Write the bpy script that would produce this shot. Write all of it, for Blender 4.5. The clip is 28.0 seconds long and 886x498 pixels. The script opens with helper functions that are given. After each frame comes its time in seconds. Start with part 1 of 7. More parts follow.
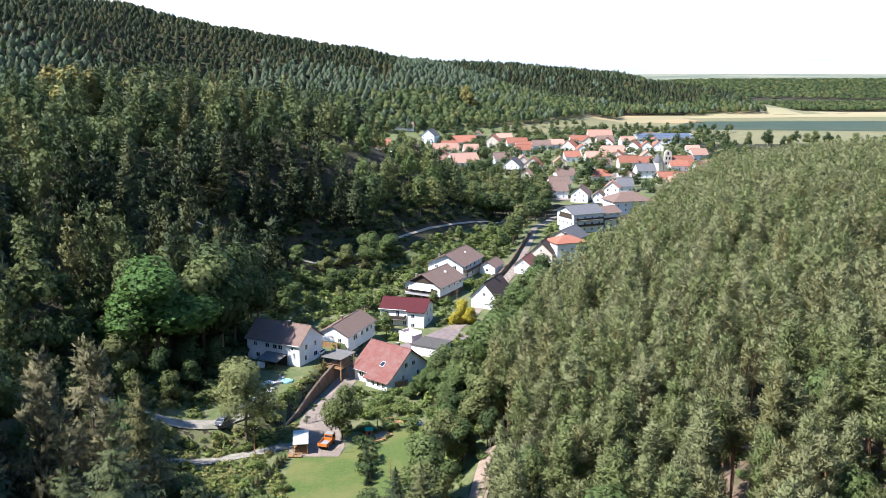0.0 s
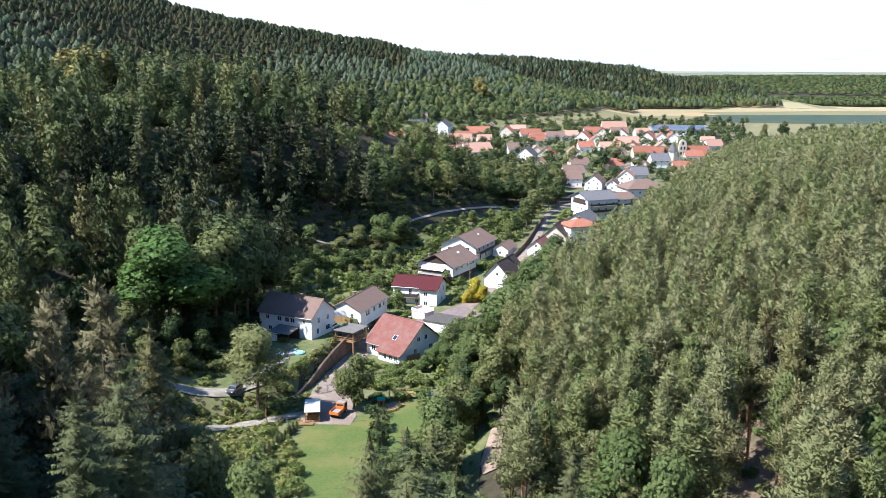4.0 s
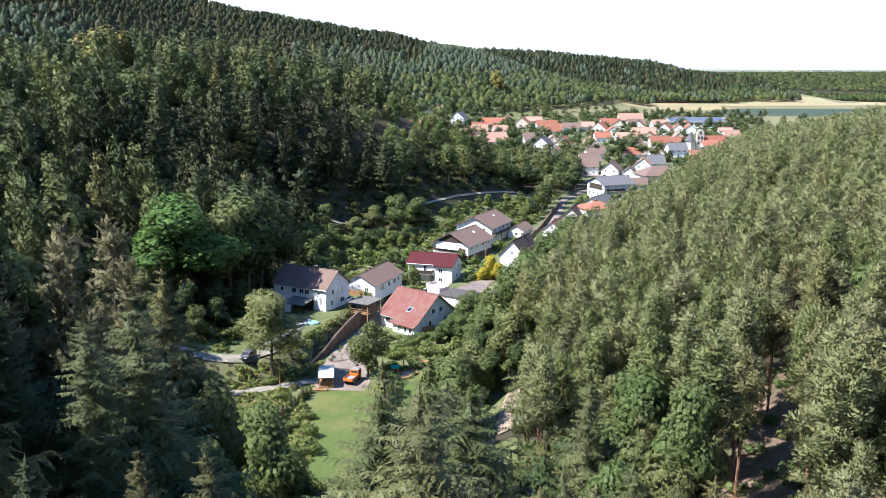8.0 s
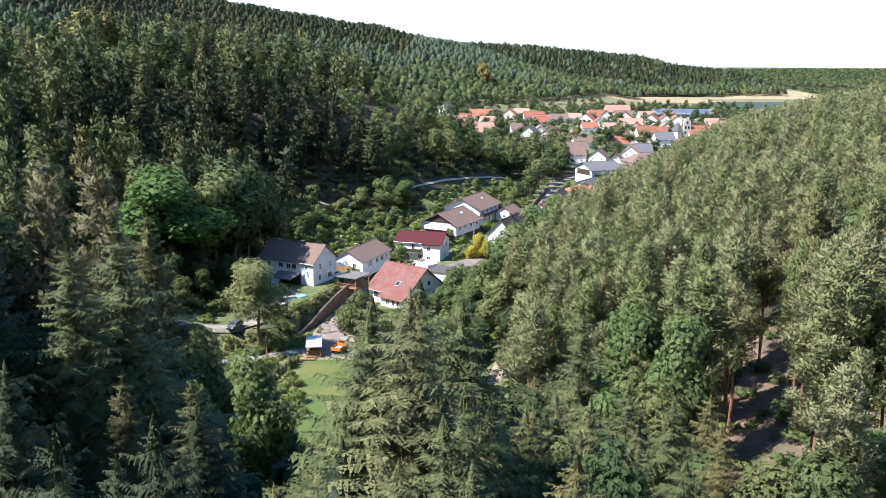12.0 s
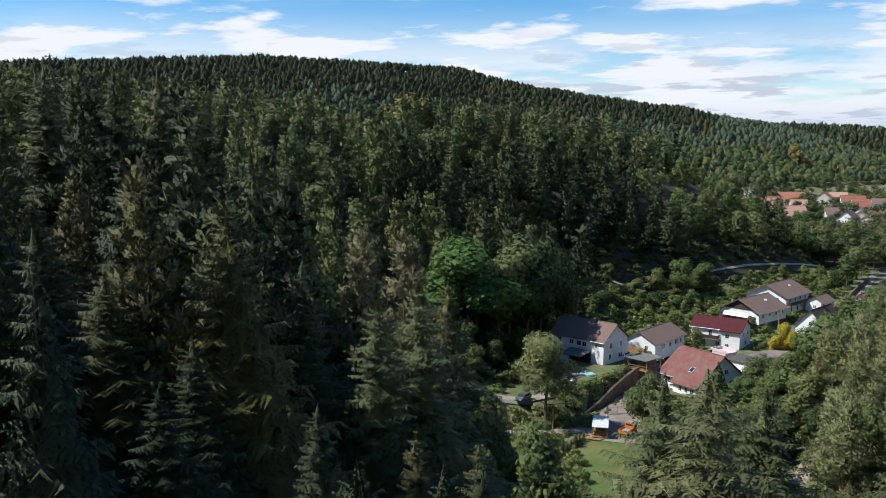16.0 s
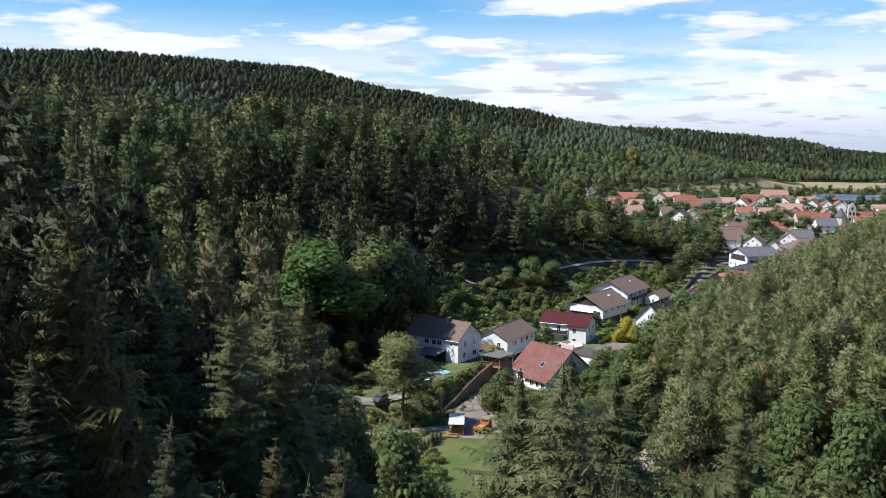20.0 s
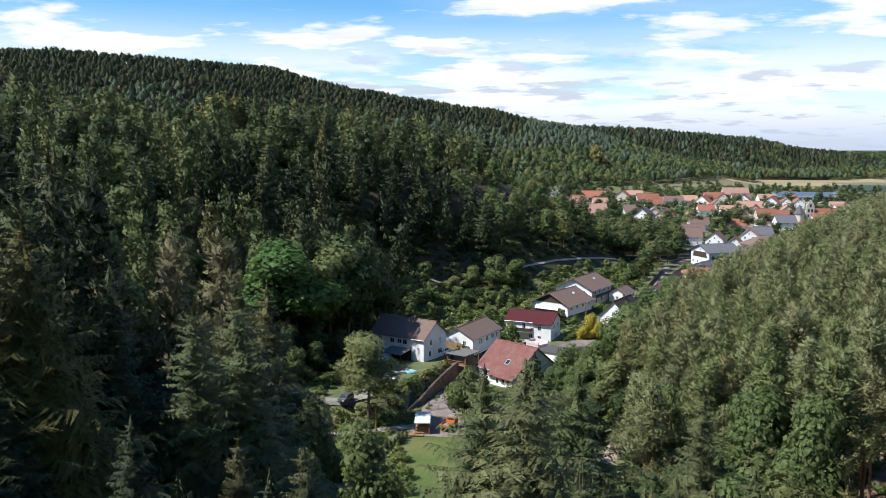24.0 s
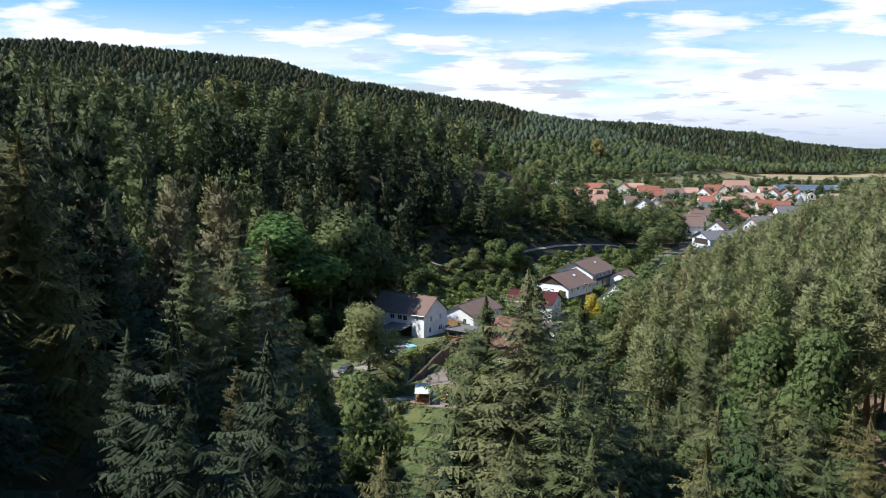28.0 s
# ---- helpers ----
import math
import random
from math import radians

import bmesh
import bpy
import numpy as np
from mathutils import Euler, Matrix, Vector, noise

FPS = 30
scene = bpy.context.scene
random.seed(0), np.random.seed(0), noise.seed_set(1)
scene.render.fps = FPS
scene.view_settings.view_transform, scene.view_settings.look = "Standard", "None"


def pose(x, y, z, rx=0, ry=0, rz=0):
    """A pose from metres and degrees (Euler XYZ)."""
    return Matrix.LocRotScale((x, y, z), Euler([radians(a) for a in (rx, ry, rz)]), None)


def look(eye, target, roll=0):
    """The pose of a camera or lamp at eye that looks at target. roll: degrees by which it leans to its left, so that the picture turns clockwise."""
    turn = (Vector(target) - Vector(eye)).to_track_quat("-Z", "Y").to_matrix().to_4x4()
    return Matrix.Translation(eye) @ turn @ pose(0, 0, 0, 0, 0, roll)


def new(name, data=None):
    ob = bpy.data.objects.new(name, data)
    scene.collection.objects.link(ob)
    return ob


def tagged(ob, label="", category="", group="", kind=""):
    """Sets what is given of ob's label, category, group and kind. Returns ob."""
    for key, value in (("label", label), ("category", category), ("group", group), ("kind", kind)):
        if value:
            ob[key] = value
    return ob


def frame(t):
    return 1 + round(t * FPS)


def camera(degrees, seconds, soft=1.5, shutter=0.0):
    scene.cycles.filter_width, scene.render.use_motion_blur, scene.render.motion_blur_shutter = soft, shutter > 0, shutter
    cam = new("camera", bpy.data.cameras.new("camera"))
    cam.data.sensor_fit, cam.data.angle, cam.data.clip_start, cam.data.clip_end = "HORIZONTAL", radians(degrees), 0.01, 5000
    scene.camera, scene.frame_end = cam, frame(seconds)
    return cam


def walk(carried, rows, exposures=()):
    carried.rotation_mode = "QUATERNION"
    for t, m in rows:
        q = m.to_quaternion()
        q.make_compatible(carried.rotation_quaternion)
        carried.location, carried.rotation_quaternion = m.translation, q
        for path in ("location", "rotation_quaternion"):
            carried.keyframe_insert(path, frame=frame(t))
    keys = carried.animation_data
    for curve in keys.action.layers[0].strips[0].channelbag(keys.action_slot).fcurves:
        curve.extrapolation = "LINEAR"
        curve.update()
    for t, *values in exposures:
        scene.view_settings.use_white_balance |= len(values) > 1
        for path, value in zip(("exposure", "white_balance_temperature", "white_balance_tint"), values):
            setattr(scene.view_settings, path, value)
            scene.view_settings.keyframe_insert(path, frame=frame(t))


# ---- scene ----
cam = camera(54.2, 28.0, soft=0.4)
METRES, EYE, TILT, LEAN, TURN = 26.0, 73.5, -11.7, 0.0, 0.0
ROWS = [
    (0.0, 0.0, 0.0, 0.0, 0.0, 0.0, -0.0),
    (0.5, -0.0009, 0.0048, -0.0253, 0.05, 0.02, -0.02),
    (1.0, -0.0005, 0.0099, -0.053, 0.11, 0.03, -0.05),
    (1.5, -0.0018, 0.0122, -0.0811, 0.33, 0.04, -0.14),
    (2.0, -0.0018, 0.0163, -0.1099, 0.54, 0.02, -0.2),
    (2.5, -0.0012, 0.0229, -0.1377, 0.55, 0.0, -0.2),
    (3.0, -0.0016, 0.0306, -0.1652, 0.56, -0.03, -0.2),
    (3.5, -0.0025, 0.0379, -0.1937, 0.57, -0.1, -0.23),
    (5.5, -0.0086, 0.0703, -0.3076, 2.09, -0.22, -0.7),
    (6.0, -0.0087, 0.0794, -0.3395, 2.07, -0.23, -0.7),
    (6.5, -0.0071, 0.0869, -0.3725, 2.03, -0.25, -0.67),
    (7.0, -0.0065, 0.094, -0.4051, 1.96, -0.26, -0.64),
    (7.5, -0.004, 0.098, -0.4389, 1.91, -0.25, -0.65),
    (8.0, -0.0028, 0.0999, -0.4711, 1.85, -0.22, -0.58),
    (8.5, -0.0019, 0.1039, -0.5027, 1.77, -0.15, -0.53),
    (9.0, -0.0027, 0.1071, -0.5334, 1.66, -0.19, -0.54),
    (9.5, -0.0042, 0.1116, -0.5618, 1.54, -0.21, -0.52),
    (10.0, -0.0051, 0.1179, -0.5897, 1.42, -0.2, -0.48),
    (10.5, -0.0085, 0.1241, -0.6164, 1.32, -0.26, -0.47),
    (11.0, -0.0123, 0.1326, -0.6442, 1.22, -0.29, -0.51),
    (11.5, -0.0122, 0.1396, -0.6732, 1.1, -0.34, -0.51),
    (13.5, -0.0129, 0.1465, -0.7205, 0.7, 1.39, -0.3),
    (14.0, -0.0139, 0.1501, -0.719, 0.56, 5.25, -0.24),
    (14.5, -0.0143, 0.1508, -0.7187, 0.48, 5.18, -0.21),
    (15.0, -0.0143, 0.1496, -0.7187, 2.76, 5.07, -0.69),
    (15.5, -0.0171, 0.1493, -0.7187, 17.72, 4.39, -3.74),
    (16.0, -0.0194, 0.151, -0.7186, 20.06, 4.19, -4.18),
    (16.5, -0.0204, 0.1525, -0.7186, 19.74, 4.16, -4.13),
    (17.0, -0.0204, 0.1533, -0.7185, 14.49, 4.53, -3.13),
    (17.5, -0.0189, 0.1526, -0.718, 12.78, 4.62, -2.79),
    (18.0, -0.0182, 0.1522, -0.7165, 12.24, 4.69, -2.66),
    (18.5, -0.0195, 0.1511, -0.7157, 11.7, 4.72, -2.61),
    (19.0, -0.0262, 0.1502, -0.7162, 11.21, 4.78, -2.56),
    (19.5, -0.0339, 0.148, -0.7169, 10.82, 4.8, -2.5),
    (20.0, -0.0363, 0.1471, -0.7176, 10.41, 4.83, -2.58),
    (20.5, -0.0375, 0.1474, -0.718, 10.04, 4.84, -2.5),
    (21.0, -0.0376, 0.1476, -0.7184, 9.71, 4.85, -2.38),
    (21.5, -0.0362, 0.1478, -0.7194, 9.41, 4.85, -2.28),
    (23.5, -0.0281, 0.154, -0.7261, 8.37, 4.9, -1.93),
    (24.0, -0.0282, 0.1543, -0.7263, 8.19, 4.9, -1.93),
    (24.5, -0.0285, 0.1573, -0.7431, 8.02, 4.92, -1.93),
    (25.0, -0.0284, 0.1626, -0.7703, 7.89, 4.91, -1.94),
    (25.5, -0.028, 0.1695, -0.7985, 8.11, 4.87, -2.0),
    (26.0, -0.028, 0.1752, -0.8254, 8.48, 4.84, -2.1),
    (26.5, -0.0278, 0.1818, -0.856, 8.38, 4.81, -2.09),
    (27.0, -0.0276, 0.189, -0.884, 8.31, 4.8, -2.1),
    (27.5, -0.0293, 0.1962, -0.9126, 8.27, 4.79, -2.06),
    (28.0, -0.0305, 0.2006, -0.9261, 8.2, 4.77, -2.1),
]
walk(cam, [(t, pose(0, 0, EYE, TILT, LEAN, TURN) @ pose(METRES * x, METRES * y, METRES * z, 90 + pitch, roll, yaw)) for t, x, y, z, yaw, pitch, roll in ROWS],
     [(t, e - 0.02, 6080 if t < 14 else 6130, 13 if t < 14 else 11) for t, e in ((0, 1.36), (3, 1.31), (6, 1.36), (11.5, 1.40), (13.4, 1.36), (14.2, 0.92), (15.0, 0.46), (16.5, 0.46), (20, 0.58), (28, 0.66))])

# ---- world, sun ----
SUN_EL, SUN_AZ = radians(51), radians(114)      # azimuth: turned from the way ahead to the left
to_sun = Vector((-math.sin(SUN_AZ) * math.cos(SUN_EL), math.cos(SUN_AZ) * math.cos(SUN_EL), math.sin(SUN_EL)))
sun = new("sun", bpy.data.lights.new("sun", "SUN"))
sun.data.energy, sun.data.angle, sun.data.color = 5.0, radians(0.6), (1.0, 0.965, 0.90)
sun.matrix_world = look((0, 0, 400), Vector((0, 0, 400)) - to_sun)

world = bpy.data.worlds.new("sky")
scene.world = world
world.use_nodes = True


def wire(tree, a, out, b, inp):
    tree.links.new(a.outputs[out], b.inputs[inp])


def build_sky():
    nt = world.node_tree
    nt.nodes.clear()
    N = nt.nodes.new
    sky = N("ShaderNodeTexSky")
    sky.sky_type, sky.sun_disc, sky.sun_elevation, sky.sun_rotation = "NISHITA", False, SUN_EL, -SUN_AZ
    sky.air_density, sky.dust_density, sky.ozone_density = 1.0, 0.4, 3.0
    coord = N("ShaderNodeTexCoord")
    sep = N("ShaderNodeSeparateXYZ")
    wire(nt, coord, "Generated", sep, 0)

    def calc(op, a, b):
        m = N("ShaderNodeMath")
        m.operation = op
        for i, v in enumerate((a, b)):
            if isinstance(v, (int, float)):
                m.inputs[i].default_value = v
            else:
                nt.links.new(v, m.inputs[i])
        return m.outputs[0]

    zz = calc("ADD", calc("MAXIMUM", sep.outputs[2], 0.0), 0.10)
    px, py = calc("DIVIDE", sep.outputs[0], zz), calc("DIVIDE", sep.outputs[1], zz)
    comb = N("ShaderNodeCombineXYZ")
    nt.links.new(px, comb.inputs[0])
    nt.links.new(py, comb.inputs[1])

    def cloud(scale, lo, hi, offset, squash):
        mp = N("ShaderNodeMapping")
        mp.inputs["Location"].default_value = offset
        mp.inputs["Scale"].default_value = (1.0, squash, 1.0)
        wire(nt, comb, 0, mp, 0)
        n = N("ShaderNodeTexNoise")
        n.inputs["Scale"].default_value, n.inputs["Detail"].default_value, n.inputs["Roughness"].default_value = scale, 7, 0.55
        wire(nt, mp, 0, n, "Vector")
        r = N("ShaderNodeMapRange")
        r.interpolation_type = "SMOOTHSTEP"
        r.inputs["From Min"].default_value, r.inputs["From Max"].default_value = lo, hi
        wire(nt, n, 0, r, 0)
        return r.outputs[0]

    heaps = cloud(1.05, 0.475, 0.575, (1.1, 6.4, 0), 1.25)
    veil = cloud(0.35, 0.42, 0.75, (7.0, 1.0, 3), 2.2)
    low = N("ShaderNodeMapRange")
    low.interpolation_type = "SMOOTHSTEP"
    low.inputs["From Min"].default_value, low.inputs["From Max"].default_value = 0.16, 0.06
    nt.links.new(sep.outputs[2], low.inputs[0])
    # Clouds thinned overhead, out of view, to lower the fill light.
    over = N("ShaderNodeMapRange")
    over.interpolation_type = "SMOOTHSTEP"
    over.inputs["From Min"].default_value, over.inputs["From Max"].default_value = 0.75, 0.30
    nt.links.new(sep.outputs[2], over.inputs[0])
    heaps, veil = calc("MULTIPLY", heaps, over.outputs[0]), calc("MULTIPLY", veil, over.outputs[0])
    bank = calc("MULTIPLY", low.outputs[0], calc("ADD", calc("MULTIPLY", cloud(0.8, 0.36, 0.50, (3.1, 0.4, 5), 1.0), 0.75), 0.22))
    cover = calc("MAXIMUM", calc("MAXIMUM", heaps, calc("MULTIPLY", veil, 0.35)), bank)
    shade = N("ShaderNodeMix")
    shade.data_type = "RGBA"
    nt.links.new(calc("MULTIPLY", calc("MULTIPLY", cloud(2.4, 0.53, 0.63, (9.0, 2.0, 1), 1.0), low.outputs[0]), 0.75), shade.inputs["Factor"])
    shade.inputs[6].default_value, shade.inputs[7].default_value = (21.5, 21.7, 22.2, 1), (11.5, 12.6, 14.8, 1)
    mix = N("ShaderNodeMix")
    mix.data_type = "RGBA"
    nt.links.new(cover, mix.inputs["Factor"])
    tone = N("ShaderNodeHueSaturation")
    tone.inputs["Saturation"].default_value, tone.inputs["Value"].default_value = 1.42, 3.35
    wire(nt, sky, 0, tone, "Color")
    wire(nt, tone, 0, mix, 6)
    wire(nt, shade, 2, mix, 7)
    haze = N("ShaderNodeMapRange")
    haze.interpolation_type = "SMOOTHSTEP"
    haze.inputs["From Min"].default_value, haze.inputs["From Max"].default_value, haze.inputs["To Max"].default_value = 0.055, 0.0, 0.85
    nt.links.new(sep.outputs[2], haze.inputs[0])
    far = N("ShaderNodeMix")
    far.data_type = "RGBA"
    nt.links.new(haze.outputs[0], far.inputs["Factor"])
    wire(nt, mix, 2, far, 6)
    far.inputs[7].default_value = (12.0, 13.8, 17.2, 1)
    bg = N("ShaderNodeBackground")
    bg.inputs[1].default_value = 0.0315
    wire(nt, far, 2, bg, 0)
    out = N("ShaderNodeOutputWorld")
    wire(nt, bg, 0, out, 0)


build_sky()

# ---- materials ----


def material(name, rough=0.8, metal=0.0, spec=0.3):
    m = bpy.data.materials.new(name)
    m.use_nodes = True
    b = m.node_tree.nodes["Principled BSDF"]
    b.inputs["Roughness"].default_value, b.inputs["Metallic"].default_value = rough, metal
    b.inputs["Specular IOR Level"].default_value = spec
    return m, m.node_tree, b


def ramp_between(nt, fac, stops):
    r = nt.nodes.new("ShaderNodeValToRGB")
    el = r.color_ramp.elements
    while len(el) < len(stops):
        el.new(0.5)
    for e, (p, c) in zip(el, stops):
        e.position, e.color = p, (*c, 1)
    nt.links.new(fac, r.inputs[0])
    return r.outputs[0]


def noise_out(nt, scale, detail=5, rough=0.6, stretch=(1, 1, 1), coords="Object"):
    tc = nt.nodes.new("ShaderNodeTexCoord")
    mp = nt.nodes.new("ShaderNodeMapping")
    mp.inputs["Scale"].default_value = stretch
    n = nt.nodes.new("ShaderNodeTexNoise")
    n.inputs["Scale"].default_value, n.inputs["Detail"].default_value, n.inputs["Roughness"].default_value = scale, detail, rough
    nt.links.new(tc.outputs[coords], mp.inputs[0])
    nt.links.new(mp.outputs[0], n.inputs["Vector"])
    return n.outputs[0]


def mixed(nt, a, b, fac, kind="MIX"):
    m = nt.nodes.new("ShaderNodeMix")
    m.data_type, m.blend_type = "RGBA", kind
    for i, v in ((6, a), (7, b), (0, fac)):
        if isinstance(v, (int, float)):
            m.inputs[i].default_value = v
        elif isinstance(v, tuple):
            m.inputs[i].default_value = (*v, 1)
        else:
            nt.links.new(v, m.inputs[i])
    return m.outputs[2]


def surface(name, c1, c2, scale=1.5, c3=None, scale2=0.15, rough=0.85, bump=0.0, metal=0.0, spec=0.3, stretch=(1, 1, 1), vary=0.0):
    """Two-scale mottled surface: grain between c1 and c2, patches of c3; vary: change from piece to piece."""
    m, nt, b = material(name, rough, metal, spec)
    n1 = noise_out(nt, scale, 6, 0.65, stretch)
    col = ramp_between(nt, n1, [(0.32, c1), (0.68, c2)])
    if c3:
        n2 = noise_out(nt, scale2, 4, 0.6)
        f = ramp_between(nt, n2, [(0.45, (0, 0, 0)), (0.7, (1, 1, 1))])
        col = mixed(nt, col, c3, f)
    if vary:
        oi = nt.nodes.new("ShaderNodeObjectInfo")
        mr = nt.nodes.new("ShaderNodeMapRange")
        mr.inputs["To Min"].default_value, mr.inputs["To Max"].default_value = 1 - vary, 1 + vary
        nt.links.new(oi.outputs["Random"], mr.inputs[0])
        hs = nt.nodes.new("ShaderNodeHueSaturation")
        nt.links.new(mr.outputs[0], hs.inputs["Value"])
        nt.links.new(col, hs.inputs["Color"])
        col = hs.outputs[0]
    nt.links.new(col, b.inputs["Base Color"])
    if bump:
        bp = nt.nodes.new("ShaderNodeBump")
        bp.inputs["Strength"].default_value, bp.inputs["Distance"].default_value = bump, 0.1
        nt.links.new(n1, bp.inputs["Height"])
        nt.links.new(bp.outputs[0], b.inputs["Normal"])
    return m


def foliage(name, stops, leaf=0.35, see=0.3, rough=0.6, gaps=0.0, grain=7.0):
    """Leaves: colour by tree (the mesh's tint, the object's random), by leaf, and some light passing through."""
    m, nt, b = material(name, rough, 0, 0.12)
    at = nt.nodes.new("ShaderNodeAttribute")
    at.attribute_name = "tint"
    oi = nt.nodes.new("ShaderNodeObjectInfo")
    add = nt.nodes.new("ShaderNodeMath")
    nt.links.new(at.outputs["Fac"], add.inputs[0])
    nt.links.new(oi.outputs["Random"], add.inputs[1])
    fr = nt.nodes.new("ShaderNodeMath")
    fr.operation = "FRACT"
    nt.links.new(add.outputs[0], fr.inputs[0])
    col = ramp_between(nt, fr.outputs[0], stops)
    geo = nt.nodes.new("ShaderNodeNewGeometry")
    mr = nt.nodes.new("ShaderNodeMapRange")
    mr.inputs["To Min"].default_value, mr.inputs["To Max"].default_value = 1 - leaf, 1 + leaf
    nt.links.new(geo.outputs["Random Per Island"], mr.inputs[0])
    hs = nt.nodes.new("ShaderNodeHueSaturation")
    nt.links.new(mr.outputs[0], hs.inputs["Value"])
    nt.links.new(col, hs.inputs["Color"])
    nt.links.new(hs.outputs[0], b.inputs["Base Color"])
    tr = nt.nodes.new("ShaderNodeBsdfTranslucent")
    nt.links.new(hs.outputs[0], tr.inputs[0])
    mx = nt.nodes.new("ShaderNodeMixShader")
    mx.inputs[0].default_value = see
    nt.links.new(b.outputs[0], mx.inputs[1])
    nt.links.new(tr.outputs[0], mx.inputs[2])
    last = mx.outputs[0]
    if gaps:
        n = noise_out(nt, grain, 2, 0.6)
        st = nt.nodes.new("ShaderNodeMath")
        st.operation = "GREATER_THAN"
        st.inputs[1].default_value = gaps
        nt.links.new(n, st.inputs[0])
        hole = nt.nodes.new("ShaderNodeBsdfTransparent")
        cut = nt.nodes.new("ShaderNodeMixShader")
        nt.links.new(st.outputs[0], cut.inputs[0])
        nt.links.new(hole.outputs[0], cut.inputs[1])
        nt.links.new(last, cut.inputs[2])
        last = cut.outputs[0]
    nt.links.new(last, nt.nodes["Material Output"].inputs[0])
    return m


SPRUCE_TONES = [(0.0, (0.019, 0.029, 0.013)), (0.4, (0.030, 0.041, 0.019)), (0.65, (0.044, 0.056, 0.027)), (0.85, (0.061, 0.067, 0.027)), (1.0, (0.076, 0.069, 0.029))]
PINE_TONES = [(0.0, (0.159, 0.186, 0.070)), (0.4, (0.194, 0.213, 0.091)), (0.75, (0.233, 0.236, 0.119)), (1.0, (0.222, 0.214, 0.092))]
BROAD_TONES = [(0.0, (0.038, 0.061, 0.022)), (0.35, (0.060, 0.084, 0.030)), (0.7, (0.091, 0.111, 0.039)), (0.9, (0.106, 0.122, 0.042)), (1.0, (0.115, 0.118, 0.044))]
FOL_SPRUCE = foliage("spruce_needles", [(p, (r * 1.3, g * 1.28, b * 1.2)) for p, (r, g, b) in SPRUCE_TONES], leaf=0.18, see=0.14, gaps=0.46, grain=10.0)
# Darker copy of the spruce needles, holding the shade of the left side.
FOL_SPRUCE_SHADED = foliage("dark_spruce_needles", SPRUCE_TONES, leaf=0.18, see=0.12, gaps=0.44, grain=9.0)
FOL_PINE = foliage("pine_needles", PINE_TONES, leaf=0.10, see=0.42, gaps=0.50, grain=5.0)
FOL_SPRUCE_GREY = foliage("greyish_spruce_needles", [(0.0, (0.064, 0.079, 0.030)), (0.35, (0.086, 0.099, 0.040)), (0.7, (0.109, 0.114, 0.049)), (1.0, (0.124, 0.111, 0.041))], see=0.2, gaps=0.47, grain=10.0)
FOL_BROWNED = foliage("browned_needles", [(0.0, (0.104, 0.103, 0.053)), (0.5, (0.125, 0.118, 0.062)), (1.0, (0.137, 0.119, 0.062))], see=0.2, gaps=0.49, grain=10.0)
FOL_SPRUCE_BLUE = foliage("blue_green_spruce_needles", [(0.0, (0.044, 0.060, 0.026)), (0.6, (0.066, 0.082, 0.036)), (1.0, (0.090, 0.105, 0.044))], leaf=0.18, see=0.16, gaps=0.47, grain=10.0)
FOL_OLIVE = foliage("olive_spruce_needles", [(0.0, (0.081, 0.079, 0.026)), (0.5, (0.102, 0.093, 0.031)), (1.0, (0.121, 0.101, 0.037))], see=0.2, gaps=0.47, grain=10.0)
FOL_BROAD = foliage("broad_leaves", BROAD_TONES, leaf=0.14, see=0.2, gaps=0.47, grain=4.5)
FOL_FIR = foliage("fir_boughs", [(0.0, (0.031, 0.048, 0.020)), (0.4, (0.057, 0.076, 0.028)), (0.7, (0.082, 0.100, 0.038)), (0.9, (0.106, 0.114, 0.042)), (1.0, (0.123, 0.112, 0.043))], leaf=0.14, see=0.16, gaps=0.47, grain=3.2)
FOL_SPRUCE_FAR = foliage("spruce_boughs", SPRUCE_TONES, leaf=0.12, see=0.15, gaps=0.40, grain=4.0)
FOL_PINE_FAR = foliage("pine_boughs", PINE_TONES, leaf=0.10, see=0.40, gaps=0.49, grain=2.8)
# The blue in these tones carries some distance haze as needle colour.
FOL_HILL = foliage("hill_pine_boughs", [(0.0, (0.074, 0.104, 0.056)), (0.5, (0.090, 0.118, 0.069)), (0.85, (0.104, 0.129, 0.083)), (1.0, (0.116, 0.120, 0.063))], leaf=0.2, see=0.25, gaps=0.40, grain=4.0)
FOL_BROAD_FAR = foliage("leafy_boughs", BROAD_TONES, leaf=0.1, see=0.15, gaps=0.46, grain=2.8)
FOL_BRIGHT = foliage("bright_leaves", [(0.0, (0.067, 0.132, 0.032)), (1.0, (0.088, 0.147, 0.041))], gaps=0.45, grain=6.0)
FOL_GREY = foliage("greyish_leaves", [(0.0, (0.206, 0.222, 0.090)), (1.0, (0.237, 0.246, 0.103))], gaps=0.52, grain=8.0)
FOL_YELLOW = foliage("golden_leaves", [(0.0, (0.36, 0.30, 0.035)), (1.0, (0.43, 0.36, 0.055))], gaps=0.45, grain=8.0)
FOL_GARDEN = foliage("garden_leaves", [(0.0, (0.130, 0.176, 0.048)), (0.5, (0.174, 0.205, 0.063)), (1.0, (0.111, 0.148, 0.052))], gaps=0.42, grain=8.0)
FOL_HERB = foliage("meadow_herbs", [(0.0, (0.180, 0.213, 0.064)), (0.5, (0.222, 0.236, 0.079)), (1.0, (0.246, 0.218, 0.094))], leaf=0.25, gaps=0.45, grain=8.0)
FOL_EDGE = foliage("fresh_leaves", [(0.0, (0.089, 0.127, 0.041)), (0.5, (0.114, 0.149, 0.052)), (1.0, (0.153, 0.163, 0.062))], leaf=0.28, gaps=0.46, grain=8.0)
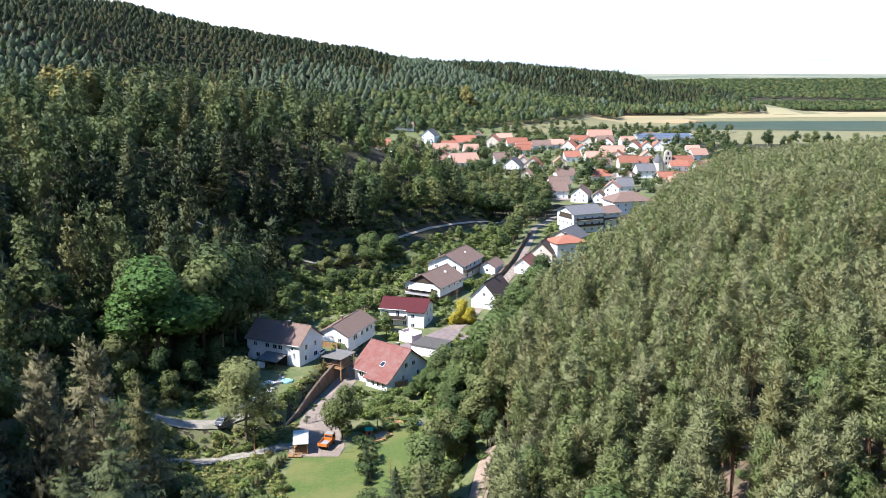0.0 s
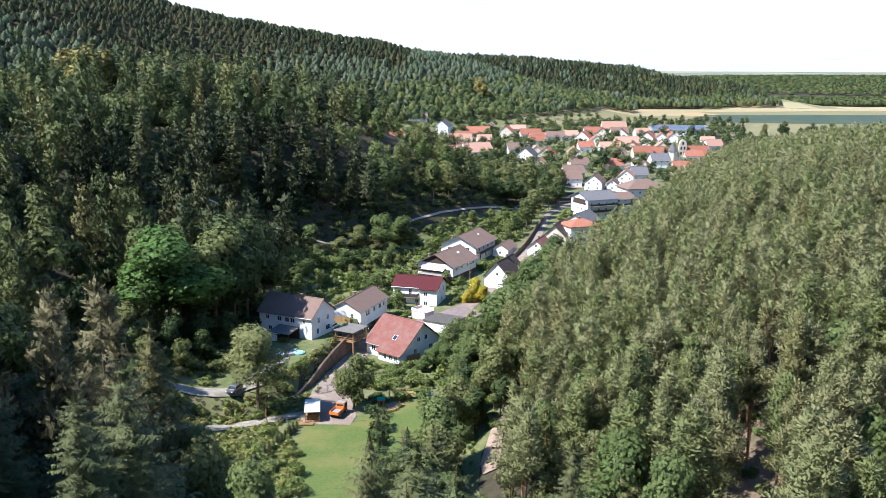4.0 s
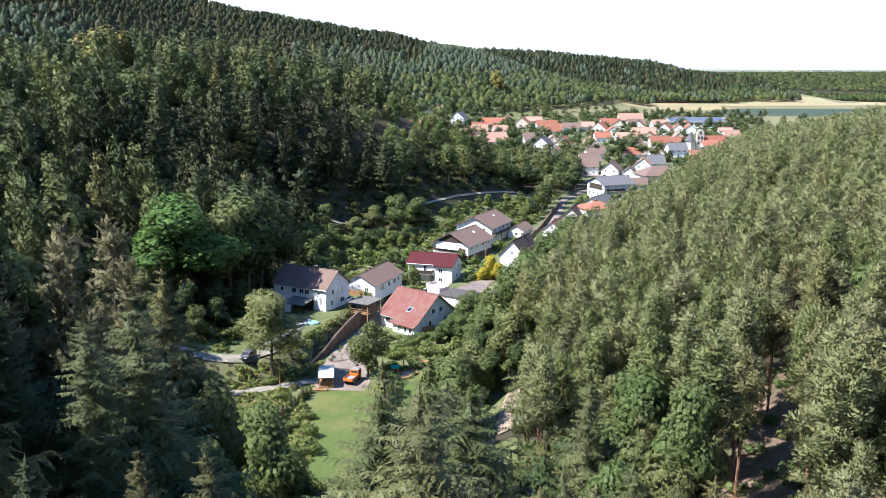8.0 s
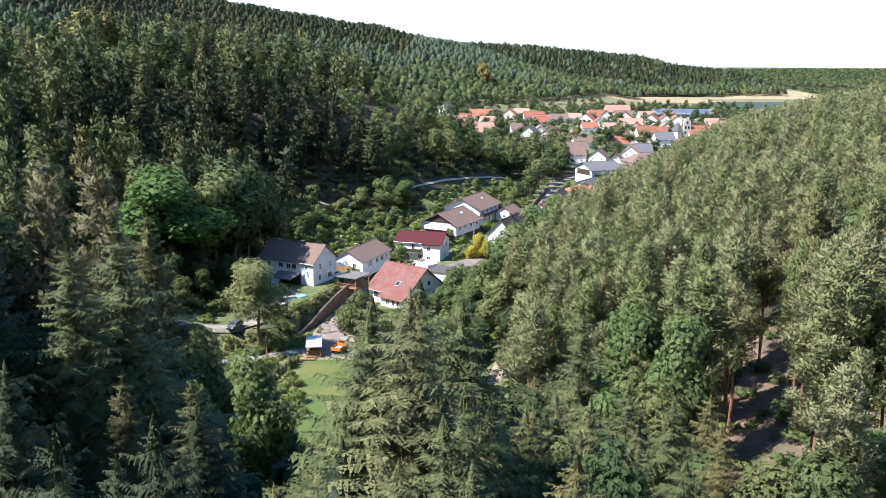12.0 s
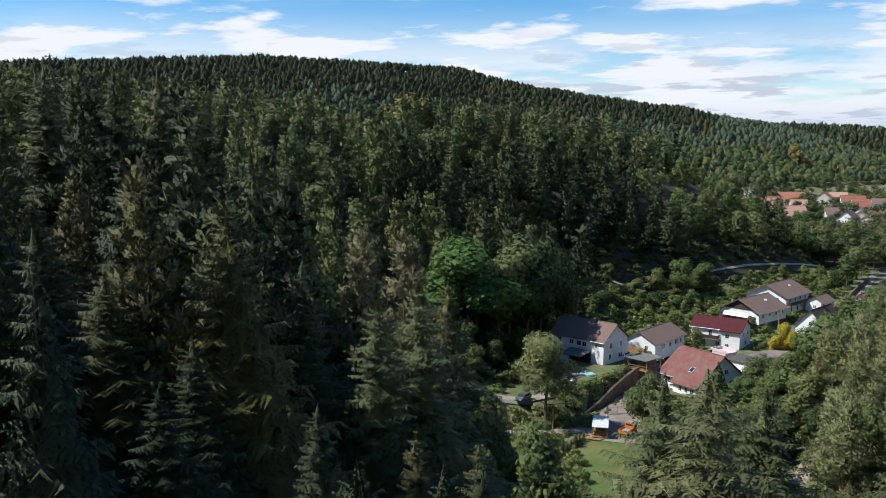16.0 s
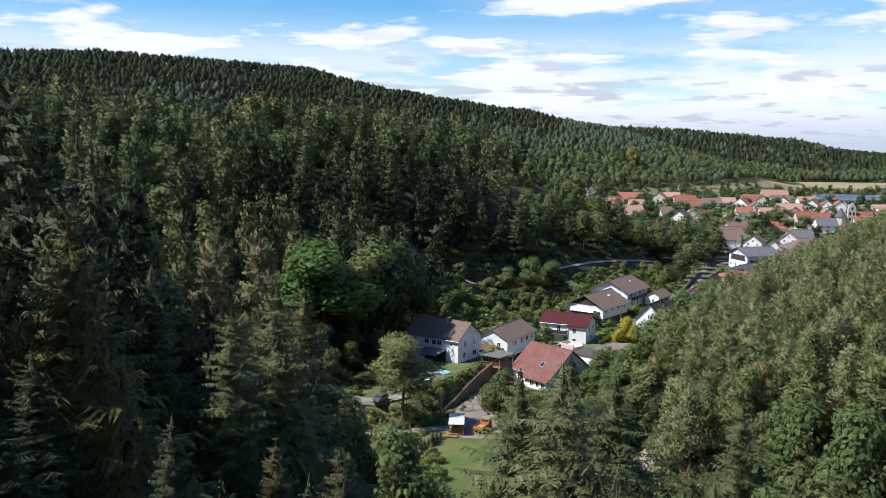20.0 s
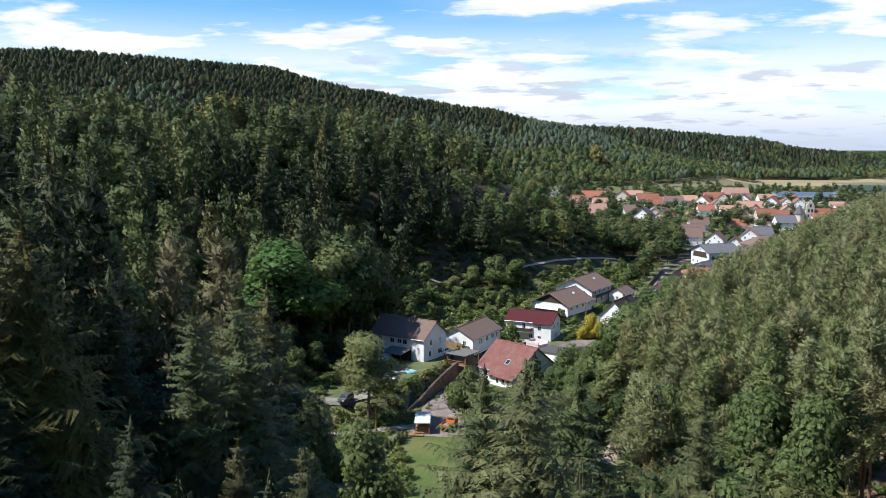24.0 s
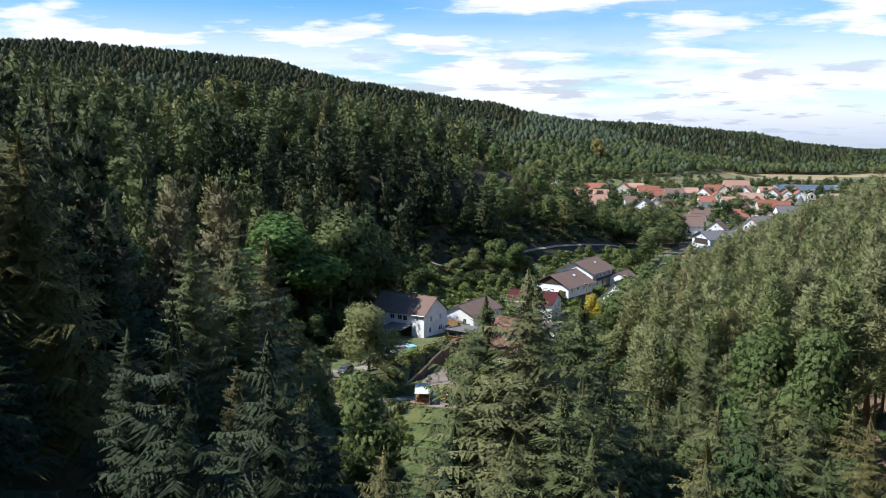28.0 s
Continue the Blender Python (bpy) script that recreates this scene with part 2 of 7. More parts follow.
BARK = surface("bark", (0.07, 0.05, 0.035), (0.14, 0.10, 0.07), 6, rough=0.95, stretch=(1, 1, 0.2))
BARK_PINE = surface("pine_bark", (0.16, 0.085, 0.05), (0.30, 0.16, 0.09), 4, rough=0.95, stretch=(1, 1, 0.3))
GROUND = surface("forest_floor", (0.024, 0.021, 0.012), (0.055, 0.045, 0.026), 0.5, (0.030, 0.037, 0.015), 0.03, rough=0.95)
GRASS = surface("mown_grass", (0.056, 0.088, 0.019), (0.092, 0.121, 0.028), 1.8, (0.135, 0.130, 0.041), 0.11, rough=0.9, bump=0.3)
ROUGH_GRASS = surface("rough_grass", (0.065, 0.09, 0.028), (0.12, 0.13, 0.05), 0.8, (0.15, 0.14, 0.075), 0.2, rough=0.95, bump=0.5)
ASPHALT = surface("worn_asphalt", (0.150, 0.116, 0.095), (0.222, 0.178, 0.146), 2.0, (0.255, 0.205, 0.160), 0.3, rough=0.9)
ROAD_DARK = surface("hillside_asphalt", (0.25, 0.215, 0.165), (0.34, 0.295, 0.235), 2.0, rough=0.9)
DIRT = surface("sandy_dirt", (0.20, 0.142, 0.108), (0.31, 0.232, 0.18), 1.0, (0.20, 0.155, 0.11), 0.4, rough=0.95)
PINK_PAVING = surface("pinkish_paving", (0.155, 0.118, 0.11), (0.22, 0.172, 0.16), 3.0, (0.13, 0.105, 0.095), 0.5, rough=0.9)
STUBBLE = surface("ripe_grain", (0.25, 0.18, 0.09), (0.33, 0.245, 0.13), 0.05, (0.21, 0.19, 0.10), 0.012, rough=0.95, stretch=(1, 4, 1))
PALE_GRAIN = surface("pale_grain", (0.25, 0.20, 0.105), (0.32, 0.26, 0.145), 0.05, (0.26, 0.235, 0.12), 0.012, rough=0.95, stretch=(1, 4, 1))
BOARD_TAN = surface("weathered_boards", (0.24, 0.17, 0.11), (0.36, 0.27, 0.19), 3.0, rough=0.9, stretch=(0.3, 3, 3), vary=0.2)
CROP = surface("green_crop", (0.026, 0.046, 0.030), (0.040, 0.060, 0.038), 0.05, (0.050, 0.062, 0.034), 0.012, rough=0.95)
MEADOW = surface("dry_meadow", (0.115, 0.112, 0.052), (0.20, 0.175, 0.09), 0.10, (0.13, 0.135, 0.06), 0.02, rough=0.95, stretch=(1, 3, 1))
PLAIN = surface("distant_fields", (0.10, 0.13, 0.085), (0.27, 0.24, 0.16), 0.008, (0.08, 0.11, 0.08), 0.003, rough=0.95, stretch=(0.25, 1, 1))
WHITE = surface("white_render", (0.70, 0.69, 0.67), (0.80, 0.79, 0.77), 1.5, (0.63, 0.61, 0.58), 0.35, rough=0.9)
CREAM = surface("cream_render", (0.48, 0.42, 0.34), (0.58, 0.52, 0.43), 1.5, rough=0.9)
PALE_BLUE = surface("pale_blue_render", (0.55, 0.60, 0.68), (0.66, 0.70, 0.76), 1.5, rough=0.9)
PALE_PINK = surface("pale_pink_render", (0.50, 0.40, 0.39), (0.60, 0.50, 0.48), 1.5, rough=0.9)
TILE_RED = surface("weathered_red_tiles", (0.125, 0.050, 0.043), (0.215, 0.096, 0.080), 2.5, (0.18, 0.105, 0.09), 0.5, rough=0.85, stretch=(1, 3, 3), bump=0.4, spec=0.08)
TILE_MAROON = surface("maroon_tiles", (0.058, 0.015, 0.018), (0.092, 0.027, 0.029), 2.5, rough=0.85, stretch=(1, 3, 3), bump=0.4, spec=0.08)
TILE_BROWN = surface("brown_grey_tiles", (0.120, 0.078, 0.062), (0.200, 0.140, 0.114), 2.5, (0.170, 0.122, 0.102), 0.5, rough=0.85, stretch=(1, 3, 3), bump=0.4, spec=0.08)
TILE_DARK = surface("dark_brown_tiles", (0.05, 0.04, 0.036), (0.10, 0.075, 0.065), 2.5, rough=0.8, bump=0.4, spec=0.08)
TILE_ORANGE = surface("orange_tiles", (0.22, 0.082, 0.05), (0.30, 0.125, 0.082), 2.0, (0.24, 0.12, 0.09), 0.4, rough=0.85, bump=0.3, vary=0.15, spec=0.08)
TILE_PEACH = surface("faded_peach_tiles", (0.30, 0.17, 0.125), (0.38, 0.24, 0.18), 2.0, rough=0.85, vary=0.15, spec=0.08)
TILE_GREY = surface("grey_slates", (0.08, 0.08, 0.084), (0.14, 0.136, 0.14), 2.0, rough=0.7, vary=0.2, spec=0.08)
FELT_GREY = surface("weathered_roofing_felt", (0.105, 0.10, 0.092), (0.165, 0.155, 0.142), 1.5, (0.12, 0.105, 0.085), 0.6, rough=0.85)
SHEET = surface("grey_roofing_sheet", (0.20, 0.195, 0.185), (0.28, 0.27, 0.26), 2.0, (0.23, 0.205, 0.175), 0.6, rough=0.7)
WOOD = surface("weathered_wood", (0.20, 0.11, 0.05), (0.34, 0.20, 0.10), 4, rough=0.85, stretch=(1, 6, 1))
WOOD_DARK = surface("dark_wood", (0.035, 0.025, 0.02), (0.07, 0.05, 0.035), 4, rough=0.8)
STONE = surface("brown_stone", (0.11, 0.068, 0.048), (0.25, 0.16, 0.115), 2, (0.075, 0.068, 0.035), 0.5, rough=0.95, bump=0.6, vary=0.25)
ORANGE_PAINT = surface("orange_paint", (0.48, 0.14, 0.025), (0.56, 0.18, 0.04), 3, rough=0.45)
BLACK = surface("black_rubber", (0.015, 0.015, 0.015), (0.03, 0.03, 0.03), 5, rough=0.8)
METAL = surface("galvanised_metal", (0.35, 0.36, 0.37), (0.45, 0.46, 0.47), 5, rough=0.45, metal=0.8)
FRAME_WHITE = surface("white_frame", (0.70, 0.70, 0.69), (0.78, 0.78, 0.77), 3, rough=0.6)
GLASS = surface("window_glass", (0.02, 0.025, 0.03), (0.035, 0.04, 0.05), 0.5, rough=0.08, spec=0.8)
# Cell colour lightened to hold the panels' pale glare.
SOLAR = surface("solar_cells", (0.055, 0.075, 0.11), (0.09, 0.115, 0.16), 0.6, rough=0.35, spec=0.4)

# ---- mesh helpers ----


def part(name, bm, mat, parent, label=""):
    """Links a bmesh, or a ready mesh, as one part under a thing."""
    if isinstance(bm, bpy.types.Mesh):
        me = bm
    else:
        me = bpy.data.meshes.new(name)
        bmesh.ops.recalc_face_normals(bm, faces=bm.faces)
        bm.to_mesh(me)
        bm.free()
        me.materials.append(mat)
    ob = new(name, me)
    ob.parent = parent
    if label:
        tagged(ob, label)
    return ob


def thing(name, x, y, z, turn, label, category, group="", kind=""):
    ob = new(name)
    ob.matrix_world = pose(x, y, z, 0, 0, turn)
    ob.empty_display_size = 0.5
    return tagged(ob, label, category, group, kind)


def box(bm, x0, x1, y0, y1, z0, z1):
    v = [bm.verts.new(p) for p in ((x0, y0, z0), (x1, y0, z0), (x1, y1, z0), (x0, y1, z0), (x0, y0, z1), (x1, y0, z1), (x1, y1, z1), (x0, y1, z1))]
    for f in ((0, 3, 2, 1), (4, 5, 6, 7), (0, 1, 5, 4), (1, 2, 6, 5), (2, 3, 7, 6), (3, 0, 4, 7)):
        bm.faces.new([v[i] for i in f])
    return bm


def boxes(*dims):
    bm = bmesh.new()
    for d in dims:
        box(bm, *d)
    return bm


def tube(bm, a, b, r0, r1, n=8):
    a, b = Vector(a), Vector(b)
    q = (b - a).to_track_quat("Z", "Y")
    rings = []
    for p, r in ((a, r0), (b, r1)):
        rings.append([bm.verts.new(p + q @ Vector((r * math.cos(2 * math.pi * i / n), r * math.sin(2 * math.pi * i / n), 0))) for i in range(n)])
    for i in range(n):
        bm.faces.new((rings[0][i], rings[0][(i + 1) % n], rings[1][(i + 1) % n], rings[1][i]))
    bm.faces.new(rings[0][::-1])
    bm.faces.new(rings[1])
    return bm


def tubes(*items, n=8):
    bm = bmesh.new()
    for a, b, r0, r1 in items:
        tube(bm, a, b, r0, r1, n)
    return bm


# ---- the lie of the land ----


def smooth(e0, e1, v):
    t = np.clip((np.asarray(v, float) - e0) / (e1 - e0), 0, 1)
    return t * t * (3 - 2 * t)


LEFT_FOOT = ((-50, 5), (50, -8), (67, -14), (95, -24), (120, -38), (160, -50), (195, -54), (230, -42), (290, -34), (330, -7), (380, 20), (402, 33), (430, 20), (480, -32), (540, -75), (620, -98), (720, -105), (820, -95), (1000, -60), (5000, -60))
RIGHT_FOOT = ((-50, 5), (60, 1), (100, -1), (130, -3), (160, 4), (190, 10), (220, 18), (250, 31), (300, 55), (340, 71), (400, 96), (460, 122), (540, 150), (600, 190), (700, 280), (900, 560), (1500, 1500), (5000, 5000))
LEFT_RISE = ((0, 0), (10, 4), (30, 18), (45, 29), (70, 42), (130, 52), (220, 50), (340, 35), (600, 30))
RIGHT_RISE = ((0, 0), (10, 6), (25, 12), (50, 23), (80, 31), (150, 37), (300, 40), (1000, 40))
FLOOR = ((-100, 26), (0, 21), (50, 13), (80, 7), (115, 1.5), (135, 0), (470, 0), (900, 13), (1100, 17), (1400, 8), (1700, 4), (2600, 12), (5000, 48))
HILLS = (
    (((-620, 380, 95), (-560, 560, 115), (-470, 740, 133), (-350, 950, 136), (-237, 975, 110), (-117, 1000, 92), (-40, 1060, 75)), 270),
    (((-40, 1250, 79), (100, 1300, 75), (240, 1330, 63), (330, 1330, 45), (410, 1340, 4)), 235),
    (((450, 2700, 20), (800, 2500, 36), (1200, 2350, 40), (1900, 2100, 46)), 620),
    (((-400, 2600, 60), (200, 2700, 40), (520, 2900, 20)), 600),
)
TERRACE = ((-75, 145), (-50, 154.5), (-38, 159.5), (-32.5, 172), (-28.5, 190), (-25.5, 205), (-23, 216), (-21.5, 232), (-24, 246))


def curve(table, v):
    return np.interp(v, [a for a, _ in table], [b for _, b in table])


def soft_curve(table, v, w):
    return sum(curve(table, v + o * w) for o in (-1, -0.5, 0, 0.5, 1)) / 5


def left_of(line, x, y):
    """Distance from a line of points, positive on its left side."""
    x, y = np.asarray(x, float), np.asarray(y, float)
    best, side = np.full(np.broadcast(x, y).shape, 1e9), np.zeros(np.broadcast(x, y).shape)
    for (ax, ay), (bx, by) in zip(line, line[1:]):
        dx, dy = bx - ax, by - ay
        t = np.clip(((x - ax) * dx + (y - ay) * dy) / (dx * dx + dy * dy), 0, 1)
        d = np.hypot(x - ax - t * dx, y - ay - t * dy)
        s = dx * (y - ay) - dy * (x - ax)
        side = np.where(d < best, np.where(s > 0, 1, -1), side)
        best = np.minimum(best, d)
    return best * side


def right_rise(sr, y):
    """The right-hand hill: its upper part sinks towards the village."""
    r = soft_curve(RIGHT_RISE, sr, 5)
    return (np.minimum(r, 14) + np.maximum(r - 14, 0) * smooth(560, 240, y)) * smooth(640, 480, y)


def height(x, y):
    x, y = np.asarray(x, float), np.asarray(y, float)
    base = soft_curve(FLOOR, y, 15)
    sl = soft_curve(LEFT_FOOT, y, 12) - x
    sr = x - soft_curve(RIGHT_FOOT, y, 12)
    fade = smooth(650, 480, y)
    z = base + soft_curve(LEFT_RISE, sl, 5) * np.maximum(fade, 0.25) + right_rise(sr, y)
    near = smooth(262, 240, y) * smooth(120, 140, y)
    z = z + 4.0 * smooth(0, 1, (left_of(TERRACE, x, y) - 0.2) / (2.2 + 2.6 * smooth(172, 162, y))) * near * smooth(40, 4, sl)
    for line, wide in HILLS:
        h = np.zeros(np.broadcast(x, y).shape)
        for (ax, ay, ah), (bx, by, bh) in zip(line, line[1:]):
            dx, dy = bx - ax, by - ay
            t = np.clip(((x - ax) * dx + (y - ay) * dy) / (dx * dx + dy * dy), 0, 1)
            d = np.hypot(x - ax - t * dx, y - ay - t * dy)
            h = np.maximum(h, (ah + t * (bh - ah)) * smooth(wide, 0, d))
        z = np.where(h > 0.5, np.maximum(z, base * smooth(60, 0, h) + h), z)
    return z


def h1(x, y):
    return float(height(x, y))


def stepped(*spans):
    out = []
    for a, b, n in spans:
        out += list(np.linspace(a, b, n, endpoint=False))
    return np.array(out + [spans[-1][1]])


def grid_mesh(name, X, Y, Z, mat):
    ny, nx = X.shape
    me = bpy.data.meshes.new(name)
    idx = np.arange(nx * ny).reshape(ny, nx)
    quads = np.stack([idx[:-1, :-1], idx[:-1, 1:], idx[1:, 1:], idx[1:, :-1]], -1).reshape(-1, 4)
    fill_mesh(me, np.stack([X, Y, Z], -1).reshape(-1, 3), quads)
    me.materials.append(mat)
    me.polygons.foreach_set("use_smooth", np.ones(len(quads), bool))
    return me


def fill_mesh(me, verts, faces):
    """Vertices and faces of one size, from arrays."""
    k = faces.shape[1]
    me.vertices.add(len(verts))
    me.vertices.foreach_set("co", np.ascontiguousarray(verts, np.float32).ravel())
    me.loops.add(faces.size)
    me.loops.foreach_set("vertex_index", np.ascontiguousarray(faces, np.int32).ravel())
    me.polygons.add(len(faces))
    me.polygons.foreach_set("loop_start", np.arange(0, faces.size, k, dtype=np.int32))
    me.update(calc_edges=True)


gx = stepped((-4000, -900, 26), (-900, -160, 60), (-160, -70, 30), (-70, 30, 60), (30, 120, 30), (120, 400, 35), (400, 900, 25), (900, 4000, 30))
gy = stepped((-300, 0, 20), (0, 120, 40), (120, 270, 90), (270, 420, 50), (420, 1000, 70), (1000, 1500, 50), (1500, 5000, 70))
GX, GY = np.meshgrid(gx, gy)
tagged(new("ground", grid_mesh("ground", GX, GY, height(GX, GY), GROUND)), "forest floor and rough grass over hills and valley", "ground", kind="structure")


def drape(name, outline, mat, label, category, lift=0.1, cells=24, across=0):
    """A patch of ground between two side lines (lists of the same length), laid on the land."""
    (la, lb) = outline
    n = len(la)
    u = np.linspace(0, n - 1, (n - 1) * cells + 1)
    ax, ay = np.interp(u, range(n), [p[0] for p in la]), np.interp(u, range(n), [p[1] for p in la])
    bx, by = np.interp(u, range(n), [p[0] for p in lb]), np.interp(u, range(n), [p[1] for p in lb])
    v = np.linspace(0, 1, across or max(4, cells // 2))[None, :]
    X, Y = ax[:, None] * (1 - v) + bx[:, None] * v, ay[:, None] * (1 - v) + by[:, None] * v
    return tagged(new(name, grid_mesh(name, X, Y, height(X, Y) + lift, mat)), label, category, kind="structure")


def ribbon(name, line, wide, mat, label, category, lift=0.12, cells=10):
    la, lb = [], []
    for i, p in enumerate(line):
        a, b = Vector(line[max(i - 1, 0)]), Vector(line[min(i + 1, len(line) - 1)])
        d = (b - a).normalized()
        w = wide[i] if isinstance(wide, (list, tuple)) else wide
        la.append((p[0] - d.y * w / 2, p[1] + d.x * w / 2))
        lb.append((p[0] + d.y * w / 2, p[1] - d.x * w / 2))
    return drape(name, (la, lb), mat, label, category, lift, cells)


LANE = [(-24.5, 158), (-25.5, 166), (-27.2, 173), (-26.5, 183), (-24.2, 194), (-21.8, 206), (-14, 217), (-5, 228), (3, 240), (9, 256), (15, 276), (22, 300), (30, 330), (37, 365), (43, 402), (56, 432), (75, 448), (105, 462)]
drape("meadow", ([(-36, 116), (-30, 142), (-28.5, 156), (-20, 157.5), (-15, 163)], [(-8, 116), (-5, 142), (-4, 156), (-3, 163), (-4, 172)]), GRASS, "mown green meadow grass", "meadow", 0.10)
ribbon("yard", [(-25, 156), (-25, 160), (-25.6, 166), (-27.0, 174)], [9.5, 11, 9.5, 7], ASPHALT, "worn pale grey asphalt yard", "yard", 0.16)
ribbon("lane", LANE[2:], [6.5, 5.6, 5.2, 5, 5.5, 5, 4.6, 3.8, 3.2, 2.8, 2.6, 2.6, 2.8, 4, 6, 7], ASPHALT, "worn pale grey asphalt lane", "road", 0.2)
ribbon("lower_track", [(-27, 163), (-35, 158.5), (-46, 153), (-60, 146)], 2.6, DIRT, "pale gravel track below the bank", "track", 0.2)
ribbon("upper_track", [(-40, 168), (-44, 163), (-52, 160), (-66, 156)], 3.4, DIRT, "pale gravel parking track on the terrace", "track", 0.25)
ribbon("hillside_road", [(-80, 268), (-62, 281), (-45, 294), (-38, 304), (-29, 317), (-17, 340), (-6, 360), (5, 377), (17.6, 394), (27, 412), (32, 430)], [0.9, 0.9, 0.8, 0.7, 0.7, 0.8, 0.9, 0.9, 0.9, 1.0, 1.4], ROAD_DARK, "narrow grey road along the wooded hillside", "road", 0.35)
ribbon("forest_track", [(5.5, 126), (5.8, 131), (6.6, 138), (7.6, 145), (9, 151)], [2.2, 3.4, 2.8, 2.6, 2.2], DIRT, "sandy forest track", "track", 0.25)
drape("bare_soil", ([(14, 62), (17, 78), (22, 96), (30, 112)], [(70, 62), (62, 78), (58, 96), (54, 112)]), surface("reddish_soil", (0.10, 0.068, 0.045), (0.19, 0.13, 0.095), 0.9, (0.06, 0.065, 0.03), 0.25, rough=0.95), "bare reddish soil under thin pines", "soil", 0.15)
drape("paved_court", ([(-14, 222), (-6, 232), (1, 242)], [(-4, 218), (3, 224), (10, 232)]), PINK_PAVING, "pinkish paved court before the houses", "pavement", 0.3)

GRAVEL = surface("grey_gravel", (0.20, 0.175, 0.145), (0.30, 0.27, 0.225), 1.2, (0.14, 0.14, 0.10), 0.4, rough=0.95)
for ob_name in ("lower_track", "upper_track"):
    bpy.data.objects[ob_name].data.materials[0] = GRAVEL
VY = list(range(108, 431, 14))
drape("valley_grass", ([(float(curve(LEFT_FOOT, v)) - 9, v) for v in VY], [(float(curve(RIGHT_FOOT, v)) + 6, v) for v in VY]), ROUGH_GRASS, "rough grass and gardens on the valley floor", "grass", 0.05, 9, 60)

# fields and plain beyond the village
drape("field_margins", ([(-60, 790), (250, 770), (420, 760), (1300, 700)], [(-60, 988), (250, 988), (420, 1345), (1300, 1400)]), MEADOW, "dry grass margins between the fields", "field", 0.25, 16, 60)
drape("grain_field", ([(-10, 985), (110, 980), (288, 975)], [(10, 1085), (140, 1088), (345, 1098)]), STUBBLE, "ripe golden grain field", "field", 0.45, 16, 20)
drape("meadow_strip", ([(-60, 840), (80, 850), (200, 860)], [(-40, 980), (80, 980), (220, 955)]), MEADOW, "dry pale meadow with orchard trees", "field", 0.4)
drape("crop_field", ([(225, 900), (420, 880), (760, 860)], [(285, 1000), (560, 1008), (900, 985)]), CROP, "dark green crop field", "field", 0.45)
drape("pale_field", ([(294, 1050), (560, 1075), (1000, 1050)], [(392, 1170), (620, 1345), (1200, 1330)]), PALE_GRAIN, "wide pale yellow grain field", "field", 0.5, 16, 40)
drape("green_strip", ([(300, 1000), (560, 1010), (1000, 990)], [(286, 1046), (560, 1070), (1000, 1046)]), MEADOW, "light green strip of meadow", "field", 0.5, 16, 20)
drape("distant_plain", ([(-2000, 2900), (300, 3000), (1500, 3000), (3900, 2900)], [(-2000, 4950), (300, 4950), (1500, 4950), (3900, 4950)]), PLAIN, "patchwork of hazy distant fields", "field", 2.0, 24, 40)
drape("village_green", ([(215, 640), (300, 600), (380, 560)], [(225, 730), (330, 720), (430, 680)]), MEADOW, "dry grass beside the village", "field", 0.4)
drape("village_ground", ([(-70, 560), (60, 470), (150, 500)], [(-60, 860), (80, 850), (230, 840)]), ROUGH_GRASS, "gardens and yards between the village houses", "field", 0.3)

# ---- trees ----
rng = np.random.default_rng(7)


